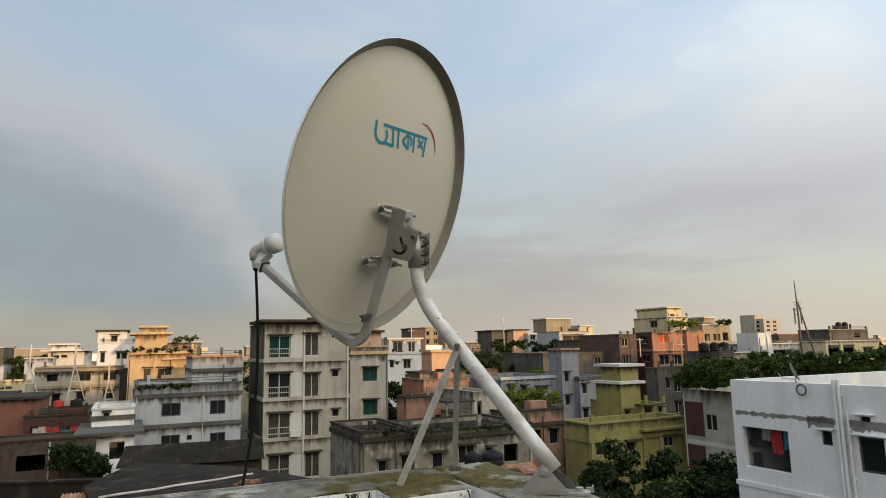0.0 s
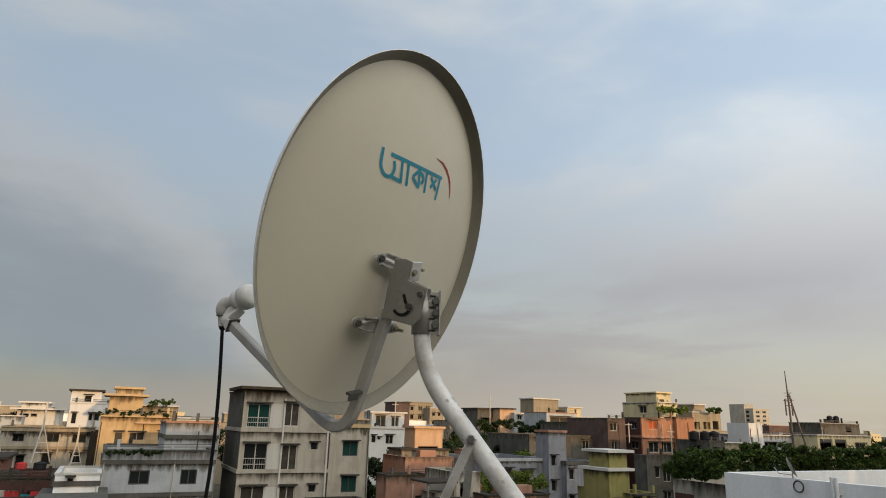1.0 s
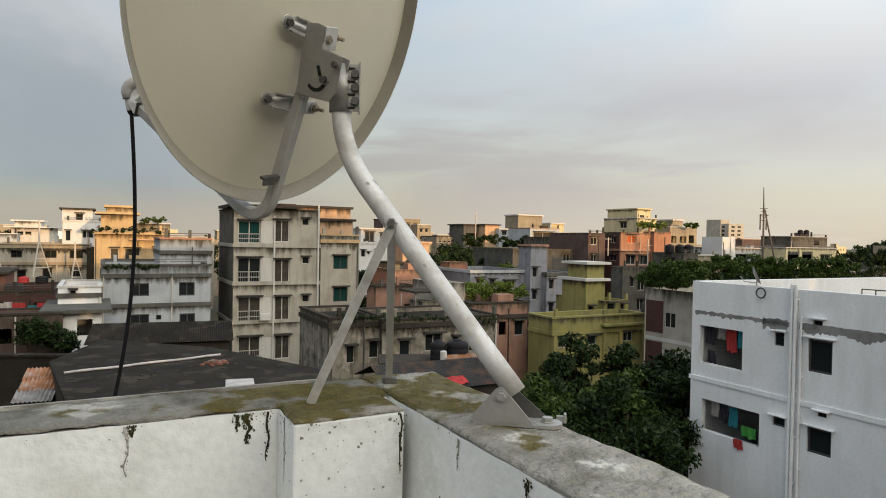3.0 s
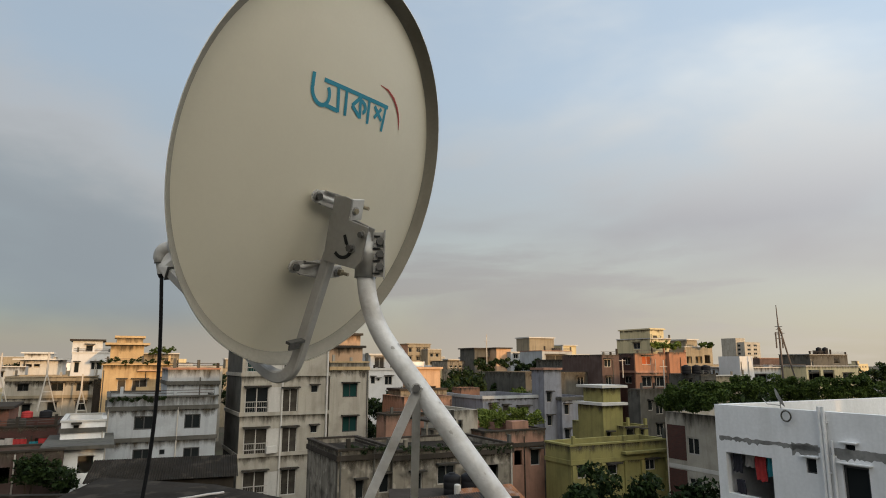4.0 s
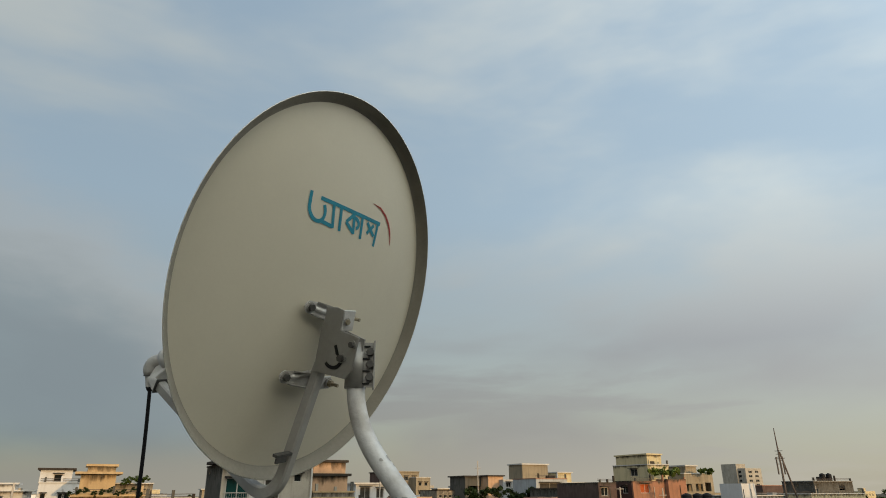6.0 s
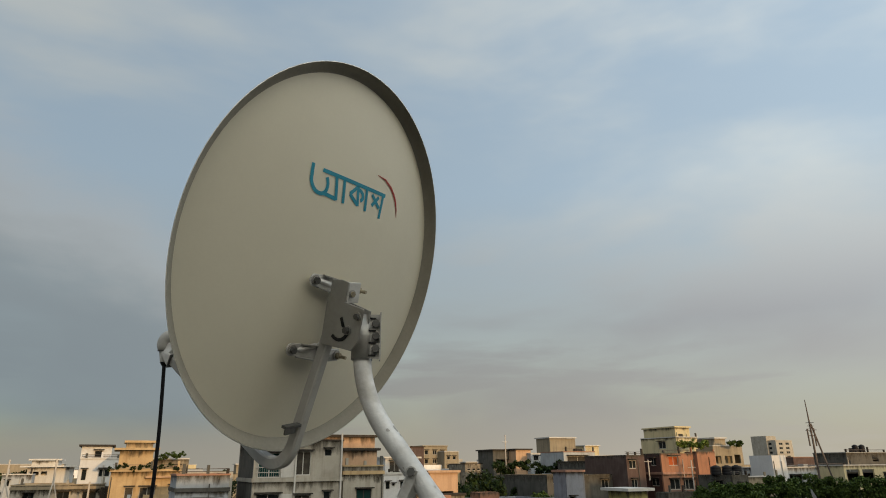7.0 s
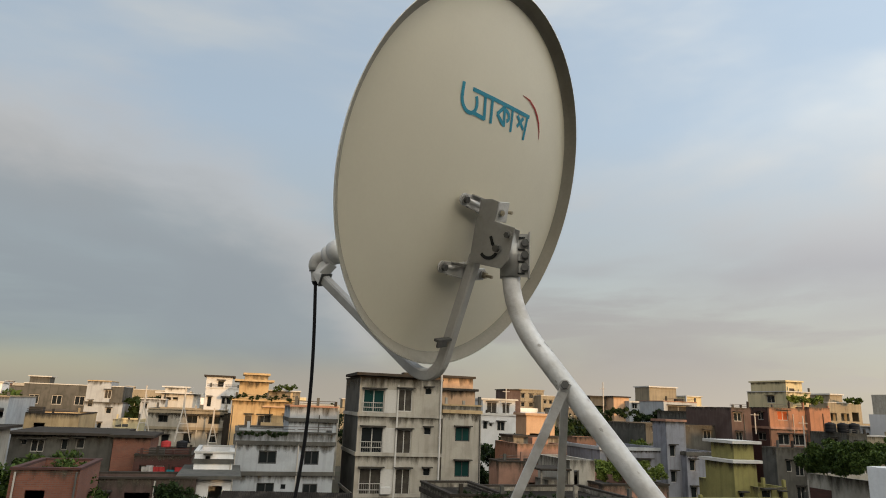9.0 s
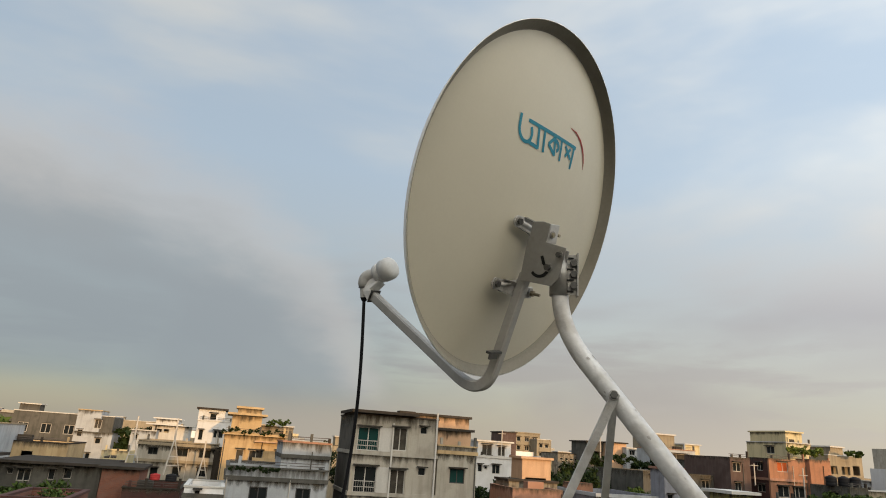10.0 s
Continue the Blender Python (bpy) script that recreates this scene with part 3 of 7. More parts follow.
def roof_clutter(root, w, d, z1, parapet, mat, seed):
    """Stub columns, drain pipes and a low rail, as on most roofs of the town."""
    rnd = random.Random(seed)
    n = rnd.choice((0, 2, 3, 3, 4))
    for k in range(n):
        u = 0.15 + (w - 0.5) * (k + 0.2 * rnd.random()) / max(1, n - 1) if n > 1 else w * 0.5
        u = min(u, w - 0.25)
        h = rnd.uniform(0.25, 0.75)
        bm = bmesh.new()
        box(bm, u, u + 0.2, 0.012, 0.205, z1 + 0.003, z1 + h)
        part("stub_column", bm, rnd.choice((mat, "old", "greycem")), root)
    if n >= 3 and rnd.random() < 0.6:
        for z in (0.18, 0.36):
            bm = bmesh.new()
            tube(bm, [(0.1, 0.23, z1 + z), (w * 0.5, 0.23, z1 + z - 0.02), (w - 0.1, 0.23, z1 + z)], 0.025, 6)
            part("rail", bm, "mast", root)
    for k in range(rnd.choice((1, 1, 2))):
        u = rnd.choice((0.12, w - 0.12, w * 0.62))
        bm = bmesh.new()
        tube(bm, [(u + 0.07 * k, -0.06, -13.9), (u + 0.07 * k, -0.06, z1 - parapet + 0.1)], 0.045, 6)
        part("drain_pipe", bm, rnd.choice(("old", "whitemast", "greycem")), root)
    if w > 4 and d > 4 and rnd.random() < 0.5:
        u, v = rnd.uniform(0.6, w - 2.2), rnd.uniform(0.5, 1.6)
        bm = bmesh.new()
        box(bm, u, u + rnd.uniform(0.8, 1.5), v, v + 0.9, z1 - parapet + 0.003, z1 + rnd.uniform(0.2, 0.7))
        part("roof_box", bm, rnd.choice((mat, "old", "rooftop")), root)


def leaf_cloud(name, lobes, count, size, seed, squash=0.8):
    """A mesh of many small leaf clumps filling the shells of several lobes (x, y, z, radius)."""
    rng = np.random.default_rng(seed)
    base = np.array(lobes)
    # each lobe breaks up into smaller clumps, so that the outline is ragged
    twig = []
    for x, y, z, r in base:
        v = rng.normal(size=(9, 3))
        v /= np.linalg.norm(v, axis=1)[:, None]
        for k in v * r * (0.45 + 0.6 * rng.random((9, 1))):
            twig.append((x + k[0], y + k[1], z + k[2] * squash, r * (0.22 + 0.26 * rng.random())))
    twig = np.array(twig)
    vol = twig[:, 3] ** 1.6
    L = twig[rng.choice(len(twig), count, p=vol / vol.sum())]
    v = rng.normal(size=(count, 3))
    v /= np.linalg.norm(v, axis=1)[:, None]
    rad = L[:, 3] * (0.25 + 0.85 * rng.random(count) ** 0.7)
    c = L[:, :3] + v * rad[:, None] * np.array([1, 1, squash])
    a = rng.normal(size=(count, 3))
    a = a / np.linalg.norm(a, axis=1)[:, None]
    b = np.cross(a, rng.normal(size=(count, 3)))
    b = b / np.linalg.norm(b, axis=1)[:, None]
    s = (size * (0.5 + rng.random(count)))[:, None]
    verts = np.stack([c - a * s, c + b * s * 0.45, c + a * s, c - b * s * 0.45], 1).reshape(-1, 3)
    me = bpy.data.meshes.new(name)
    idx = np.arange(count * 4).reshape(-1, 4)
    me.from_pydata(verts.tolist(), [], idx.tolist())
    return me


def tree(label, x, y, z0, h, r, seed, mat="leaf", count=2600, size=0.22, name="tree"):
    rnd = random.Random(seed)
    root = thing(name, label, "tree", pose(x, y, z0))
    bm = bmesh.new()
    tube(bm, [(0, 0, 0), (0.05 * r, 0.03, h * 0.3), (-0.03 * r, 0, h * 0.55), (0, 0.05, h * 0.8)], [0.045 * h * 0.5, 0.035 * h * 0.5, 0.026 * h * 0.5, 0.05], 8)
    lobes = []
    for i in range(9):
        a = i * 2.4 + rnd.random()
        rr = r * (0.25 + 0.55 * rnd.random())
        z = h * (0.55 + 0.36 * rnd.random())
        p = (rr * math.cos(a), rr * math.sin(a), z)
        lobes.append((*p, r * (0.30 + 0.22 * rnd.random())))
        tube(bm, [(0, 0, h * 0.42), (p[0] * 0.5, p[1] * 0.5, (h * 0.42 + z) * 0.52), p], [0.012 * h, 0.008 * h, 0.02], 5)
    part("trunk", bm, "bark", root)
    part_of("crown", leaf_cloud("crown", lobes, count, size, seed), mat, root)
    return root


def greenery(label, lobes, count, size, seed, mat="leaf", name="shrubs", category="plants"):
    ob = part_of(name, leaf_cloud(name, lobes, count, size, seed), mat, None)
    return tagged(ob, label, category, kind="stuff")


# ---------- ground and the unseen added walls ---------
bm = bmesh.new()
bmesh.ops.create_grid(bm, x_segments=24, y_segments=24, size=3500)
solid("ground", bm, "soil", "dusty town ground between the houses", "ground", pose(0, 0, -14.0), kind="structure")


# tall walls added on the sunny side, out of sight, to shade the near roofs
def shade_wall(s, l0, l1, top):
    a = Vector((0.582 * s + 0.813 * l0, -0.813 * s + 0.582 * l0, 0))
    bm = bmesh.new()
    box(bm, 0, l1 - l0, 0, 0.4, -14.0, top)
    solid("unseen_wall", bm, "greycem", "plain wall added out of view to shade the roofs", "wall",
          pose(a.x, a.y, 0, 0, 0, math.degrees(math.atan2(0.582, 0.813))), kind="structure")


shade_wall(30, -70, 5.4, 12.9)
shade_wall(30.5, 5.5, 15.9, 9.9)
shade_wall(30, 16, 29.5, 12.6)
shade_wall(30.5, 29.6, 38.4, 7.0)
shade_wall(30, 38.5, 45.4, 14.2)
shade_wall(30.5, 45.5, 59.9, 8.5)
shade_wall(30, 60, 160, 9.6)

# ---------- the town: near houses on the right ----------
white_house = house("white painted apartment house with laundry in the open windows", 9.93, 24.8, 15.26, 15, -1.35, "render_white", front=[(0.37, 2.19, -4.4, -3, "open"), (3.4, 3.74, -3.29, -2.84), (4.56, 5.33, -3.94, -2.89), (4.7, 5, -2.49, -2.28), (0.53, 2.92, -6.9, -5.73, "open"), (3.41, 3.84, -5.97, -5.67), (4.6, 5.37, -6.51, -5.69), (4.91, 5.21, -5.3, -5.16)], yaw=-62, frame_mat="darkframe", category="apartment house", name="apartment_house", parapet=1.0, hood_mat="render_white", hood_out=0.16)
panel_house = house("beige house with dark brick panels and a roof garden", 14.94, 46, 4.42, 14, -3.13, "flat_beige", front=[(1.79, 2.77, -5.74, -4.65), (1.74, 2.81, -8.18, -7.2)], yaw=-62, parapet=0.5, hood=False, grime=0.9)
# ---------- yellow house and its neighbours ----------
yellow_house = house("olive yellow house with a ledge round the parapet", 8.01, 44, 8.65, 2.75, -5.26, "yellow", front=[(0.52, 1.23, -7.31, -6.61), (3.08, 3.94, -7.27, -6.59), (6.48, 7.4, -7.19, -6.48)], band=(-6.28, ), band_mat="yellow", coping="yellow", parapet=0.9, grime=0.5)
house("olive yellow stair tower with white slab edges", 11.61, 50, 1.93, 2.91, -3.01, "yellow", front=[(0.31, 0.7, -5.75, -4.96)], slab=0.3, parapet=0.3, name="stair_tower", category="tower", grime=0.5)
house("small olive yellow roof room with a white slab", 11.81, 50.6, 1.72, 2.31, -1.73, "yellow", slab=0.4, parapet=0.3, name="stair_tower", category="tower", grime=0.5)
house("olive yellow annex with barred windows", 13.07, 50, 2.49, 6, -4.51, "yellow", front=[(0.3, 1.13, -5.76, -4.69), (1.72, 2.06, -5.81, -4.83)], grime=0.5)
house("lavender grey stair tower with a pink top", 8.94, 62, 2.02, 2, -0.5, "lavender", front=[(0.3, 0.85, -3.48, -2.55), (0.3, 0.84, -5.64, -4.7)], name="stair_tower", category="tower", parapet=0.3, slab=0.1, coping="salmon", grime=0.4)
house("lavender grey house wing with railed roof", 10.55, 62, 3.29, 8, -2.97, "lavender", front=[(0.3, 0.86, -4.61, -3.67), (0.3, 0.92, -6.82, -5.92)], band=(-3.18, ), band_mat="greycem", grime=0.4)
house("lavender grey low house with blue bands", 3.06, 60, 6.44, 8, -2.81, "lavender", front=[(0.67, 1.48, -4.2, -3.55), (2.16, 2.79, -4.45, -3.69), (3.75, 5.11, -4.52, -3.84)], band=(-2.96, ), band_mat="bluewhite", glass="curtain", grime=0.4)
house("grey house behind the lavender one", 9.25, 80, 9.78, 10, -0.96, "greycem", front=[(0.84, 1.35, -1.94, -1.38), (7.92, 9.02, -2.8, -1.55)], grime=0.9)
# darkbrick on the left wall puts that face's shade into the colour
house("orange brick house with a red shuttered window", 23.79, 84, 5.42, 3.16, 1.41, "orange", front=[(1.17, 2.74, -0.04, 1.06, "orange_shutter"), (1.03, 2.69, -2.86, -1.59), (3.22, 5.02, -2.89, -1.61)], left=[(0.95, 1.88, -0.06, 0.84), (0.78, 2.02, -2.42, -1.56)], left_mat="darkbrick", band=(-0.93, ), band_mat="salmon", grime=0.4)
house("orange rendered brick house", 28.84, 86, 3.14, 2, 1.62, "orange", grime=0.4)
house("dull mauve brick house in shade", 19.08, 82, 2.81, 8, 1.22, "pink", front=[(0.36, 1.47, -0.35, 0.65), (0.52, 1.44, -2.73, -1.5)], grime=0.4)
house("grey low house below the brick one", 22.45, 78, 4.83, 2, -2.89, "greycem", front=[(1.25, 1.97, -5.38, -4.2), (2.45, 3.64, -5.84, -4.43), (2.41, 3.59, -8.31, -6.9)], grime=0.9)
house("pale yellow house with a white band and lit side", 30.15, 98, 4.24, 7.26, 3.8, "paleyellow", left=[(2.14, 3.59, 2.29, 3.28)], coping="white_far", parapet=0.5, grime=0.4)
house("pale yellow room on a house roof", 30.47, 99, 2.84, 6.55, 5.22, "paleyellow", parapet=0.3, slab=0.2, coping="paleyellow", grime=0.4)
house("cream house with balconies in evening sun", 37.4, 104, 6.24, 2, 2.68, "cream", front=[(0.3, 1.47, 0.15, 1.23, "open"), (2.27, 3.8, 0.16, 1.25, "open"), (4.36, 5.64, 0.16, 1.45, "open")], coping="white_far")
house("cream painted room on a roof", 38.5, 106, 2.35, 4, 3.85, "cream", slab=0.2, parapet=0.3)
house("grey cement house with water tanks on the roof", 29.02, 76, 2.47, 4.84, -1.06, "greycem", front=[(0.73, 1.47, -2.53, -1.86)], left=[(1.36, 2.53, -2.49, -1.65)], grime=0.9)
house("small plain white flat-roofed house", 38.89, 88, 2.63, 3.4, 1.09, "whitewash")
house("low cream house with a terrace", 33.95, 84, 5.4, 2, -1.46, "cream", front=[(2.97, 4.27, -2.38, -1.77)], coping="white_far", grime=0.5)
house("long pale house with a terrace roof", 41.66, 92, 13.57, 9, -0.46, "bluewhite", front=[(1.41, 4.06, -2.25, -1.27, "open"), (5.83, 8.21, -2.45, -1.44, "open"), (9.15, 11.74, -2.48, -1.46, "open")], coping="white_far", grime=0.55)
house("pale yellow house with dark porch", 49.77, 92, 12.33, 9, -0.26, "paleyellow", front=[(0.49, 3.24, -2.52, -0.74, "open"), (3.84, 6.41, -2.55, -0.74, "open"), (8.37, 10.54, -2.26, -1.24)], coping="white_far", grime=0.4)
house("grey stair head with a domed opening", 53.74, 98, 9.32, 5, 1.43, "greycem", front=[(5.83, 7.22, 0.26, 1.31, "open")], coping="raw", grime=0.9)
house("pink topped long house far off", 61.36, 130, 24.02, 8, 1.14, "pink", coping="salmon")
house("tall pale apartment block far off", 135.18, 300, 10.66, 11.84, 9.86, "flat_beige", front=[(1.92, 4.24, 7.82, 8.84), (1.86, 4.18, 5.97, 7), (1.8, 4.12, 4.13, 5.15), (1.74, 4.06, 2.28, 3.31), (6.24, 8.59, 7.89, 8.92), (6.18, 8.53, 6.03, 7.06), (6.12, 8.47, 4.17, 5.2), (6.06, 8.41, 2.31, 3.35)], left=[(7.75, 10.26, 7.9, 9.03), (7.79, 10.3, 6.02, 7.14), (7.83, 10.35, 4.14, 5.24), (7.88, 10.39, 2.27, 3.35), (2.17, 5.22, 7.8, 8.92), (2.21, 5.26, 5.95, 7.06), (2.26, 5.31, 4.1, 5.19), (2.3, 5.35, 2.25, 3.33)], name="apartment_block", category="apartment house", hood=False, parapet=1.0)
house("roof room of the far block", 132.62, 303, 6.29, 8, 11.8, "flat_beige")
# ---------- middle ----------
house("lit cream house with a flat overhanging roof", 7.7, 108, 2.81, 4, 2.5, "peach", front=[(0.5, 2.2, 0.1, 0.7, "open")], parapet=0.3, slab=0.25, coping="old", hood=False)
house("grey house with a shaded verandah under a flat roof", 4.09, 108.5, 4.1, 5, 2.45, "greycem", front=[(0.5, 3.4, 0.3, 1.1, "open")], parapet=0.3, slab=0.3, coping="old", hood=False)
house("white roof room lit by evening sun", 13.67, 112, 5.2, 4, 4.4, "cream", slab=0.2, parapet=0.3, coping="white_far")
house("long grey white house with verandah", 10.06, 108, 12.71, 9, 1.89, "bluewhite", front=[(0.56, 1.47, 0.86, 1.61), (2.16, 3.08, 0.77, 1.72), (3.43, 4.24, 0.78, 1.74), (11.21, 12.2, 0.64, 1.63)], coping="white_far")
house("pale house with a tiled roof edge", 14.15, 100, 5.71, 6, 1.95, "bluewhite", front=[(0.64, 4.36, 0.58, 1.43, "curtain")], coping="salmon")
house("grey house with a green awning", 17.15, 90, 5.07, 9, 0.52, "greycem", front=[(0.98, 1.98, -1.84, -0.73), (2.6, 3.81, -1.85, -0.41)], coping="rooftop", grime=0.9)
house("white two storey house with a roof terrace", -10.3, 82, 4.95, 9, -0.66, "whitewash", front=[(0.47, 1.02, -2.46, -1.59), (1.32, 1.64, -2.11, -1.81), (2.33, 3.37, -2.63, -1.53)], band=(-0.66, ), band_mat="white_far", parapet=0.4)
house("white room on a roof terrace", -10.21, 84, 4.51, 9, 1.1, "whitewash", front=[(0.56, 1.92, -0.52, 0.81, "curtain"), (2.72, 3.71, -0.52, 0.68, "curtain")], slab=0.3, parapet=0.3, coping="white_far")
house("cream flats far off in evening sun", -10.06, 150, 6.05, 5, 4.4, "cream", front=[(0.4, 1.3, 2.6, 3.6), (2.4, 3.4, 2.6, 3.6), (4.3, 5.3, 2.6, 3.6), (0.4, 1.3, 0.7, 1.7), (2.4, 3.4, 0.7, 1.7), (4.3, 5.3, 0.7, 1.7), (2.4, 3.4, -1.2, -0.2)], slab=0.15, parapet=0.3, coping="cream")
house("cream lower wing of the far flats", -5.2, 149, 3.48, 4, 3.2, "cream", front=[(0.6, 1.4, 1.5, 2.3), (2.0, 2.8, 1.5, 2.3), (0.6, 1.4, -0.3, 0.5)], coping="white_far")
house("grey pink block beside the far flats", -12.13, 140, 3.25, 6, 4.0, "pink", slab=0.2, parapet=0.3, coping="old")
house("salmon house with stained walls and a dark ledge", -4.9, 52, 3.6, 2, -3.95, "salmon", front=[(2.5, 3.1, -6.2, -5.4, "open")], coping="old", grime=0.7)
house("salmon painted upper wall in evening sun", -3.84, 57, 4.65, 5, -2.76, "salmon", parapet=0.4, grime=0.5)
house("dark stained ledge room on the salmon house", -4.41, 60, 4.73, 3, -2.4, "oldstain", parapet=0.2, slab=0.12, coping="old")
house("peach painted roof room in evening sun", -3.39, 62, 2.88, 2.4, -0.45, "peach", front=[(0.35, 2.4, -2.42, -2.05, "open")], slab=0.2, parapet=0.2, coping="peach", hood=False, name="roof_room", category="roof room")
house("small pale hut under a dark roof slab", -1.0, 46, 1.36, 2, -4.46, "flat_beige", front=[(0.25, 0.9, -5.65, -4.75, "open")], hood=False, parapet=0.2, grime=0.6)
hut_roof(-1.7, 45.4, -3.8, 2.3)
house("low house with a dark roof far off", -0.45, 110, 4.65, 6, 0.4, "oldstain", front=[(0.4, 1.0, -0.6, -0.2), (1.3, 1.9, -0.6, -0.2), (2.2, 2.8, -0.6, -0.2), (3.1, 3.7, -0.6, -0.2)], frame_mat="white_far", hood=False, coping="old")
house("small orange brick roof room", 1.21, 66, 2.14, 2, -2.31, "orange", grime=0.4)
house("pale stair room on an old house", 0.44, 47, 1.89, 5, -3.17, "flat_beige", front=[(0.3, 0.66, -5.48, -3.83, "open")], grime=0.9)
house("salmon fronted low house with a dark porch", 2.52, 46, 5.07, 9, -4.6, "salmon", front=[(2.38, 3.06, -6.93, -5.91, "open"), (3.76, 4.56, -7.02, -5.91)], band=(-5.55, ), band_mat="old", coping="old", parapet=0.6, grime=0.7)
house("old stained house with small windows", -5.84, 36, 3.18, 6, -4.56, "oldstain", front=[(2.36, 2.96, -6.9, -5.89), (1.01, 1.49, -7.09, -6.11)], coping="old", band=(-4.93, ), band_mat="old", parapet=0.25, roof="roofdark", grime=0.9)
house("old stained house with hooded windows", -2.99, 37, 7.82, 6, -4.73, "oldstain", front=[(1.07, 1.79, -6.9, -5.88), (2.74, 3.87, -6.67, -5.6), (4.63, 5.02, -6.29, -5.86), (5.81, 6.78, -6.82, -5.8, "open")], coping="old", band=(-5.05, ), band_mat="old", parapet=0.25, roof="roofdark", grime=0.9)
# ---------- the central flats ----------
# left wall takes the darker greycem to stand for its shaded side
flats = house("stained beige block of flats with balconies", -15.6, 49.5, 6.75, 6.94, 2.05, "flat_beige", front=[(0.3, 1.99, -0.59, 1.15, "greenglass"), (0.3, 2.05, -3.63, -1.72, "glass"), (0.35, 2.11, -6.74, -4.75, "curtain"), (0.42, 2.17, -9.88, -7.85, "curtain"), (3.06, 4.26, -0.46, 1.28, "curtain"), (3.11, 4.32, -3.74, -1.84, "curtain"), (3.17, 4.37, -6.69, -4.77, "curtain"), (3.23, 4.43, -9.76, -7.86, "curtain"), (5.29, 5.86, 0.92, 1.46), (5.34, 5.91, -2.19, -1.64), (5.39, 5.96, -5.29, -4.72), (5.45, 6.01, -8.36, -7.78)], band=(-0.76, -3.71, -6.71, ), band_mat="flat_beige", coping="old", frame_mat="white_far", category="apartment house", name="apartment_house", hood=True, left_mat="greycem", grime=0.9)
house("stained beige wing of the flats", -9.68, 53.5, 3.34, 9, 0.14, "flat_beige", front=[(1.1, 2.36, -2.66, -1.55, "greenglass"), (1.14, 2.4, -5.41, -4.19, "greenglass")], coping="tan", band=(-0.32, ), band_mat="tan", frame_mat="darkframe", grime=0.9)
house("tan roof rooms on the flats", -10.18, 55.5, 2.99, 5, 1.41, "peach", slab=0.25, coping="old", parapet=0.3, grime=0.6)
house("tan stair head on the flats", -12.86, 56, 5.52, 5, 2.55, "peach", slab=0.2, coping="old", parapet=0.3, grime=0.6)
# ---------- houses on the left ----------
house("pale blue white house with dark windows", -22.79, 44, 7.06, 9, -2.26, "bluewhite", front=[(1.72, 2.97, -4.37, -3.47), (4.91, 5.97, -4.41, -3.44), (1.78, 2.99, -6.58, -5.65), (4.97, 6.03, -6.6, -5.7), (3.44, 3.78, -6.07, -5.74)], grime=0.9, band=(-2.95, -5.03, ), band_mat="greycem", coping="greycem", frame_mat="darkframe", parapet=0.9, hood=False)
house("pale roof room with a ledge", -21.03, 49, 3.71, 6, -0.4, "bluewhite", band=(-1.39, ), band_mat="greycem", coping="salmon", grime=0.55)
tan_house = house("tan house with balconies and roof plants", -31.94, 60, 5.79, 9, -0.01, "tan", front=[(1.32, 2.03, -2.63, -1.44, "curtain"), (2.53, 3.85, -2.87, -1.45, "curtain"), (5.01, 5.35, -2.56, -1.35)], coping="tan", grime=0.6)
house("tan upper floor in evening sun", -32.15, 61.5, 2.87, 6, 1.78, "tan", slab=0.5, coping="tan", parapet=0.3, grime=0.6)
house("tan painted room on the roof", -32.41, 63, 2.33, 4, 2.5, "tan", slab=0.2, coping="tan", parapet=0.3, grime=0.6)
house("cream neighbour with a green terrace", -31.1, 66, 3.37, 6, 0.99, "cream", front=[(1.95, 2.62, -0.16, 0.43)], coping="white_far", grime=0.5)
house("white house with a dark roof slab", -41.99, 72, 3.81, 8, 1.16, "whitewash", front=[(1.94, 3.05, -0.68, 0.16), (0.3, 0.79, -1, 0.15)], coping="white_far", hood=True)
house("white upper room with a dark roof slab", -42.4, 72.6, 3.02, 6, 2.52, "whitewash", front=[(1.31, 2.14, 1.33, 2.1)], slab=0.3, coping="old", parapet=0.3)
house("beige flats with a ledge and dark windows", -43.64, 64, 8.01, 9, -1.37, "flat_beige", front=[(1.07, 2.02, -2.69, -1.99), (3.91, 5.05, -2.73, -1.9), (6.15, 7.37, -2.76, -1.92), (0.42, 0.87, -4.54, -3.91), (1.62, 2.35, -5.32, -3.99), (3.78, 4.61, -4.81, -3.81), (6.21, 7.22, -4.71, -3.8)], band=(-1.59, -3.28, ), band_mat="cream", coping="cream", frame_mat="darkframe", grime=0.9)
house("dim strip of wall beside the beige flats", -35.95, 66, 0.83, 6, -1.59, "old", grime=0.8)
house("white modern upper floor with long ledges", -55.73, 84, 4.77, 9, 0.42, "white_far", front=[(0.65, 1.3, -0.54, -0.1, "open"), (1.54, 2.2, -0.54, -0.09, "open")], slab=0.8, parapet=0.3, coping="white_far", grime=0.4)
house("white top floor with ledges", -56.64, 86, 3.01, 6, 1.27, "white_far", slab=0.4, parapet=0.3, grime=0.4)
house("low pale house with coping", -56.02, 80, 3.12, 8, -0.46, "bluewhite", front=[(0.38, 0.88, -1.74, -1.03)], coping="white_far", grime=0.55)
house("small white hut with a parapet", -23.36, 40, 2.38, 6, -3.46, "render_white", front=[(0.65, 0.97, -3.88, -3.62)], band=(-3.95, ), band_mat="greycem", coping="white_far")
house("grey roofed hut with a dark porch", -22.03, 37, 2.65, 6, -4.67, "render_white", front=[(1.37, 2.16, -6.04, -5.07, "open")], slab=0.5, coping="greycem", parapet=0.2)
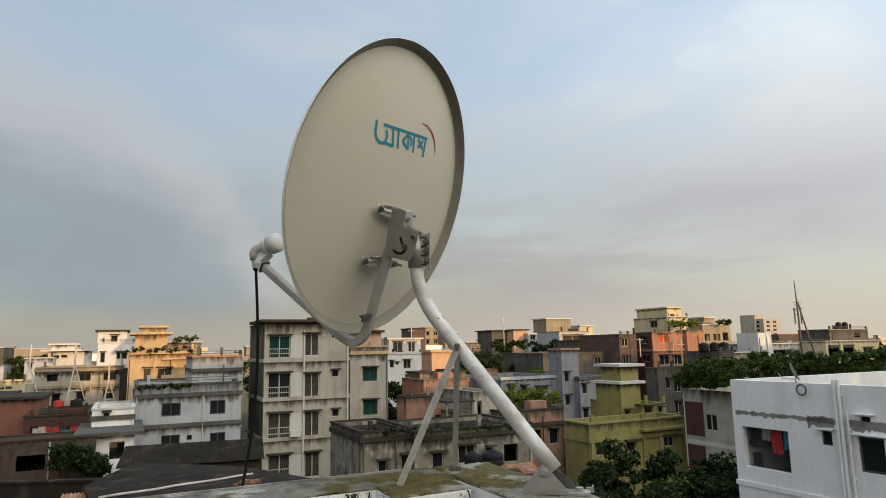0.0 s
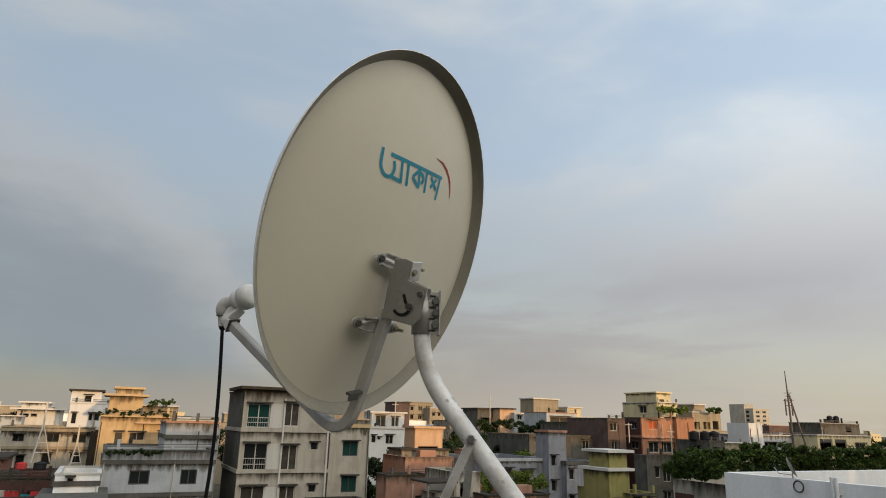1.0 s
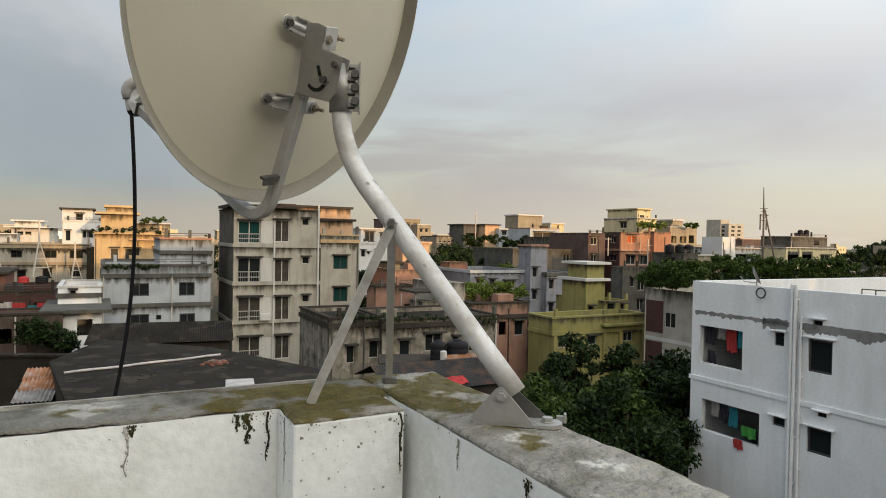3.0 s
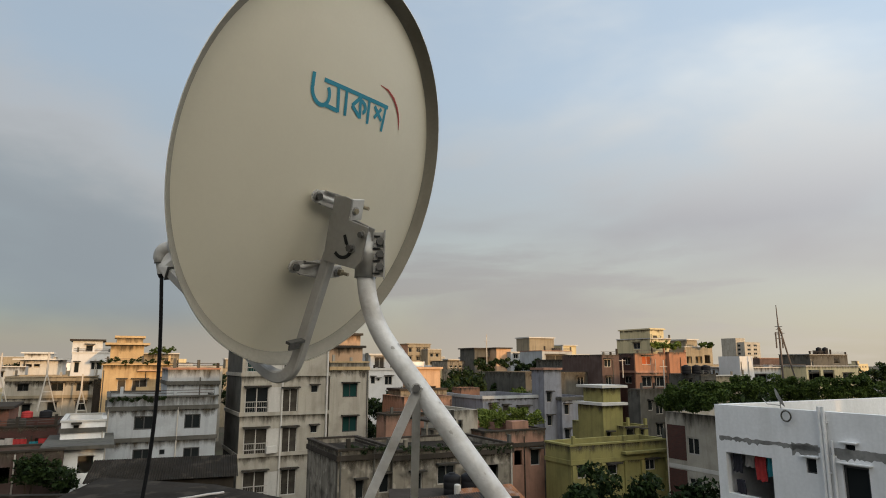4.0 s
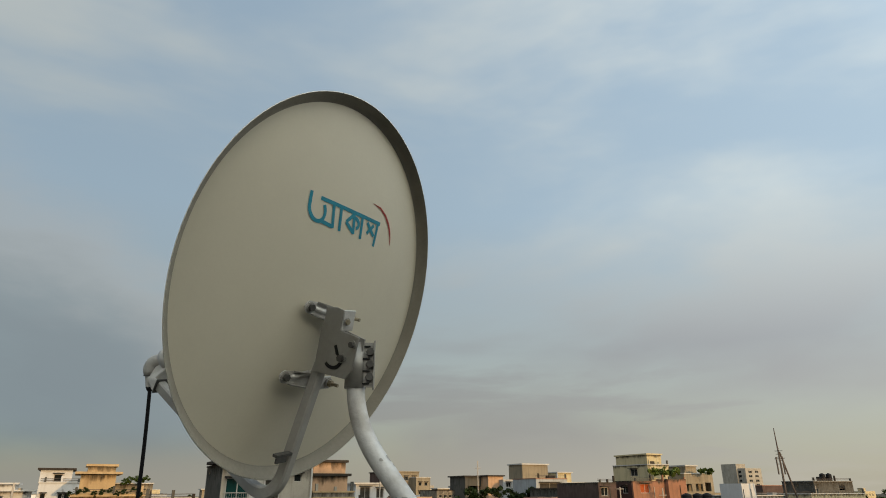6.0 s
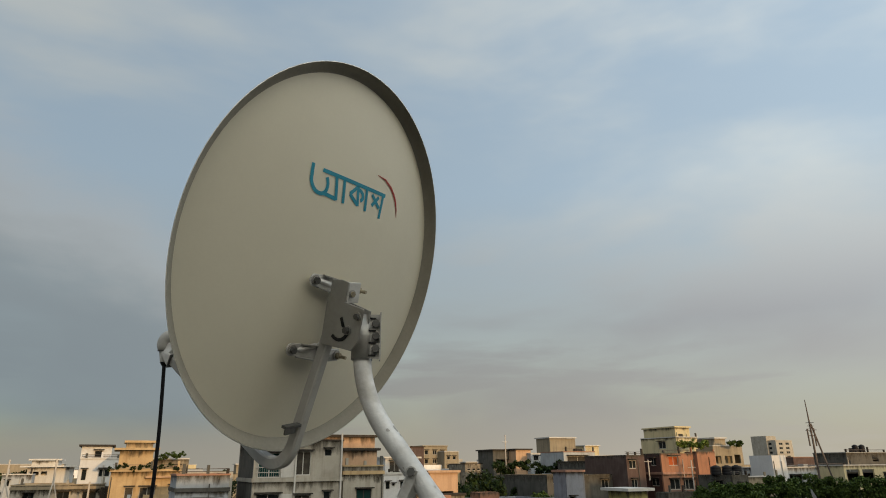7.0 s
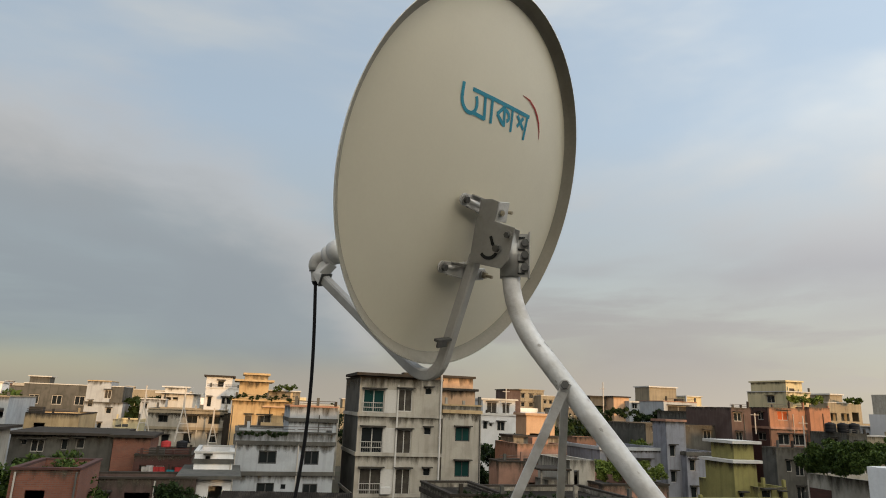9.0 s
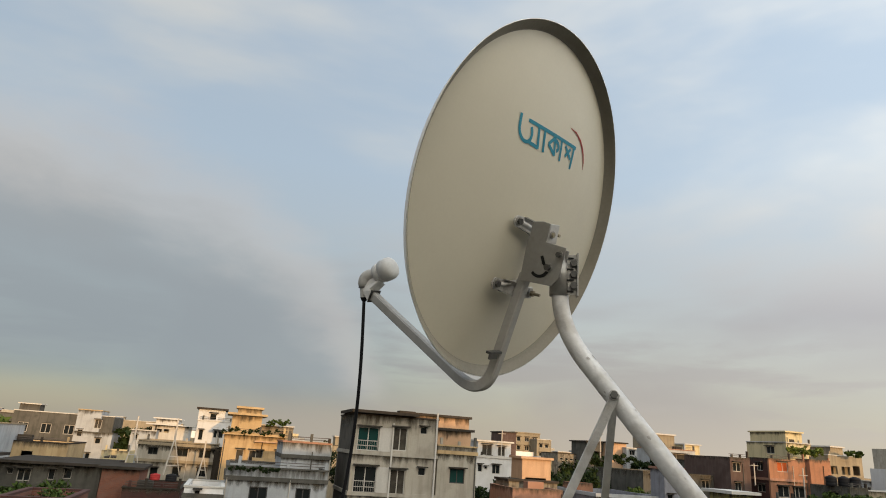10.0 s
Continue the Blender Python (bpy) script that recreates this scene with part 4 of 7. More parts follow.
house("dark low brick house with clothes hung out", -32.59, 47, 4.15, 9, -4.53, "darkbrick", front=[(0.44, 1.24, -6.15, -5.2, "open"), (1.63, 2.23, -6.2, -5.26), (2.78, 3.54, -6.27, -5.31, "open")], coping="old", hood=False, grime=0.4)
house("faded pink low flat-roofed house", -29.21, 40, 2.97, 5, -5.73, "pink", front=[(1.18, 1.67, -6.67, -6.15)], grime=0.8)
# ---------- the far left ----------
house("grey old house with a flat hooded roof", -43.02, 46, 7.4, 9, -3.33, "greycem", front=[(0.78, 1.17, -4.16, -3.74), (1.49, 2.44, -4.66, -3.72), (3.65, 4.1, -4.46, -3.68), (4.7, 5.31, -4.35, -3.57), (1.1, 1.6, -5.78, -5.19), (1.84, 2.72, -6.37, -5.35, "open"), (3.14, 4, -6.36, -5.51, "open")], coping="old", slab=0.4, parapet=0.3, grime=0.9)
house("unplastered red brick house", -34.6, 47, 2.69, 6, -3.24, "brick", slab=0.3, coping="old", parapet=0.3, grime=0.4)
house("tan low house with stained parapet", -56.61, 60, 6.33, 9, -2.27, "tan", front=[(0.35, 0.86, -3.67, -3.12), (2.13, 3.17, -3.73, -3.18, "open")], coping="old", grime=0.6)
house("tall pale grey house with small windows", -66.15, 82, 4.9, 7.36, -1.23, "bluewhite", front=[(0.38, 1.02, -1.81, -0.9), (2.83, 3.53, -2.65, -1.9), (0.54, 1.11, -3.8, -2.9), (1.98, 2.53, -4.68, -3.93)], coping="greycem", grime=0.55)
house("pale grey upper storey with window", -67.8, 84, 3.11, 6, 1.77, "bluewhite", front=[(2.4, 3.33, -0.65, 0.59, "curtain")], coping="tan", grime=0.55)
house("grey cement stair block", -70.06, 84, 1.76, 5, 0.9, "greycem", front=[(0.38, 1.08, -0.82, -0.13), (0.33, 1.17, -2.8, -2.12)], grime=0.9)
house("cream flats in evening sun", -87.97, 95, 5.5, 9, -0.73, "cream", front=[(2.51, 3.74, -1.13, -0.81), (1.98, 2.6, -3.38, -2.67), (3.44, 4.23, -3.14, -2.43), (4.45, 5.26, -3.29, -2.4)], coping="white_far", grime=0.5)
house("long cream house far off", -109.39, 110, 6.76, 9, 0.4, "cream", front=[(1.14, 2.25, -1.44, -0.63), (3.06, 4.17, -1.37, -0.55)], coping="white_far")
house("pale yellow house with balconies", -55.27, 74, 3.1, 6, -3, "paleyellow", front=[(0.34, 1.03, -3.93, -2.72, "open"), (1.11, 1.8, -3.91, -2.7, "open")], grime=0.4)
house("near red brick house without plaster", -24.68, 27, 2.82, 5, -3.49, "brick", front=[(0.69, 1.5, -5.39, -4.37, "open")], coping="darkbrick", parapet=0.3, hood=False, grime=0.4)
house("faded pink house with a broken parapet", -26.35, 34, 5.9, 3, -4.65, "pink", front=[(0.62, 1.38, -6.2, -5.36), (2.13, 3.49, -6.22, -5.37, "open")], coping="old", parapet=0.3, grime=0.8)
house("pale house with arched verandah", -58.7, 52, 6.8, 9, -0.64, "bluewhite", front=[(4.22, 4.85, -2.64, -1.73, "open"), (4.96, 5.69, -2.62, -1.7, "open"), (5.79, 6.53, -2.59, -1.62, "open")], coping="cream", parapet=1.2, grime=0.55)
house("small house with a dark roof slab", -40.7, 36, 3.35, 7, -2.69, "flat_beige", front=[(2.56, 3.15, -3.96, -3.12)], slab=0.6, coping="old", parapet=0.3, grime=0.9)
# ---------- trees and roof gardens ----------
tree("leafy dark green tree between the houses", 5, 30, -14, 9.46, 3.6, 11, "leafdark", 15000, 0.13)
tree("leafy green tree in the yard", 6.36, 27, -14, 9.5, 3.4, 12, "leaf", 15000, 0.12)
tree("dark dense tree beside the white house", 8.92, 29, -14, 9.26, 3.6, 13, "leafdark", 15000, 0.13)
tree("dark tree in the shade of the white house", 9.8, 27, -14, 9.11, 2.8, 14, "leafdark", 13000, 0.12)
tree("broad leafy tree in the yard", 4.53, 24, -14, 8.84, 3, 15, "leaf", 13000, 0.11)
tree("dark broad tree in the yard", 6.5, 23, -14, 8.7, 3.2, 16, "leafdark", 13000, 0.11)
tree("dark tree beside the white terrace house", -7.56, 70, -14, 11.61, 3.4, 17, "leafdark", 6000, 0.2)
tree("dark bushy tree in front of the low houses", -23.64, 38, -14, 9.24, 2.6, 18, "leafdark", 8000, 0.12)
tree("mango tree beyond the pink house", -22.25, 36, -14, 9.77, 2.4, 19, "leafdark", 8000, 0.12)
tree("green tree by the brick house", -27.74, 33, -14, 11.02, 2.6, 20, "leaf", 7000, 0.13)
tree("green tree among the low houses", -28.49, 30, -14, 10.31, 3, 21, "leaf", 7000, 0.13)
tree("dark round tree among cream houses", -86.98, 90, -14, 14.17, 5, 22, "leaf", 2200, 0.5)
tree("tree behind the grey mast", -60.74, 88, -14, 15.15, 4.5, 23, "leafdark", 2000, 0.45)
tree("palm-topped clump of trees", 1.91, 92, -14, 13.0, 4.4, 24, "leafdark", 6500, 0.24)
tree("dark trees behind the grey roofs", 6.31, 88, -14, 12.5, 4.4, 25, "leafdark", 6500, 0.24)
tree("dark trees before the grey house", 8.68, 78, -14, 11.6, 3.0, 26, "leaf", 5000, 0.2)
tree("dark tree by the cream far block", 36.2, 80, -14, 12.33, 3.2, 27, "leafdark", 1800, 0.4)
tree("slim cypress by the flats", -13.86, 44, -14, 6.55, 1, 28, "leafdark", 3500, 0.09)
greenery("dense green roof garden plants", [(15.52, 47, -2.59, 0.8), (15.6, 46.4, -2.31, 0.8), (15.68, 45.8, -2.04, 0.8), (15.75, 45.2, -1.78, 0.8), (15.8, 44.6, -2.44, 0.8), (15.86, 44, -2.18, 0.8), (15.91, 43.4, -1.92, 0.8), (15.96, 42.8, -1.67, 0.8), (15.98, 42.2, -2.3, 0.8), (16, 41.6, -2.05, 0.8), (16.03, 41, -1.81, 0.8), (16.04, 40.4, -1.57, 0.8), (16.03, 39.8, -2.16, 0.8)], 20000, 0.085, 31, "leaf")
greenery("roof garden plants behind the white house", [(21.38, 52, -2.13, 0.9), (21.88, 52, -1.77, 0.9), (22.38, 52, -1.41, 0.9), (22.86, 52, -1.94, 0.9), (23.36, 52, -1.58, 0.9), (23.85, 52, -2.12, 0.9), (24.35, 52, -1.75, 0.9), (24.85, 52, -1.39, 0.9), (25.33, 52, -1.93, 0.9), (25.83, 52, -1.57, 0.9), (26.3, 52, -2.1, 0.9), (26.8, 52, -1.74, 0.9), (27.31, 52, -1.38, 0.9), (27.78, 52, -1.91, 0.9), (28.28, 52, -1.55, 0.9), (28.76, 52, -2.09, 0.9), (29.26, 52, -1.72, 0.9), (29.76, 52, -1.36, 0.9), (30.24, 52, -1.9, 0.9), (30.74, 52, -1.54, 0.9), (31.21, 52, -2.07, 0.9), (31.71, 52, -1.71, 0.9), (32.21, 52, -1.35, 0.9), (32.69, 52, -1.88, 0.9), (33.19, 52, -1.52, 0.9), (33.66, 52, -2.06, 0.9)], 26000, 0.1, 32, "leaf")
greenery("bright green creeper on the low roof", [(2.55, 52, -4.22, 0.8), (3.14, 52, -3.95, 0.8), (3.72, 52, -3.68, 0.8), (4.31, 52, -4.21, 0.8), (4.9, 52, -3.94, 0.8), (5.49, 52, -3.67, 0.8), (6.07, 52, -4.2, 0.8), (6.66, 52, -3.93, 0.8)], 11000, 0.085, 33, "leafbright")
greenery("potted plants on the tan house balcony", [(-31.9 + 0.55 * k, 59.7 + 0.28 * k, 0.12 + 0.16 * (k % 3), 0.30) for k in range(10)], 5000, 0.05, 34, "leafdark")
greenery("plants on the cream terrace", [(-30.17, 66, 1.2, 0.4), (-29.71, 66, 1.34, 0.4), (-29.24, 66, 1.42, 0.4), (-28.76, 66, 1.27, 0.4), (-28.3, 66, 1.35, 0.4)], 3000, 0.06, 35, "leaf")
greenery("plants on the pale yellow house", [(30.67, 97, 2.83, 0.7), (31.43, 97, 2.66, 0.7), (32.19, 97, 2.83, 0.7), (32.95, 97, 2.67, 0.7), (33.71, 97, 2.84, 0.7)], 3000, 0.14, 36, "leafbright")
greenery("roof plants on the grey houses", [(4.51, 100, -0.03, 1.2), (6.27, 100, -0.45, 1.2), (8.02, 100, -0.01, 1.2), (9.77, 100, -0.44, 1.2), (11.52, 100, 0.01, 1.2), (13.27, 100, -0.42, 1.2), (15.02, 100, 0.03, 1.2), (16.76, 100, -0.4, 1.2), (18.51, 100, 0.05, 1.2)], 6000, 0.2, 37, "leafdark")
greenery("rooftop greenery by the lit cream house", [(39.94, 104, 3.06, 0.5), (40.48, 104, 3.06, 0.5), (41.02, 104, 3.07, 0.5), (41.57, 104, 3.07, 0.5)], 700, 0.2, 38, "leaf")
greenery("dark wooded rise far off", [(168.8, 260, -4.5, 3.6), (172.68, 260, -2.47, 3.6), (176.59, 260, -0.41, 3.6), (180.2, 260, -0.41, 3.6), (184.16, 260, 1.67, 3.6), (187.92, 260, 2.37, 3.6), (191.34, 260, 0.99, 3.6), (195.13, 260, 1.69, 3.6), (198.93, 260, 2.4, 3.6), (202.38, 260, 1.01, 3.6), (206.21, 260, 1.72, 3.6), (210.07, 260, 2.43, 3.6), (213.53, 260, 1.03, 3.6), (217.41, 260, 1.74, 3.6)], 9000, 0.5, 39, "leafdark")
greenery("hazy tree line at the edge of town", [(90.84, 150, -2.29, 2.4), (95.21, 150, -2.29, 2.4), (99.62, 150, -2.29, 2.4), (104.05, 150, -2.29, 2.4), (108.52, 150, -2.29, 2.4), (113.02, 150, -2.3, 2.4), (117.55, 150, -2.3, 2.4), (122.12, 150, -2.3, 2.4), (126.72, 150, -2.3, 2.4), (131.36, 150, -2.3, 2.4), (136.03, 150, -2.31, 2.4), (140.73, 150, -2.31, 2.4)], 8000, 0.4, 40, "leafdark")
greenery("dark weeds along the old parapets", [(-5.76, 36.6, -4.57, 0.22), (-5.35, 36.6, -4.38, 0.22), (-4.93, 36.6, -4.47, 0.22), (-4.52, 36.6, -4.56, 0.22), (-4.1, 36.6, -4.37, 0.22), (-3.69, 36.6, -4.46, 0.22), (-3.28, 36.6, -4.55, 0.22), (-2.86, 36.6, -4.36, 0.22), (-2.45, 36.6, -4.45, 0.22), (-2.04, 36.6, -4.54, 0.22), (-1.63, 36.6, -4.35, 0.22), (-1.21, 36.6, -4.44, 0.22), (-0.8, 36.6, -4.53, 0.22), (-0.39, 36.6, -4.34, 0.22), (0.02, 36.6, -4.43, 0.22), (0.44, 36.6, -4.53, 0.22), (0.85, 36.6, -4.33, 0.22), (1.26, 36.6, -4.43, 0.22), (1.67, 36.6, -4.52, 0.22), (2.08, 36.6, -4.33, 0.22), (2.49, 36.6, -4.42, 0.22), (2.91, 36.6, -4.51, 0.22), (3.32, 36.6, -4.32, 0.22)], 3200, 0.05, 51, "leafdark")
greenery("moss and weeds on a stained parapet", [(-22.39, 43.9, -2.37, 0.2), (-21.96, 43.9, -2.29, 0.2), (-21.54, 43.9, -2.21, 0.2), (-21.11, 43.9, -2.36, 0.2), (-20.68, 43.9, -2.28, 0.2), (-20.26, 43.9, -2.2, 0.2), (-19.83, 43.9, -2.35, 0.2), (-19.4, 43.9, -2.27, 0.2), (-18.98, 43.9, -2.2, 0.2)], 3500, 0.055, 52, "leafdark")
greenery("weeds on the dark roof edge", [(-28.32, 31, -4.41, 1.2), (-27.35, 31, -4.75, 1.2), (-26.57, 31, -4.32, 1.2), (-25.62, 31, -4.65, 1.2), (-24.84, 31, -4.22, 1.2), (-23.92, 31, -4.55, 1.2)], 8000, 0.11, 41, "leaf")
# ---------- small pieces of the town ----------


def wall_slab(name, root, u0, u1, z0, z1, mat, proud=0.03):
    bm = bmesh.new()
    box(bm, max(u0, 0.02), u1, -proud, -0.003, z0, z1)
    part(name.replace(" ", "_"), bm, mat, root)


def laundry(label, u0, u1, z0, z1, mat, seed):
    """A cloth that hangs in soft folds behind a window opening."""
    rnd = random.Random(seed)
    bm = bmesh.new()
    n, k = 10, 5
    y0 = -0.03 if "ledge" in label else 0.26 + 0.2 * rnd.random()
    ph = rnd.random() * 6
    for side in (0.0, 0.012):
        v = [[bm.verts.new((u0 + (u1 - u0) * i / n + 0.02 * math.sin(j + ph), y0 + side + 0.035 * math.sin(i * 1.5 + ph) * (0.3 + j / k) - (0.03 if side == 0 and "ledge" in label else 0),
                            z1 - (z1 - z0) * j / k - 0.03 * math.sin(i * 0.9 + ph) * (j == k))) for j in range(k + 1)] for i in range(n + 1)]
        for i in range(n):
            for j in range(k):
                bm.faces.new((v[i][j], v[i][j + 1], v[i + 1][j + 1], v[i + 1][j]))
    solid("hanging_cloth", bm, mat, label, "laundry", WB, "laundry in the windows", smooth=True)


def cement_patch(root, u0, u1, z, h, seed):
    """A strip of raw cement with a ragged lower edge where the paint has not been laid."""
    rnd = random.Random(seed)
    bm = bmesh.new()
    n = max(6, int((u1 - u0) / 0.07))
    top, low = [], []
    for i in range(n + 1):
        u = u0 + (u1 - u0) * i / n
        g = 0.5 + 0.5 * noise.noise((u * 2.3, seed * 3.1, 0))
        top.append((u, z + 0.05 * noise.noise((u * 5, seed, 2))))
        low.append((u, z - h * (0.35 + 0.75 * g) - 0.10 * rnd.random() ** 3))
    a = [bm.verts.new((u, -0.004, q)) for u, q in top]
    b = [bm.verts.new((u, -0.004, q)) for u, q in low]
    c = [bm.verts.new((u, 0.004, q)) for u, q in top]
    d = [bm.verts.new((u, 0.004, q)) for u, q in low]
    for i in range(n):
        bm.faces.new((a[i], b[i], b[i + 1], a[i + 1]))
        bm.faces.new((a[i], a[i + 1], c[i + 1], c[i]))
        bm.faces.new((b[i], d[i], d[i + 1], b[i + 1]))
    part("cement_strip", bm, "raw", root, "ragged strip of raw grey cement")


def wall_pipe(root, u, top, r, low=-13.5, mat="render_white"):
    bm = bmesh.new()
    tube(bm, [(u, -0.09, low), (u, -0.09, top)], r, 10)
    z = top - 0.5
    while z > low:
        box(bm, u - r * 1.3, u + r * 1.3, -0.09, -0.003, z, z + 0.05)
        z -= 1.5
    part("drain_pipe", bm, mat, root, "painted drain pipe")


def house_ledge(root, z, w=15.0):
    bm = bmesh.new()
    box(bm, -0.05, w, -0.05, -0.003, z - 0.08, z + 0.08)
    part("floor_band", bm, "render_white", root)


def small_dish(u, z):
    root = thing("small_dish", "small grey satellite dish on the white parapet", "satellite dish", WB @ Matrix.Translation((u, 0.1, z)))
    bm = bmesh.new()
    tube(bm, [(0, 0, 0), (0, 0, 0.30)], 0.02, 8)
    part("post", bm, "galv", root)
    bm = bmesh.new()
    d = Vector((0.76, 0.65, 0.42)).normalized()
    prof = [(0.0, 0.34), (0.05, 0.25), (0.08, 0.12), (0.085, 0.01)]
    tube(bm, [Vector((0, 0, 0.36)) + d * (0.0 - a) for a, r in prof], [r for a, r in prof], 20, caps=False)
    part("reflector", bm, "plastic", root, smooth=True)
    bm = bmesh.new()
    tube(bm, [(0, 0, 0.1), (-0.45, -0.05, 0.12), (-0.62, -0.05, 0.3)], 0.014, 6)
    part("feed_arm", bm, "galv", root)
    bm = bmesh.new()
    for k in range(16):
        a, b = 2 * math.pi * k / 16, 2 * math.pi * (k + 1) / 16
        tube(bm, [(0.32 + 0.17 * math.cos(a), -0.22, -0.22 + 0.17 * math.sin(a)), (0.32 + 0.17 * math.cos(b), -0.22, -0.22 + 0.17 * math.sin(b))], 0.025, 6, False)
    part("coiled_wire", bm, "greycem", root)


def roof_rail(u, y, z, w, h):
    bm = bmesh.new()
    for a, b in (((0, 0, 0), (0, 0, h)), ((w, 0, 0), (w, 0, h)), ((0, 0, h), (w, 0, h)), ((0, 0, h * 0.5), (w, 0, h * 0.5)), ((w * 0.5, 0, 0), (w * 0.5, 0, h))):
        tube(bm, [a, b], 0.02, 6)
    solid("roof_rail", bm, "mast", "dark steel rail frame on the white roof", "rail", WB @ Matrix.Translation((u, y, z)))


def starter_bar(u, y, h, lean=0.03):
    bm = bmesh.new()
    tube(bm, [(u, y, -0.01), (u + lean, y, h)], 0.016, 6)
    solid("steel_rod", bm, "mast", "rusty reinforcing rod on the tower roof", "rod", TOWER, "rods on the tower")


def balcony_rail(root, u0, u1, z0, z1):
    for z in (z1, (z0 + z1) / 2):
        bm = bmesh.new()
        box(bm, u0, u1, -0.06, -0.02, z - 0.03, z + 0.03)
        part("rail", bm, "frame", root)
    bm = bmesh.new()
    box(bm, 0, 0.014, -0.05, -0.036, 0, z1 - z0 - 0.035)
    me = bpy.data.meshes.new("baluster")
    bm.to_mesh(me)
    bm.free()
    k = u0 + 0.12
    while k < u1:
        ob = part_of("baluster", me, "frame", root)
        ob.location = (k, 0, z0)
        k += 0.17


def flat_rib(root, u, z0, z1):
    bm = bmesh.new()
    box(bm, u - 0.06, u + 0.06, -0.14, -0.105, z0, z1)
    part("wall_rib", bm, "white_far", root)


def air_conditioner(root, u, z):
    bm = bmesh.new()
    box(bm, u, u + 0.8, -0.45, -0.12, z, z + 0.55)
    bevelled(bm, 0.03, 1)
    part("outdoor_unit", bm, "white_far", root, "white air conditioner unit")


def roof_box(x, y, z):
    bm = bmesh.new()
    box(bm, 0, 1.35, 0, 0.9, 0.003, 0.22)
    bevelled(bm, 0.03, 1)
    solid("roof_box", bm, "old", "low dark cement box on the flats' roof", "box", pose(x, y, z, 0, 0, YAW))


def balcony(root, u0, u1, z, out, h, mat):
    """A projecting slab with a low front wall and two cheeks."""
    bm = bmesh.new()
    box(bm, u0, u1, -out, -0.003, z - 0.12, z)
    part("balcony_slab", bm, mat, root)
    if h > 0.3:
        bm = bmesh.new()
        box(bm, u0, u1, -out, -out + 0.10, z + 0.003, z + h)
        box(bm, u0, u0 + 0.1, -out + 0.103, -0.004, z + 0.003, z + h)
        box(bm, u1 - 0.1, u1, -out + 0.103, -0.004, z + 0.003, z + h)
        part("balcony_wall", bm, mat, root)


def roof_sheet(root, u0, u1, z):
    bm = bmesh.new()
    box(bm, u0, u1, -0.6, 5.0, z, z + 0.22)
    part("roof_slab", bm, "old", root, "blackened roof slab")


def dark_roof():
    root = thing("low_flat_roof", "low neighbouring building with a black bitumen roof", "building", pose(0, 0, 0))
    bm = bmesh.new()
    lo = [bm.verts.new((x, y, -14)) for x, y in ROOF_EDGE]
    hi = [bm.verts.new((x, y, -4.62)) for x, y in ROOF_EDGE]
    n = len(lo)
    bm.faces.new(lo)
    bm.faces.new(hi)
    for k in range(n):
        bm.faces.new((lo[k], lo[(k + 1) % n], hi[(k + 1) % n], hi[k]))
    bmesh.ops.recalc_face_normals(bm, faces=bm.faces[:])
    part("wall", bm, "old", root)
    bm = bmesh.new()
    c = Vector((sum(p[0] for p in ROOF_EDGE) / n, sum(p[1] for p in ROOF_EDGE) / n))
    out = [c + (Vector(p) - c) * 1.02 for p in ROOF_EDGE]
    lo = [bm.verts.new((p.x, p.y, -4.617)) for p in out]
    hi = [bm.verts.new((p.x, p.y, -4.50)) for p in out]
    bm.faces.new(lo)
    bm.faces.new(hi)
    for k in range(n):
        bm.faces.new((lo[k], lo[(k + 1) % n], hi[(k + 1) % n], hi[k]))
    bmesh.ops.recalc_face_normals(bm, faces=bm.faces[:])
    part("roof", bm, "roofdark", root, "stained black roof felt")


def roof_pipe(a, b, z, r, label):
    bm = bmesh.new()
    n = 9
    tube(bm, [(a[0] + (b[0] - a[0]) * i / n, a[1] + (b[1] - a[1]) * i / n, z + 0.012 * math.sin(i * 1.7)) for i in range(n + 1)], r, 8)
    solid("pipe", bm, "paleclo", label, "pipe", smooth=True)


def roof_hatch(p):
    bm = bmesh.new()
    box(bm, -0.42, 0.42, -0.5, 0.5, 0.003, 0.05)
    bevelled(bm, 0.02, 1)
    solid("roof_hatch", bm, "paleclo", "pale cement hatch lid on the dark roof", "hatch", pose(p[0], p[1], -4.50, 0, 0, 18))


def rubble(label, x, y, spread, count, size, mat, seed):
    """Loose lumps of broken plaster and brick on the low roof."""
    rnd = random.Random(seed)
    bm = bmesh.new()
    for k in range(count):
        r = size * (0.35 + 0.9 * rnd.random() ** 2)
        m = pose(rnd.gauss(0, spread), rnd.gauss(0, spread), r * 0.22, rnd.uniform(-15, 15), rnd.uniform(-15, 15), rnd.uniform(0, 90))
        box(bm, -r, r, -r * 0.7, r * 0.7, -r * 0.35, r * 0.35, m)
    solid("rubble", bm, mat, label, "rubble", pose(x, y, -4.50), kind="stuff")


def corrugated(bm, w, d, rise, pitch=0.12, amp=0.022):
    n = int(w / pitch * 4)
    for off in (0.0, -0.006):
        a = [bm.verts.new((w * i / n, 0, amp * math.sin(i * math.pi / 2) + off)) for i in range(n + 1)]
        b = [bm.verts.new((w * i / n, d, rise + amp * math.sin(i * math.pi / 2) + off)) for i in range(n + 1)]
        for i in range(n):
            bm.faces.new((a[i], a[i + 1], b[i + 1], b[i]))


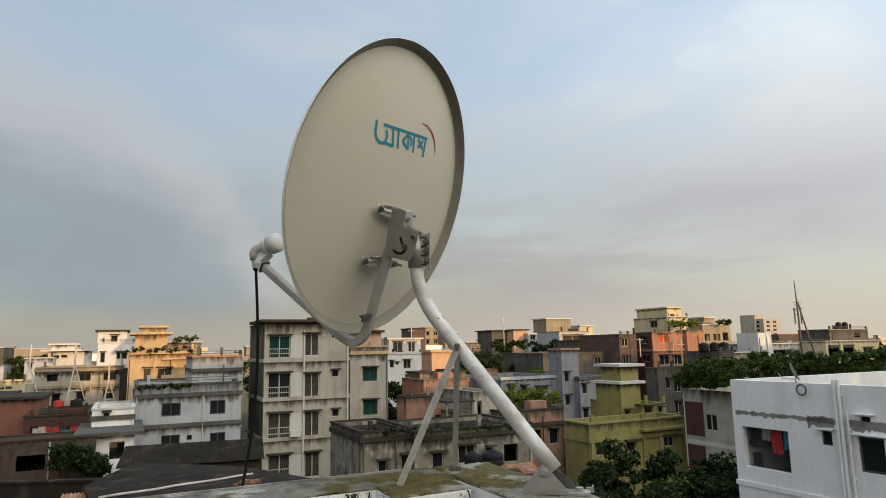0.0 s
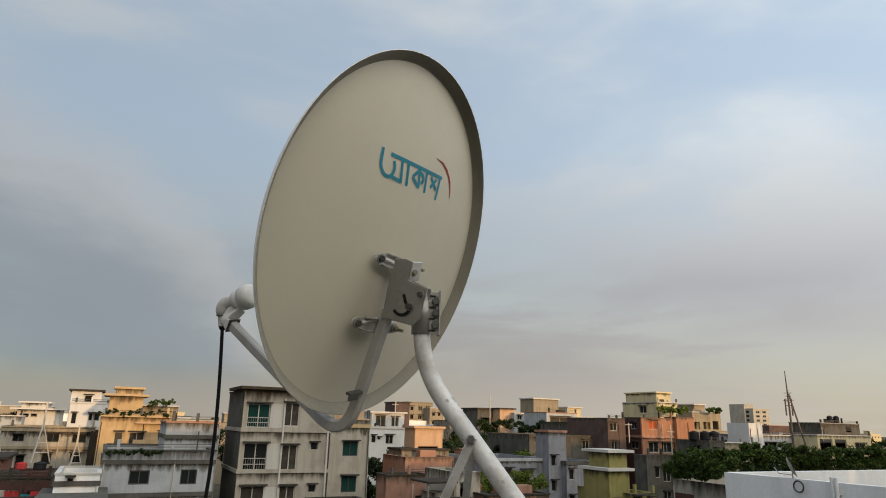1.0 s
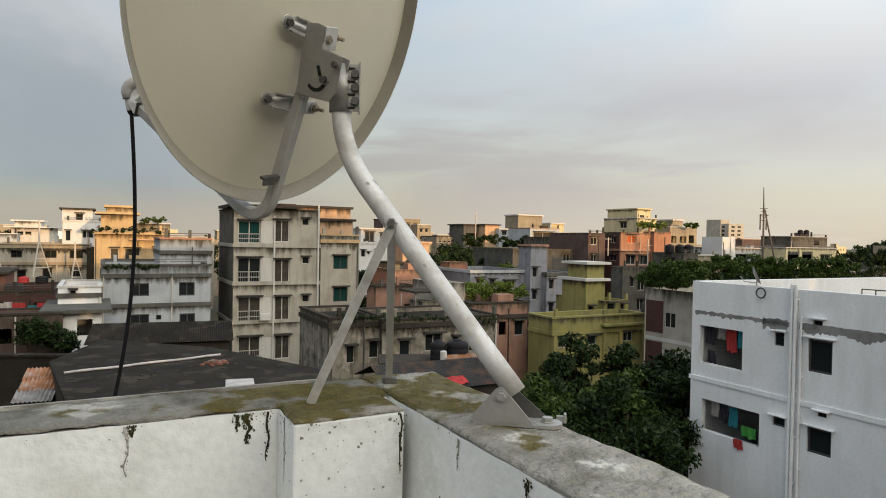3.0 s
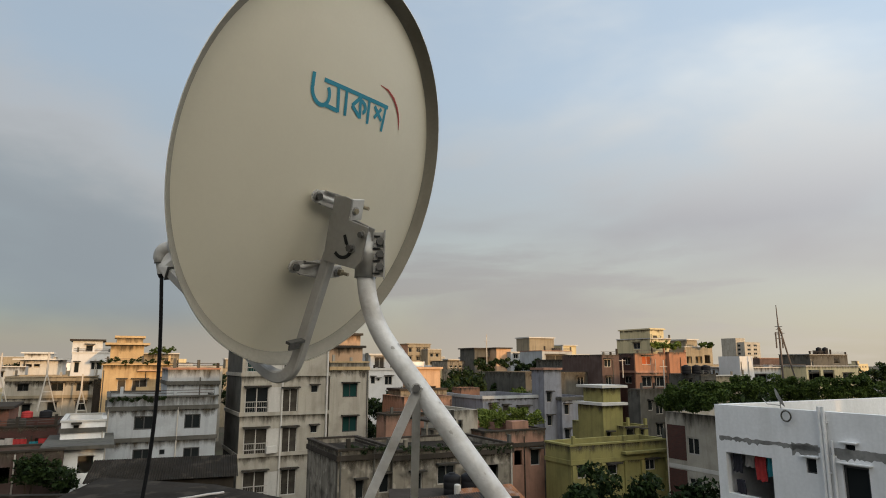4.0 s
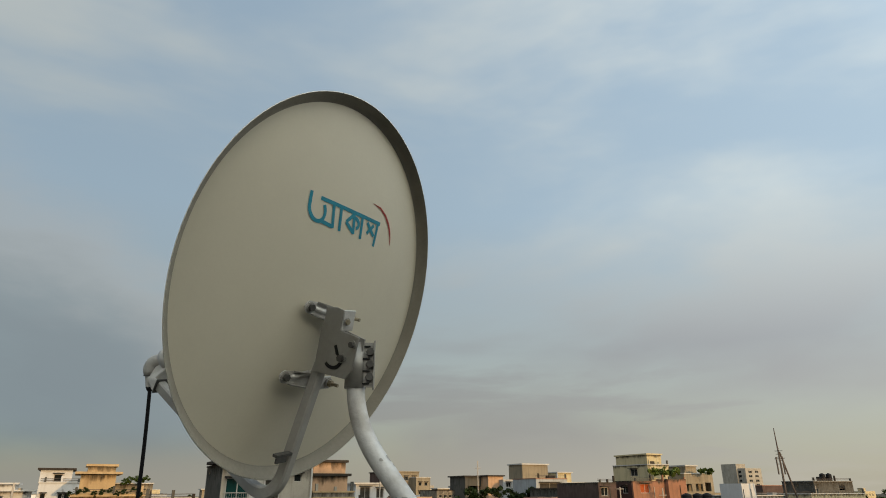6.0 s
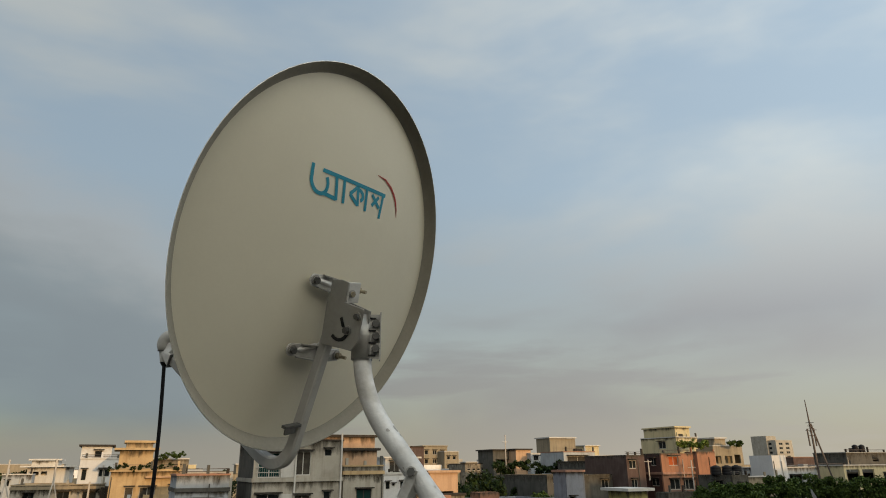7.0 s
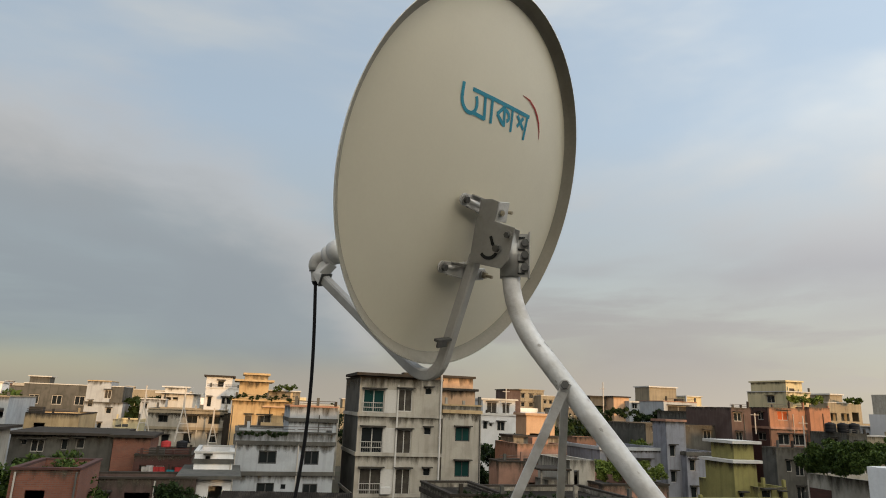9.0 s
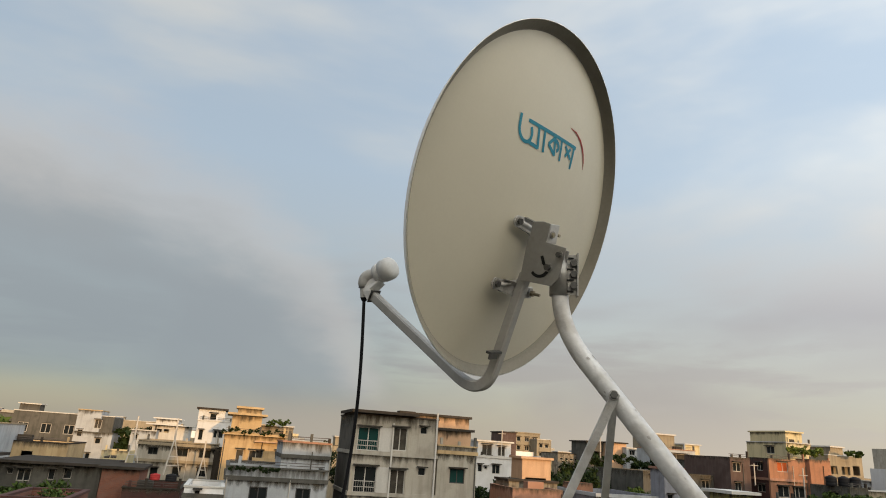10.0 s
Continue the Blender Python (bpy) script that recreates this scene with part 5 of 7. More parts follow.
def tin_shed(x, y, z):
    root = thing("tin_shed", "rusty tin-roofed shed beside the dark roof", "shed", pose(x, y, 0, 0, 0, 22))
    for k in range(3):
        bm = bmesh.new()
        corrugated(bm, 1.12 - 0.05 * (k % 2), 0.86, 0.215)
        ob = part("roof_sheet", bm, "rust" if k else "tin_pale", root, "rusted tin sheet" if k else "pale tin sheet")
        ob.matrix_basis = Matrix.Translation((0.03 * (k % 2), 0.76 * k, z + 0.19 * k + 0.012 * k))
    bm = bmesh.new()
    box(bm, 0.1, 1.05, 0.15, 2.2, -14, z - 0.03)
    part("wall", bm, "old", root)


def lean_to(x, y, z, w):
    root = thing("lean_to_roof", "long dark tin lean-to roof by the pale house", "roof", pose(x - w / 2, y, 0, 0, 0, 20))
    bm = bmesh.new()
    corrugated(bm, w, 3.0, 0.7)
    ob = part("roof", bm, "roofdark", root, "dark tin sheets")
    ob.matrix_basis = Matrix.Translation((0, -1.5, z - 0.2))
    bm = bmesh.new()
    box(bm, 0.2, w - 0.2, -1.2, 1.2, -14, z - 0.28)
    part("wall", bm, "old", root)


def low_wall(x, y, z):
    bm = bmesh.new()
    box(bm, -6, 3.4, 0, 0.25, -14, z - 0.6)
    box(bm, -6.05, 3.45, -0.06, 0.31, z - 0.597, z - 0.5)
    solid("yard_wall", bm, "roofdark", "old blackened yard wall with a cement cap", "wall", pose(x, y, 0, 0, 0, 6), kind="structure")


def tin_roof(x, y, z, w, d, mat="tin"):
    root = thing("tin_roof_house", "low house under corrugated tin sheets", "house", pose(x - w / 2, y, 0, 0, 0, 28))
    for k, r in ((0, 0.75), (1, -0.75)):
        bm = bmesh.new()
        corrugated(bm, w, d / 2, r)
        ob = part("roof_sheet", bm, mat, root)
        ob.matrix_basis = Matrix.Translation((0, d / 2 * k, z - 0.4 + (0.75 if k else 0)))
    bm = bmesh.new()
    box(bm, 0.2, w - 0.2, 0.2, d - 0.2, -14, z - 0.5)
    part("wall", bm, "old", root)


def guyed_mast(x, y, z, h):
    root = thing("antenna_mast", "dark steel antenna mast with dipoles and a brace", "mast", pose(x, y, z))
    bm = bmesh.new()
    tube(bm, [(0, 0, -3), (0, 0, h * 0.55), (-0.1, 0, h)], [0.14, 0.12, 0.05], 8)
    part("mast_pole", bm, "mast", root)
    bm = bmesh.new()
    tube(bm, [(2.6, 0.3, -3), (0.1, 0, h * 0.72)], 0.10, 6)
    part("brace", bm, "mast", root)
    rnd = random.Random(5)
    for k in range(9):
        zz = h * (0.62 + 0.018 * k)
        a = rnd.random() * 6.28
        L = 0.25 + 0.5 * rnd.random()
        bm = bmesh.new()
        tube(bm, [(-L * math.cos(a), -L * math.sin(a), zz), (L * math.cos(a), L * math.sin(a), zz + 0.2 * (rnd.random() - 0.5))], 0.035, 5)
        part("dipole", bm, "mast", root)
    for s in (-0.45, 0.35):
        bm = bmesh.new()
        tube(bm, [(s, 0, h * 0.46), (s, 0, h * 0.66)], 0.09, 6)
        tube(bm, [(s, 0, h * 0.58), (0, 0, h * 0.58)], 0.04, 5)
        part("panel_antenna", bm, "mast", root)


def vine_mast(x, y, z, h):
    root = thing("antenna_mast", "dark antenna mast overgrown with creepers", "mast", pose(x, y, z))
    bm = bmesh.new()
    tube(bm, [(0, 0, -10), (-0.1, 0, h)], [0.10, 0.05], 8)
    part("mast_pole", bm, "mast", root)
    for dx in (0.45, 0.9):
        bm = bmesh.new()
        tube(bm, [(dx, 0, h * 0.40), (dx * 0.9, 0, h * 0.78)], 0.07, 6)
        part("rod", bm, "mast", root)
    bm = bmesh.new()
    tube(bm, [(-1.1, 0.2, -10), (0.3, 0, h * 0.55)], 0.06, 6)
    part("brace", bm, "mast", root)
    lobes = [(0.6 + 0.25 * math.sin(k * 2.1), 0.2 * math.cos(k), h * (0.47 + 0.037 * k), 0.28 + 0.09 * (k % 3)) for k in range(10)]
    part_of("creeper", leaf_cloud("creeper", lobes, 900, 0.16, 77), "leafdark", root, "dark hanging creeper")


def lattice_tripod(x, y, z, h):
    root = thing("lattice_tripod", "white painted steel tripod mast on a roof", "mast", pose(x, y, z), "white tripods on the roofs")
    r = h * 0.20
    feet = [Vector((r * math.cos(a), r * math.sin(a), -0.3)) for a in (0.6, 2.7, 4.8)]
    top = Vector((0, 0, h * 0.62))
    for ft in feet:
        bm = bmesh.new()
        tube(bm, [ft, top], 0.055, 6)
        part("leg", bm, "whitemast", root)
    for f in (0.25, 0.5):
        bm = bmesh.new()
        q = [ft.lerp(top, f) for ft in feet]
        for a, b in zip(q, q[1:] + q[:1]):
            tube(bm, [a, b], 0.035, 5)
        part("strut_ring", bm, "whitemast", root)
    bm = bmesh.new()
    tube(bm, [top - Vector((0, 0, 0.3)), (0, 0, h)], [0.09, 0.07], 8)
    part("mast_pole", bm, "whitemast", root)


def water_tank(x, y, z, r, h, mat="tank"):
    bm = bmesh.new()
    prof = [(0, r * 0.94), (0.05, r), (h * 0.3, r), (h * 0.32, r * 0.97), (h * 0.36, r), (h * 0.62, r), (h * 0.64, r * 0.97), (h * 0.68, r), (h * 0.88, r), (h * 0.97, r * 0.7),
            (h, r * 0.4), (h * 1.06, r * 0.38)]
    tube(bm, [(0, 0, a * 1.0) for a, q in prof], [q for a, q in prof], 20)
    solid("water_tank", bm, mat, "ribbed plastic water tank on a roof" if mat == "tank" else "red plastic drum on a roof", "tank", pose(x, y, z), "roof tanks", smooth=True)


def awning(x, y, z, w):
    bm = bmesh.new()
    corrugated(bm, w, 1.6, 0.5, 0.2, 0.03)
    solid("awning", bm, "green_awning", "green sheet awning over a roof terrace", "awning", pose(x - w / 2, y - 1, z - 0.2, 0, 0, 28))


def thin_pole(x, y, z, h):
    bm = bmesh.new()
    tube(bm, [(0, 0, -1.5), (0, 0, h)], 0.07, 6)
    tube(bm, [(-0.45, 0, h * 0.75), (0.45, 0, h * 0.75)], 0.04, 5)
    solid("aerial_pole", bm, "whitemast", "pale aerial pole with a crossbar on a roof", "pole", pose(x, y, z))


def hung_cloth(x, y, z, mat, seed):
    rnd = random.Random(seed)
    bm = bmesh.new()
    w, h, n = 0.5 + 0.3 * rnd.random(), 0.6 + 0.4 * rnd.random(), 8
    for off in (0, 0.012):
        a = [bm.verts.new((w * i / n, 0.05 * math.sin(i * 1.3) + off, h / 2)) for i in range(n + 1)]
        b = [bm.verts.new((w * i / n + 0.04, 0.09 * math.sin(i * 1.3 + 0.6) + off, -h / 2)) for i in range(n + 1)]
        for i in range(n):
            bm.faces.new((a[i], a[i + 1], b[i + 1], b[i]))
    solid("hanging_cloth", bm, mat, "washing hung along a brick terrace", "laundry", pose(x, y, z, 0, 0, 20), "washing on the terrace", smooth=True)


def far_town():
    """The crowded roofs that close the view towards the horizon."""
    rnd = random.Random(42)
    paints = ["flat_beige", "cream", "bluewhite", "render_white", "greycem", "pink", "cream", "flat_beige", "paleyellow"]
    for i in range(120):
        d = 105 + 330 * (i / 120) ** 1.3
        az = radians(-52 + 104 * ((i * 0.61803) % 1.0) + rnd.uniform(-1, 1))
        if az > radians(20):
            d += 190
        x, y = d * math.sin(az), d * math.cos(az)
        w, dep = rnd.uniform(7, 16), rnd.uniform(7, 12)
        z1 = rnd.uniform(-3.5, 1.2) + (d / 230) * rnd.uniform(-1, 2.4) - (3.0 if az > radians(20) else 0)
        mat = rnd.choice(paints)
        holes = []
        k = int(w / 3)
        for f in range(2):
            zt = z1 - 1.5 - 3.1 * f
            for c in range(k):
                if rnd.random() < 0.8:
                    u = 0.8 + c * (w - 1.2) / k
                    holes.append((u, u + 1.3, zt - 1.3, zt))
        label = {"flat_beige": "stained beige flat-roofed house in the distance", "cream": "cream flat-roofed house in the distance", "bluewhite": "pale grey flat-roofed house in the distance",
                 "render_white": "white flat-roofed house in the distance", "greycem": "bare cement house in the distance", "pink": "faded pink house in the distance",
                 "paleyellow": "pale yellow house in the distance"}[mat]
        house(label, x, y, w, dep, z1, mat, front=holes, left=[(2, 3.3, z1 - 2.8, z1 - 1.5)], group="distant houses", hood=False, coping=rnd.choice(["white_far", "old", None]))
        if rnd.random() < 0.45:
            q = pose(x, y, 0, 0, 0, YAW) @ Vector((w * 0.3, dep * 0.4, 0))
            house(f"small roof room on a distant house", q.x, q.y, 3.5, 3.5, z1 + 2.0, mat, z0=z1 - 0.7, slab=0.3, parapet=0.2, group="distant roof rooms", name="roof_room", category="roof room")
    for i in range(26):
        d = 70 + 160 * (i / 26)
        az = radians(-50 + 100 * ((i * 0.7548) % 1.0))
        tree("dark green tree among the distant roofs", d * math.sin(az), d * math.cos(az), -14, rnd.uniform(10.0, 13.2), rnd.uniform(3, 5), 300 + i, "leafdark", 2600, 0.28)


def tank_terrace():
    """A low old roof with two black tanks and a pale drum, and a red sheet on the tin roof before it."""
    bm = bmesh.new()
    box(bm, -2.6, 3.4, 0, 3.2, -14, -6.1)
    box(bm, -2.6, 3.4, 0, 0.2, -6.097, -5.95)
    solid("low_house", bm, "old", "low old flat-roofed house with tanks on its roof", "house", pose(0, 31.2, 0, 0, 0, 6))
    water_tank(0.25, 32.6, -6.1, 0.42, 0.98)
    water_tank(1.22, 32.7, -6.1, 0.55, 1.02)
    bm = bmesh.new()
    tube(bm, [(0, 0, 0), (0, 0, 0.62), (0, 0, 0.66)], [0.16, 0.16, 0.12], 14)
    solid("drum", bm, "white_far", "small pale drum on a low roof", "drum", pose(0.5, 31.7, -6.1))
    bm = bmesh.new()
    for k in range(6):
        x = 2.3 + k * 0.22
        z = -5.925 + 0.02 * (k % 2)
        box(bm, x, x + 0.22, 0.03 * (k % 3), 0.6, 0, 0.03, Matrix.Translation((0, 0.05, z)) @ pose(0, 0, 0, 20.5))
    solid("red_sheet", bm, "red", "red plastic sheet lying on a tin roof", "sheet", pose(-1.61, 25, 0, 0, 0, 28))
# ---------- details of the white house ----------
WB = pose(9.93, 24.8, 0, 0, 0, -62)
laundry("black shirt hung in the window", 0.44, 0.77, -3.69, -3.03, "darkclo", 1)
laundry("pale cloth hung in the window", 0.81, 1.13, -3.47, -2.97, "paleclo", 2)
laundry("red cloth hung in the window", 1.31, 1.74, -3.86, -3.01, "red", 3)
laundry("teal cloth hung in the window", 1.76, 2.17, -3.67, -3.03, "teal", 4)
laundry("dark cloth hung in the window", 0.45, 0.78, -4.42, -3.94, "darkclo", 5)
laundry("pale garment hung in the window", 0.65, 0.97, -6.39, -5.78, "paleclo", 6)
laundry("dark garment hung in the window", 1.05, 1.39, -6.48, -5.85, "darkclo", 7)
laundry("blue garment hung in the window", 1.49, 1.83, -6.56, -5.87, "teal", 8)
laundry("green cloth over the window ledge", 2.27, 2.84, -6.66, -6.29, "greencloth", 9)
laundry("red cloth over the window ledge", 1.98, 2.33, -7.16, -6.83, "red", 10)
cement_patch(white_house, 0.13, 4.02, -2.45, 0.16, 1)
cement_patch(white_house, 2.95, 3.84, -2.40, 0.42, 2)
cement_patch(white_house, 4.24, 15.0, -2.42, 0.36, 3)
wall_pipe(white_house, 4.03, -1.2, 0.055)
wall_pipe(white_house, 4.16, -1.2, 0.055)
wall_pipe(white_house, 4.36, -2.2, 0.04)
house_ledge(white_house, -5)
house("white stair tower with an overhanging slab", 14, 17.15, 5.2, 4.2, 1.73, "render_white", yaw=-62, z0=-1.9, slab=0.28, parapet=0.3, band=(0.38, ), band_mat="render_white", coping="render_white", name="stair_tower", category="tower")
TOWER = pose(14, 17.15, 1.93, 0, 0, -62)
roof_rail(4.3, 3.4, -2.35, 0.9, 0.95)
roof_rail(6.6, 6.0, -2.35, 1.1, 1.0)
for u, y, h in ((0.5, 0.6, 0.62), (2.4, 0.7, 0.5), (4.2, 1.0, 1.5), (4.0, 1.3, 0.7), (3.9, 0.6, 0.8)):
    starter_bar(u, y, h)
small_dish(2.61, -1.35)
for u in (0.05, 1.55, 2.5, 4.5, 6.0, 8.3):
    wall_slab("pilaster", yellow_house, u, u + 0.28, -9.0, -6.45, "yellow", 0.14)
wall_slab("ledge", yellow_house, 4.3, 8.2, -5.95, -5.80, "yellow", 0.5)
wall_slab("brick panel", panel_house, -0.02, 1.7, -6.18, -3.96, "darkbrick")
wall_slab("brick panel", panel_house, -0.08, 1.65, -8.84, -6.81, "darkbrick")
wall_slab("white band", panel_house, -0.07, 4.29, -6.74, -6.49, "white_far")
balcony(tan_house, 2.9, 5.7, -2.85, 0.8, 0.75, "tan")
balcony(tan_house, 2.9, 5.7, -0.55, 0.55, 0.12, "peach")
balcony(tan_house, -0.2, 5.9, 0.0, 0.4, 0.10, "tan")
balcony_rail(flats, 0.16, 2.07, -0.59, 0.14)
balcony_rail(flats, 0.22, 2.13, -3.63, -2.8)
balcony_rail(flats, 0.29, 2.19, -6.75, -5.85)
balcony_rail(flats, 0.36, 2.26, -9.88, -8.93)
wall_pipe(flats, 6.62, 2.6, 0.07, mat="white_far")
flat_rib(flats, 3.07, -13.0, 1.6)
air_conditioner(flats, 1.97, -6.6)
wall_slab("white panel", flats, 2.01, 2.99, -0.59, 1.18, "white_far")
wall_slab("white panel", flats, 2.01, 2.99, -3.63, -1.74, "white_far")
wall_slab("white panel", flats, 2.01, 2.99, -6.74, -4.82, "white_far")
wall_slab("white panel", flats, 2.01, 2.99, -9.88, -7.97, "white_far")
roof_sheet(flats, -0.4, 4.96, 2.19)
roof_box(-12.76, 52, 2.42)
# ---------- the low dark roof beside us ----------
ROOF_EDGE = [(-2.2, 12.0), (-3.73, 22.19), (-8.89, 26.04), (-13.93, 27.42), (-13.23, 22.65), (-8.82, 16.31), (-9.0, 12.5)]
dark_roof()
roof_pipe((-11.64, 20.72), (-7.92, 24.33), -4.45, 0.045, "old pale pipe lying on the dark roof")
roof_pipe((-4.87, 19.11), (-3.3, 19.88), -4.45, 0.045, "pale pipe end on the dark roof")
roof_hatch((-5.81, 19.93))
rubble("heap of broken red brick on the dark roof", -7.6, 22.9, 0.2, 26, 0.13, "brick", 3)
rubble("scattered grey rubble on the dark roof", -8.6, 21.2, 1.3, 34, 0.07, "rooftop", 4)
tin_shed(-12.87, 20.0, -5.26)
lean_to(-14.55, 34, -5.47, 7.2)
low_wall(-16.48, 26, -4.42)
tin_roof(1.09, 25, -5.6, 5.4, 4.0)
tin_roof(2.93, 30, -6.02, 3.0, 4.0, "rust")
# ---------- masts, tanks, awning ----------
guyed_mast(42.95, 85, -2.68, 10.38)
vine_mast(43.8, 60, -4.06, 10.97)
lattice_tripod(-41.45, 60, -4.09, 5.09)
lattice_tripod(-37.07, 60, -3.94, 4.97)
lattice_tripod(-33.72, 60, -4.53, 3.6)
water_tank(28.09, 78, -1.1, 0.55, 1.0)
water_tank(29.31, 78, -1.09, 0.55, 1.0)
water_tank(30.39, 78, -1.08, 0.55, 1.0)
water_tank(56.87, 101, 1.57, 0.4, 1.0)
water_tank(57.83, 101, 1.57, 0.4, 1.0)
water_tank(-29.71, 46.5, -3.73, 0.35, 0.45, "red")
water_tank(-28.39, 46.5, -3.72, 0.4, 0.5)
awning(18.92, 88, 0.76, 3.4)
thin_pole(5.65, 100, 0.51, 3.95)
thin_pole(26.08, 80, -2.6, 3.13)
thin_pole(21.9, 83, -0.2, 0.87)
thin_pole(-7.25, 84, 0.96, 1.63)
thin_pole(-15.46, 60, -10.2, 3.11)
hung_cloth(-31.18, 46, -5.63, "paleclo", 0)
hung_cloth(-30.78, 46, -5.54, "paleclo", 1)
hung_cloth(-30.21, 46, -5.62, "red", 2)
hung_cloth(-29.88, 46, -5.54, "red", 3)
hung_cloth(-29.07, 46, -5.61, "teal", 4)
hung_cloth(-28.42, 46, -5.53, "red", 5)
tank_terrace()
far_town()


# ---------- our roof: floor, parapet ----------
ROOF = pose(0.235, 1.826, 0, 0, 0, 208)     # origin: the parapet's outer corner; x along the left wall, y along the right wall
TOP = -0.235
FLOOR = -1.40

bm = bmesh.new()
box(bm, 0.17, 9.0, 0.17, 9.0, FLOOR - 0.2, FLOOR)
solid("roof_floor", bm, "rooftop", "grey cement roof terrace floor", "floor", ROOF, kind="structure")
bm = bmesh.new()
box(bm, 0, 9.0, 0, 9.0, -14.0, FLOOR - 0.203)
solid("own_building", bm, "greycem", "cement rendered building under the roof terrace", "building", ROOF, kind="structure")


def parapet_material(name, base, stain_color, patch_color):
    m = material(name, base, rough=0.97, grain=70, amount=0.38, scale=5.5, bump=0.8, stain=0.8,
                 stain_color=stain_color, patch=0.85, patch_color=patch_color)
    t = m.node_tree
    b = t.nodes["Principled BSDF"]
    L = t.links.new
    src = b.inputs["Base Color"].links[0].from_socket
    tc = t.nodes.new("ShaderNodeTexCoord")
    n = t.nodes.new("ShaderNodeTexNoise")
    n.inputs["Scale"].default_value, n.inputs["Detail"].default_value = 9.0, 9.0
    L(tc.outputs["Object"], n.inputs["Vector"])
    d = t.nodes.new("ShaderNodeVectorMath")
    d.operation = "DISTANCE"
    d.inputs[1].default_value = (0.27, 0.16, TOP)
    L(tc.outputs["Object"], d.inputs[0])
    a = t.nodes.new("ShaderNodeMath")
    a.operation = "MULTIPLY_ADD"
    a.inputs[1].default_value, a.inputs[2].default_value = -0.60, 0.17
    L(d.outputs["Value"], a.inputs[0])
    s = t.nodes.new("ShaderNodeMath")
    L(n.outputs["Fac"], s.inputs[0])
    L(a.outputs[0], s.inputs[1])
    r = t.nodes.new("ShaderNodeMapRange")
    for k, v in (("From Min", 0.51), ("From Max", 0.57), ("To Min", 0.0), ("To Max", 0.92)):
        r.inputs[k].default_value = v
    L(s.outputs[0], r.inputs["Value"])
    x = t.nodes.new("ShaderNodeMix")
    x.data_type = "RGBA"
    L(r.outputs[0], x.inputs[0])
    L(src, x.inputs[6])
    g = t.nodes.new("ShaderNodeValToRGB")
    g.color_ramp.elements[0].color, g.color_ramp.elements[1].color = (0.035, 0.030, 0.009, 1), (0.14, 0.110, 0.032, 1)
    n2 = t.nodes.new("ShaderNodeTexNoise")
    n2.inputs["Scale"].default_value = 34.0
    L(tc.outputs["Object"], n2.inputs["Vector"])
    L(n2.outputs["Fac"], g.inputs[0])
    L(g.outputs[0], x.inputs[7])
    L(x.outputs[2], b.inputs["Base Color"])
    return m


MAT["parapet_top"] = parapet_material("parapet_top_cement", (0.33, 0.31, 0.27), (0.10, 0.09, 0.065), (0.62, 0.595, 0.54))
MAT["parapet_dark"] = parapet_material("rain_blackened_cement", (0.19, 0.18, 0.155), (0.06, 0.055, 0.042), (0.40, 0.38, 0.34))


def cap(bm, a0, a1, b0, b1, step=0.014, drop=0.003):
    """A hand-laid mortar cap with an uneven surface and wavering edges."""
    na, nb = max(2, round((a1 - a0) / step)), max(2, round((b1 - b0) / step))
    v = {}
    for i in range(na + 1):
        for j in range(nb + 1):
            a, b = a0 + (a1 - a0) * i / na, b0 + (b1 - b0) * j / nb
            edge = i in (0, na) or j in (0, nb)
            n1, n2 = noise.noise((a * 6, b * 6, 1.7)), noise.noise((a * 30, b * 30, 4.1))
            z = TOP + 0.004 * n1 + 0.0028 * n2
            if edge:
                a += 0.0025 * noise.noise((a * 14, b * 14, 9.0))
                b += 0.0025 * noise.noise((a * 14, b * 14, 3.0))
                z -= 0.003
            v[i, j] = bm.verts.new((a, b, z))
    for i in range(na):
        for j in range(nb):
            bm.faces.new((v[i, j], v[i + 1, j], v[i + 1, j + 1], v[i, j + 1]))
    loop = [(i, 0) for i in range(na)] + [(na, j) for j in range(nb)] + [(i, nb) for i in range(na, 0, -1)] + [(0, j) for j in range(nb, 0, -1)]
    low = [bm.verts.new(v[k].co + Vector((0, 0, -drop - 0.003 * noise.noise((v[k].co.x * 25, v[k].co.y * 25, 0))))) for k in loop]
    for k in range(len(loop)):
        n = (k + 1) % len(loop)
        bm.faces.new((v[loop[k]], low[k], low[n], v[loop[n]]))


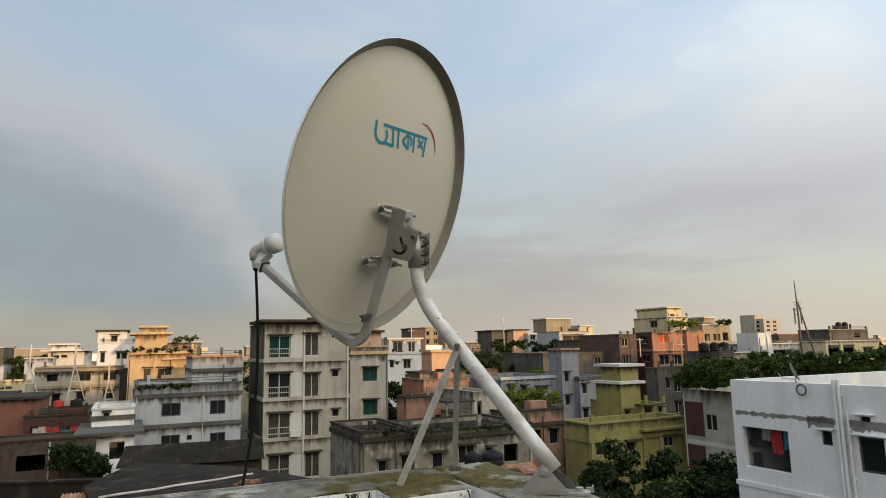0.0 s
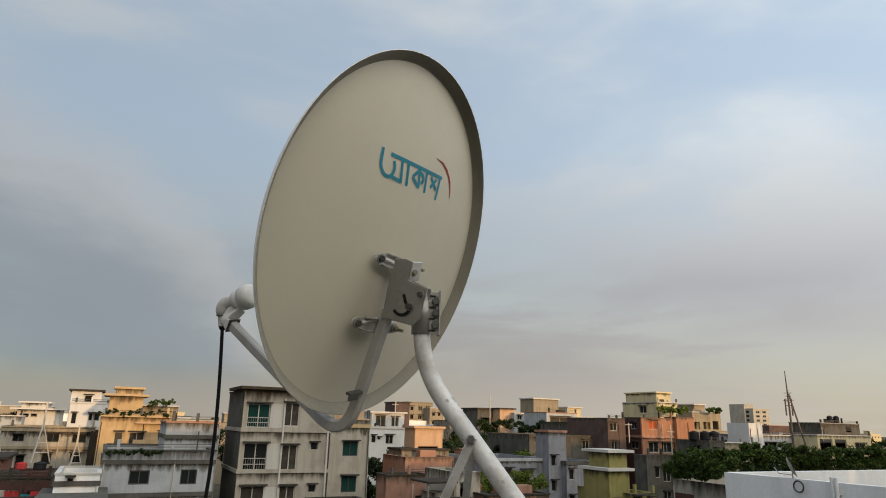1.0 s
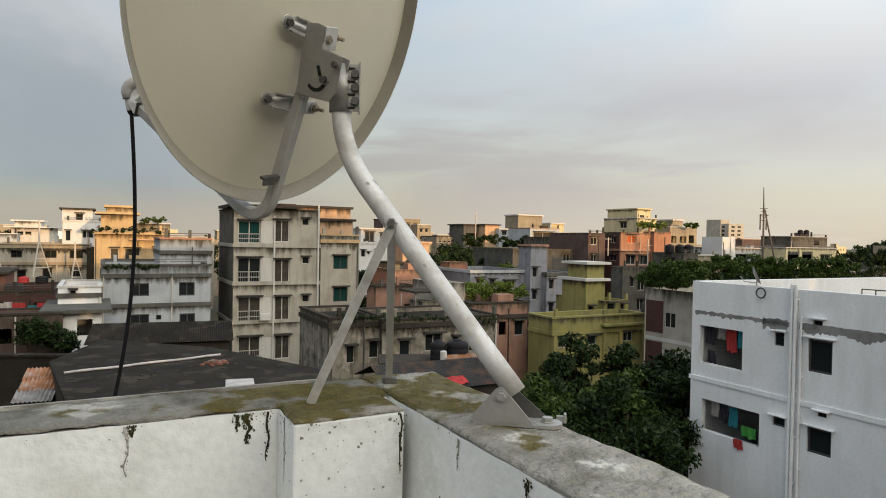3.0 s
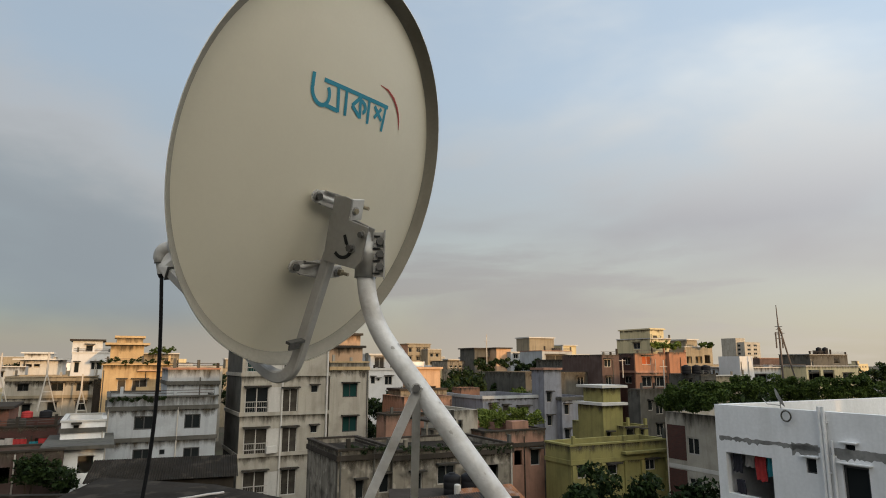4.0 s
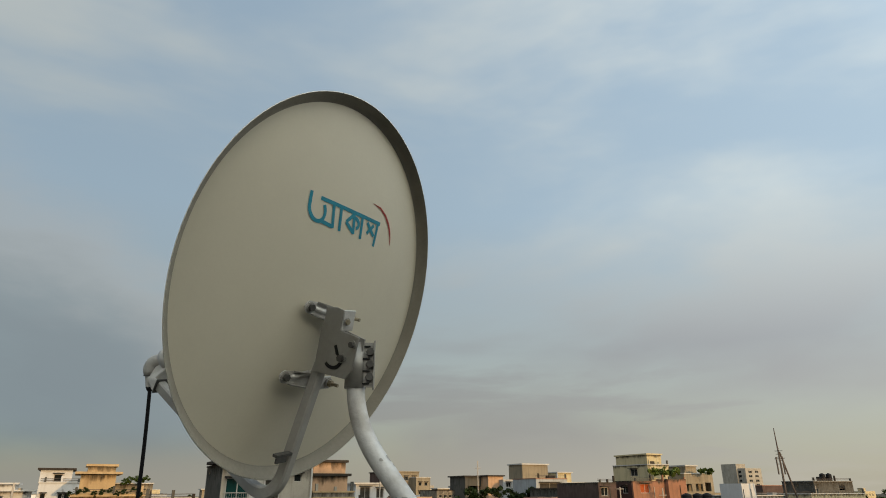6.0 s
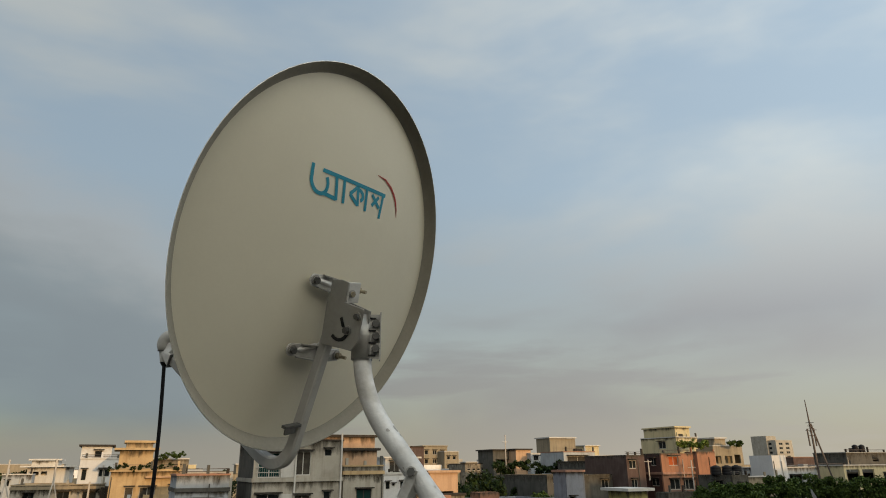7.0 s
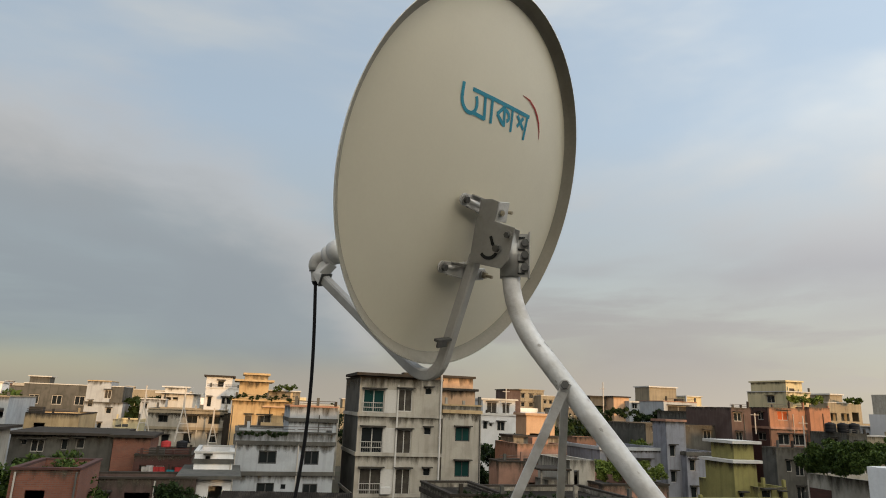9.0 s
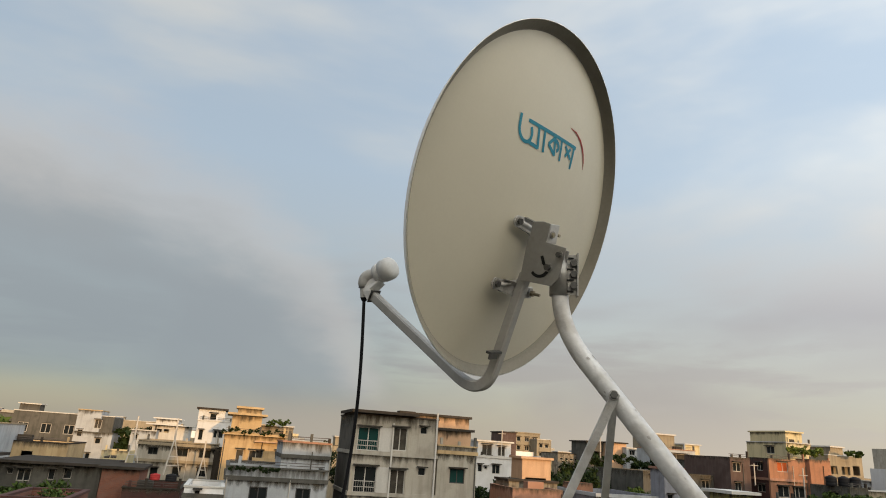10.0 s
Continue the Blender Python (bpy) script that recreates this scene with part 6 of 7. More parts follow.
def parapet():
    root = thing("parapet_wall", "white plastered roof parapet with a mossy cement top", "parapet", ROOF, kind="structure")
    bm = bmesh.new()
    box(bm, 0.178, 9.0, 0.004, 0.1545, FLOOR - 0.2, TOP - 0.0075)
    part("wall_left", bm, "wallwhite", root)
    bm = bmesh.new()
    box(bm, 0.004, 0.1735, 0.0045, 9.0, FLOOR - 0.2, TOP - 0.0075)
    part("wall_right", bm, "wallwhite", root)
    bm = bmesh.new()
    box(bm, 0.190, 0.3845, 0.1550, 0.2595, FLOOR, TOP - 0.0075)
    bevelled(bm, 0.004)
    part("pillar", bm, "wallwhite", root)
    bm = bmesh.new()
    cap(bm, 0.176, 9.0, 0.0, 0.1535)
    part("cap_left", bm, "parapet_dark", root, "grey weathered cement cap with moss", smooth=True)
    bm = bmesh.new()
    cap(bm, 0.0, 0.1725, -0.003, 9.0)
    part("cap_right", bm, "parapet_top", root, "grey weathered cement cap with moss", smooth=True)
    bm = bmesh.new()
    cap(bm, 0.191, 0.3835, 0.150, 0.2585)
    part("cap_pillar", bm, "parapet_top", root, smooth=True)
    bm = bmesh.new()
    for k in range(60):
        a = 0.25 + k * 0.1
        box(bm, a, a + 0.1, -0.004, 0.003 + 0.003 * noise.noise((a * 9, 0, 0)), TOP - 0.02, TOP + 0.003)
    part("plaster_edge", bm, "concrete", root, "thin pale plaster edge")
    # dark moss that runs down the joints of the pillar, and cracks in the plaster
    def run(a, b, along, w, h, z, seed):
        bm = bmesh.new()
        n = 30
        ring = []
        for i in range(n + 1):
            f = i / n
            half = 0.55 * w * (1 - f) ** 0.8 * (0.62 + 0.55 * noise.noise((f * 5.0, seed * 7.3, 0.0))) / 2 + 0.0006
            off = 0.006 * noise.noise((f * 3.0, seed * 3.1, 5.0))
            p = [(a + s * half + off, b, z - h * f) if along == "a" else (a, b + s * half + off, z - h * f) for s in (-1, 1)]
            ring.append([bm.verts.new(q) for q in p])
        for r, s in zip(ring, ring[1:]):
            bm.faces.new((r[0], r[1], s[1], s[0]))
        rnd = random.Random(seed)
        for k in range(int(w * 4500)):
            f = rnd.random() ** 1.4
            c = Vector((a, b, z - h * 1.05 * f))
            u = Vector((1, 0, 0)) if along == "a" else Vector((0, 1, 0))
            c += u * rnd.gauss(0, w * (1.1 - f) * 0.42) + Vector((0.0003, 0.0003, 0))
            size = 0.0006 + 0.0020 * rnd.random() ** 2
            bm.faces.new([bm.verts.new(c + (u * math.cos(g) * 0.8 + Vector((0, 0, math.sin(g) * 1.3))) * size * (0.5 + 0.8 * rnd.random())) for g in (math.pi * 2 * i / 6 for i in range(6))])
        part("moss_run", bm, "moss" if w > 0.008 else "concrete", root, "dark moss run on the plaster" if w > 0.008 else "fine grey crack in the plaster")
    for a, w, h, s in ((0.435, 0.022, 0.050, 1), (0.452, 0.012, 0.026, 11), (0.402, 0.010, 0.085, 2), (0.62, 0.007, 0.075, 5), (0.612, 0.012, 0.016, 13), (0.88, 0.012, 0.020, 6), (0.875, 0.004, 0.040, 14), (1.06, 0.006, 0.03, 9)):
        run(a, 0.1553, "a", w, h, TOP - 0.010, s)
    # flaked spots where the lime wash has come off
    rnd = random.Random(12)
    bm = bmesh.new()
    for k in range(170):
        face = rnd.random()
        z = TOP - 0.010 - 0.14 * rnd.random() ** 2.4
        s = 0.0006 + 0.0024 * rnd.random() ** 3
        if face < 0.35:
            p, u = Vector((0.20 + 0.175 * rnd.random(), 0.2602, z)), Vector((1, 0, 0))
        elif face < 0.5:
            p, u = Vector((0.3852, 0.165 + 0.08 * rnd.random(), z)), Vector((0, 1, 0))
        elif face < 0.85:
            p, u = Vector((0.41 + 1.3 * rnd.random(), 0.1552, z)), Vector((1, 0, 0))
        else:
            p, u = Vector((0.1742, 0.28 + 0.8 * rnd.random(), z)), Vector((0, 1, 0))
        ring = [p + (u * math.cos(a) * 1.2 + Vector((0, 0, math.sin(a)))) * s * (0.6 + 0.7 * rnd.random()) for a in (math.pi * 2 * i / 7 for i in range(7))]
        bm.faces.new([bm.verts.new(q) for q in ring])
    tagged(part("flaked_spots", bm, "concrete", root, "grey spots of flaked lime wash"), kind="stuff")
    run(0.3852, 0.205, "b", 0.007, 0.11, TOP - 0.009, 3)
    run(0.197, 0.2602, "a", 0.010, 0.10, TOP - 0.009, 4)
    run(0.189, 0.2300, "b", 0.012, 0.11, TOP - 0.009, 15)
    run(0.1742, 0.42, "b", 0.006, 0.05, TOP - 0.012, 7)
    run(0.1742, 0.60, "b", 0.012, 0.03, TOP - 0.012, 8)


parapet()

# ---------- the dish ----------
DISH = Matrix.Translation((-0.0181, 1.5252, 0.4729)) @ pose(0, 0, 0, 0, 0, 59.7) @ pose(0, 0, 0, 20.06) @ pose(0, 0, 0, 0, -11.58)
RX, RZ, DEEP, LIP = 0.3135, 0.3535, 0.036, 0.0185


def shell_y(x, z):
    return -DEEP * (1 - (x / RX) ** 2 - (z / RZ) ** 2)


def reflector(root):
    """The pressed bowl with its turned-back rim; the hollow side faces +y."""
    seg, rings = 96, 14
    bm = bmesh.new()
    back, face = [], []
    for k, off in ((back, 0.0), (face, 0.0022)):
        k.append([bm.verts.new((0, -DEEP + off, 0))])
        for i in range(1, rings + 1):
            f = i / rings
            k.append([bm.verts.new((RX * f * math.cos(a), -DEEP * (1 - f * f) + off, RZ * f * math.sin(a)))
                      for a in (2 * math.pi * s / seg for s in range(seg))])
    for k in (back, face):
        for s in range(seg):
            n = (s + 1) % seg
            bm.faces.new((k[0][0], k[1][s], k[1][n]))
            for a, b in zip(k[1:], k[2:]):
                bm.faces.new((a[s], b[s], b[n], a[n]))
    bmesh.ops.recalc_face_normals(bm, faces=bm.faces[:])
    part("reflector", bm, "dish", root, "beige painted steel bowl", smooth=True)
    # turned-back rim: profile in (growth of radius, y); the inside's shade is put into its colour
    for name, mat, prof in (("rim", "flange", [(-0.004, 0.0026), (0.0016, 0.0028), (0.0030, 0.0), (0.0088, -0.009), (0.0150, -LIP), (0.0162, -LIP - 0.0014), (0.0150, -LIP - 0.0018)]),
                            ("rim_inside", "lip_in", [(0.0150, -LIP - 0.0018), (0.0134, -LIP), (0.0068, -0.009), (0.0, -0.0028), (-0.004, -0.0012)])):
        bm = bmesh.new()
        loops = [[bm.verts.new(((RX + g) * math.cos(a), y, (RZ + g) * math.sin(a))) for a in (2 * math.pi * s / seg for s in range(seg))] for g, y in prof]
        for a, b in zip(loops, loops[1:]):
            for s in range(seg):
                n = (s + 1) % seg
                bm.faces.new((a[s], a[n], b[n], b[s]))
        part(name, bm, mat, root, "turned-back steel rim" if name == "rim" else "inner side of the rim, darkened for its shade", smooth=True)


def stroke(bm, pts, width, taper=False):
    """A flat painted stroke that follows the bowl's back."""
    pts = [Vector(p) for p in pts]
    row = []
    for i, p in enumerate(pts):
        d = (pts[min(i + 1, len(pts) - 1)] - pts[max(i - 1, 0)]).normalized()
        n = Vector((-d.y, d.x))
        w = width / 2 * (math.sin(math.pi * (i + 0.35) / (len(pts) - 0.3)) ** 0.8 if taper else 1)
        row.append([bm.verts.new((q.x, shell_y(q.x, q.y) - 0.0009, q.y)) for q in (p + n * w, p - n * w)])
    for a, b in zip(row, row[1:]):
        bm.faces.new((a[0], a[1], b[1], b[0]))


def curve_pts(cx, cz, rx, rz, a0, a1, n=14):
    return [(cx + rx * math.cos(radians(a0 + (a1 - a0) * i / n)), cz + rz * math.sin(radians(a0 + (a1 - a0) * i / n))) for i in range(n + 1)]


def line_pts(a, b, n=6):
    return [(a[0] + (b[0] - a[0]) * i / n, a[1] + (b[1] - a[1]) * i / n) for i in range(n + 1)]


def emblem(root):
    """The printed mark as plain bars and rings."""
    def at(s, d):               # s along the head bar, d below it
        return (-0.054 + 0.991 * s + 0.06 * d, 0.165 - 0.132 * s - 0.998 * d)
    def ring(s, d, rs, rd, a0, a1):
        return [at(s + p[0], d - p[1]) for p in curve_pts(0, 0, rs, rd, a0, a1, 16)]
    w = 0.0074
    for pts in (line_pts(at(-0.004, 0.0), at(0.178, 0.0), 12), ring(-0.011, 0.022, 0.020, 0.022, 158, 392), line_pts(at(-0.0305, 0.016), at(-0.0275, -0.006)),
                line_pts(at(0.031, 0.003), at(0.031, 0.046)), line_pts(at(0.052, 0.003), at(0.050, 0.047)), line_pts(at(-0.002, 0.041), at(0.031, 0.044)),
                line_pts(at(0.091, 0.004), at(0.068, 0.024)), line_pts(at(0.068, 0.024), at(0.091, 0.040)), line_pts(at(0.091, 0.003), at(0.091, 0.042)), ring(0.094, 0.020, 0.012, 0.010, 95, -70), line_pts(at(0.117, 0.003), at(0.114, 0.046)),
                line_pts(at(0.170, 0.003), at(0.160, 0.050)), line_pts(at(0.134, 0.008), at(0.158, 0.030)), line_pts(at(0.134, 0.030), at(0.156, 0.008))):
        bm = bmesh.new()
        stroke(bm, pts, w)
        part("printed_bar", bm, "blue_print", root, "turquoise printed bar")
    bm = bmesh.new()
    arc = [(0.092, 0.180), (0.118, 0.174), (0.139, 0.161), (0.152, 0.147), (0.160, 0.134), (0.166, 0.118), (0.168, 0.102)]
    stroke(bm, arc, 0.006, taper=True)
    part("printed_arc", bm, "red_print", root, "thin red printed arc")


def facing(p, d):
    """A pose at p whose z points along d."""
    return Matrix.Translation(p) @ Vector(d).to_track_quat("Z", "Y").to_matrix().to_4x4()


def plate(bm, outline, x0, x1):
    """A flat plate from an outline in the (y, z) plane."""
    a = [bm.verts.new((x0, *p)) for p in outline]
    b = [bm.verts.new((x1, *p)) for p in outline]
    bm.faces.new(a[::-1])
    bm.faces.new(b)
    for k in range(len(a)):
        n = (k + 1) % len(a)
        bm.faces.new((a[k], a[n], b[n], b[k]))
    bmesh.ops.recalc_face_normals(bm, faces=bm.faces[:])


def lug(root, centre, y, upper, lower, root_x):
    """A pressed bracket arm that ends in a round pad: a flat web with raised edges and a rib along its middle."""
    cx, cz = centre
    turn = math.atan2(lower[0][1] + upper[0][1] - 2 * cz, lower[0][0] + upper[0][0] - 2 * cx)
    pad = [(cx + 0.0118 * math.cos(turn + a), cz + 0.0118 * math.sin(turn + a)) for a in (radians(75 + 210 * k / 12) for k in range(13))]
    ring = [*upper[::-1], *pad, *lower]
    ring = [(root_x, upper[-1][1]), *ring, (root_x, lower[-1][1])]
    bm = bmesh.new()
    a = [bm.verts.new((x, y, z)) for x, z in ring]
    b = [bm.verts.new((x, y - 0.003, z)) for x, z in ring]
    bm.faces.new(a)
    bm.faces.new(b[::-1])
    for k in range(len(a)):
        n = (k + 1) % len(a)
        bm.faces.new((a[k], b[k], b[n], a[n]))
    bmesh.ops.recalc_face_normals(bm, faces=bm.faces[:])
    web = part("bracket_arm", bm, "pole", root, "pressed galvanised bracket arm with a round pad")
    for edge in (upper, lower):
        bm = bmesh.new()
        strip(bm, [(x, y - 0.0062, z) for x, z in edge], 0.0064, 0.0022, (0, 1, 0))
        part("raised_edge", bm, "galv", web)
    mid = [(cx + (upper[0][0] + lower[0][0] - 2 * cx) * 0.42, cz + (upper[0][1] + lower[0][1] - 2 * cz) * 0.42)]
    d = Vector((upper[-1][0] - upper[0][0], upper[-1][1] - upper[0][1])).normalized()
    mid.append((mid[0][0] + d.x * 0.045, mid[0][1] + d.y * 0.045))
    bm = bmesh.new()
    tube(bm, [(mid[0][0], y - 0.0015, mid[0][1]), (mid[0][0] + d.x * 0.006, y - 0.003, mid[0][1] + d.y * 0.006), (mid[1][0], y - 0.003, mid[1][1])], [0.002, 0.0050, 0.0055], 12)
    part("pressed_rib", bm, "pole", web, smooth=True)


POLE_X, POLE_Y = 0.067, 1.522
POLE_R = 0.0164


def satellite_dish():
    root = thing("satellite_dish", "beige satellite dish seen from behind on a bent steel pole", "satellite dish", DISH)
    reflector(root)
    emblem(root)
    # mounting bracket on the back: pressed lugs, a folded base, two side plates and a top web
    for centre, y, upper, lower, root_x in LUGS:
        lug(root, centre, y, upper, lower, root_x)
    bm = bmesh.new()
    box(bm, -0.004, 0.012, -0.0495, -0.047, -0.180, -0.036)
    part("bracket_base", bm, "galv", root)
    for p in ((-0.0515, -0.0465, -0.0350), (-0.0760, -0.0415, -0.1645)):
        bolt(root, facing(p, (0, -1, 0)), 0.0068, 0.008, 0.0095)
    for p, way in (((0.050, -0.056, -0.050), (0.15, -1, 0)), ((0.029, -0.051, -0.179), (0.15, -1, 0))):
        bolt(root, facing(p, way), 0.0068, 0.009, 0.0095, "brass", 0.014)
        bm = bmesh.new()
        box(bm, 0.012, p[0] + 0.008, p[1] + 0.0015, p[1] + 0.0040, p[2] - 0.012, p[2] + 0.012)
        bevelled(bm, 0.001, 1)
        part("bracket_tab", bm, "pole", root, "pale galvanised tab")
    bm = bmesh.new()
    plate(bm, PLATE, -0.0235, -0.0205)
    bevelled(bm, 0.0009, 1)
    part("side_plate", bm, "galv", root, "flat galvanised tilt plate")
    bm = bmesh.new()
    plate(bm, FAR_PLATE, 0.012, 0.015)
    part("side_plate", bm, "galv", root)
    # web in the paler pole paint, standing for light on the side it faces
    bm = bmesh.new()
    box(bm, -0.0205, 0.010, -0.1032, -0.1002, -0.066, -0.028)
    bevelled(bm, 0.0009, 1)
    part("top_web", bm, "pole", root, "folded web of the bracket, coloured pale as if lit")
    bolt(root, facing((-0.0110, -0.1035, -0.0490), (0, -1, 0)), 0.0055, 0.005, 0.0075, "brass")
    for pts in SLOTS:
        bm = bmesh.new()
        strip(bm, [p for a, b, c in zip(pts, pts[1:], pts[2:]) for p in arc_points(a, b, c, 0.008, 0.008, 5)], 0.0062, 0.0012, (0, 0.7, 0.7))
        part("slot", bm, "slot", root, "dark curved slot")
    bolt(root, facing(NUTS[0], (-1, 0, 0)), 0.0058, 0.007, 0.0078)
    bolt(root, facing(NUTS[1], (-1, 0, 0)), 0.0066, 0.009, 0.0085)
    # feed arm: a square tube that runs down behind the bowl, bends under its rim and rises to the receiver head
    bend1 = arc_points(ARM[0], ARM[1], ARM[2], 0.07, 0.085, 12)
    bm = bmesh.new()
    strip(bm, [ARM[0], *bend1, ARM[2]], 0.019, 0.023, (1, 0, 0))
    bevelled(bm, 0.003, 1)
    part("feed_arm", bm, "arm", root, "bent grey square-tube feed arm")
    bm = bmesh.new()
    box(bm, -0.086, -0.050, -0.070, -0.058, -0.302, -0.297)
    box(bm, -0.086, -0.062, -0.070, -0.066, -0.312, -0.3025)
    part("arm_clip", bm, "bolt", root, "small rusty clip on the arm")


def receiver(root):
    """The receiver head at the arm's end: a white cap on a collar, an elbow and a cable boot."""
    aim = (Vector((0.0, -0.03, 0.02)) - Vector(LNB[0])).normalized()
    c = Vector(LNB[0])
    bm = bmesh.new()
    prof = [(-0.014, 0.012), (-0.012, 0.0245), (0.006, 0.0255), (0.0065, 0.0235), (0.0085, 0.0235), (0.009, 0.0275), (0.028, 0.0282), (0.034, 0.0265), (0.0385, 0.021), (0.041, 0.011), (0.0415, 0.001)]
    tube(bm, [c + aim * a for a, r in prof], [r for a, r in prof], 32)
    part("feed_cap", bm, "cap", root, "round white plastic feed cap", smooth=True)
    e = Vector(LNB[1])
    end = Vector(LNB[2])
    way = (end - e).normalized()
    side = aim.cross(way).normalized()
    bm = bmesh.new()
    m = Matrix((tuple(aim), tuple(side), tuple(aim.cross(side)))).transposed().to_4x4()
    box(bm, -0.034, -0.010, -0.014, 0.014, -0.015, 0.015, Matrix.Translation(c) @ m)
    bevelled(bm, 0.004, 2)
    part("neck", bm, "plastic", root, "grey moulded neck")
    bm = bmesh.new()
    pts = arc_points(c - aim * 0.018, e, end, 0.022, 0.020, 8)
    tube(bm, [c - aim * 0.014, *pts, end - way * 0.020], [0.015, *[0.0152] * len(pts), 0.0128], 18)
    part("housing", bm, "plastic", root, "grey plastic receiver housing", smooth=True)
    for f, r in ((0.022, 0.0138), (0.030, 0.0118)):
        bm = bmesh.new()
        tube(bm, [end - way * f, end - way * (f - 0.003)], r, 18)
        part("seam_ring", bm, "bolt", root, "dark seam ring")
    bm = bmesh.new()
    tube(bm, [end - way * 0.026, end - way * 0.018, end + way * 0.004, end + way * 0.006], [0.0115, 0.0108, 0.0092, 0.0085], 16)
    part("cable_boot", bm, "cap", root, "pale plastic cable boot", smooth=True)
    bm = bmesh.new()
    tube(bm, [end + way * 0.004, end + way * 0.010, end + way * 0.014], [0.0095, 0.0075, 0.005], 12)
    part("connector", bm, "cable", root, "black cable connector", smooth=True)
    bm = bmesh.new()
    a = Vector(ARM[2])
    d = (Vector(ARM[2]) - Vector(ARM[1])).normalized()
    strip(bm, [a - d * 0.012, a + d * 0.010, c - aim * 0.004 + Vector((0, 0, -0.016))], 0.027, 0.030, (1, 0, 0))
    bevelled(bm, 0.003, 2)
    part("clamp", bm, "cap", root, "pale plastic clamp on the arm's end")
    bm = bmesh.new()
    strip(bm, [a - d * 0.0145, a - d * 0.0125], 0.029, 0.032, (1, 0, 0))
    part("clamp_edge", bm, "bolt", root, "dark edge of the clamp")


PLATE = [(-0.060, -0.030), (-0.086, -0.026), (-0.103, -0.028), (-0.1012, -0.0645), (-0.150, -0.0676), (-0.1495, -0.0750), (-0.1470, -0.1290), (-0.1340, -0.1465), (-0.056, -0.1520), (-0.0555, -0.0680), (-0.060, -0.060)]
FAR_PLATE = [(-0.079, -0.0685), (-0.134, -0.0750), (-0.134, -0.128), (-0.120, -0.145), (-0.056, -0.152), (-0.056, -0.070)]
SLOTS = [[(-0.0242, -0.096, -0.0885), (-0.0242, -0.1035, -0.100), (-0.0242, -0.1075, -0.109), (-0.0242, -0.118, -0.113)],
         [(-0.0242, -0.080, -0.1265), (-0.0242, -0.090, -0.134), (-0.0242, -0.104, -0.1345), (-0.0242, -0.116, -0.127), (-0.0242, -0.121, -0.115)]]
NUTS = [(-0.0236, -0.139, -0.083), (-0.0236, -0.120, -0.112)]
LUGS = [((-0.0515, -0.0350), -0.0430, [(-0.034, -0.0250), (-0.005, -0.0305), (0.012, -0.0345)], [(-0.046, -0.0480), (-0.018, -0.0545), (-0.006, -0.0590), (0.004, -0.0660), (0.010, -0.0780)], 0.012),
        ((-0.0760, -0.1645), -0.0380, [(-0.056, -0.1550), (-0.022, -0.1600), (-0.012, -0.1570), (-0.004, -0.1480)], [(-0.066, -0.1780), (-0.030, -0.1855), (-0.006, -0.1890)], 0.004)]
ARM = [(-0.003, -0.054, -0.138), (-0.064, -0.058, -0.402), (-0.062, 0.348, -0.281)]
LNB = [(-0.045, 0.343, -0.226), (-0.064, 0.384, -0.244), (-0.064, 0.370, -0.292)]

satellite_dish()
head = thing("receiver_head", "white-capped satellite receiver head on the feed arm", "receiver", DISH)
receiver(head)


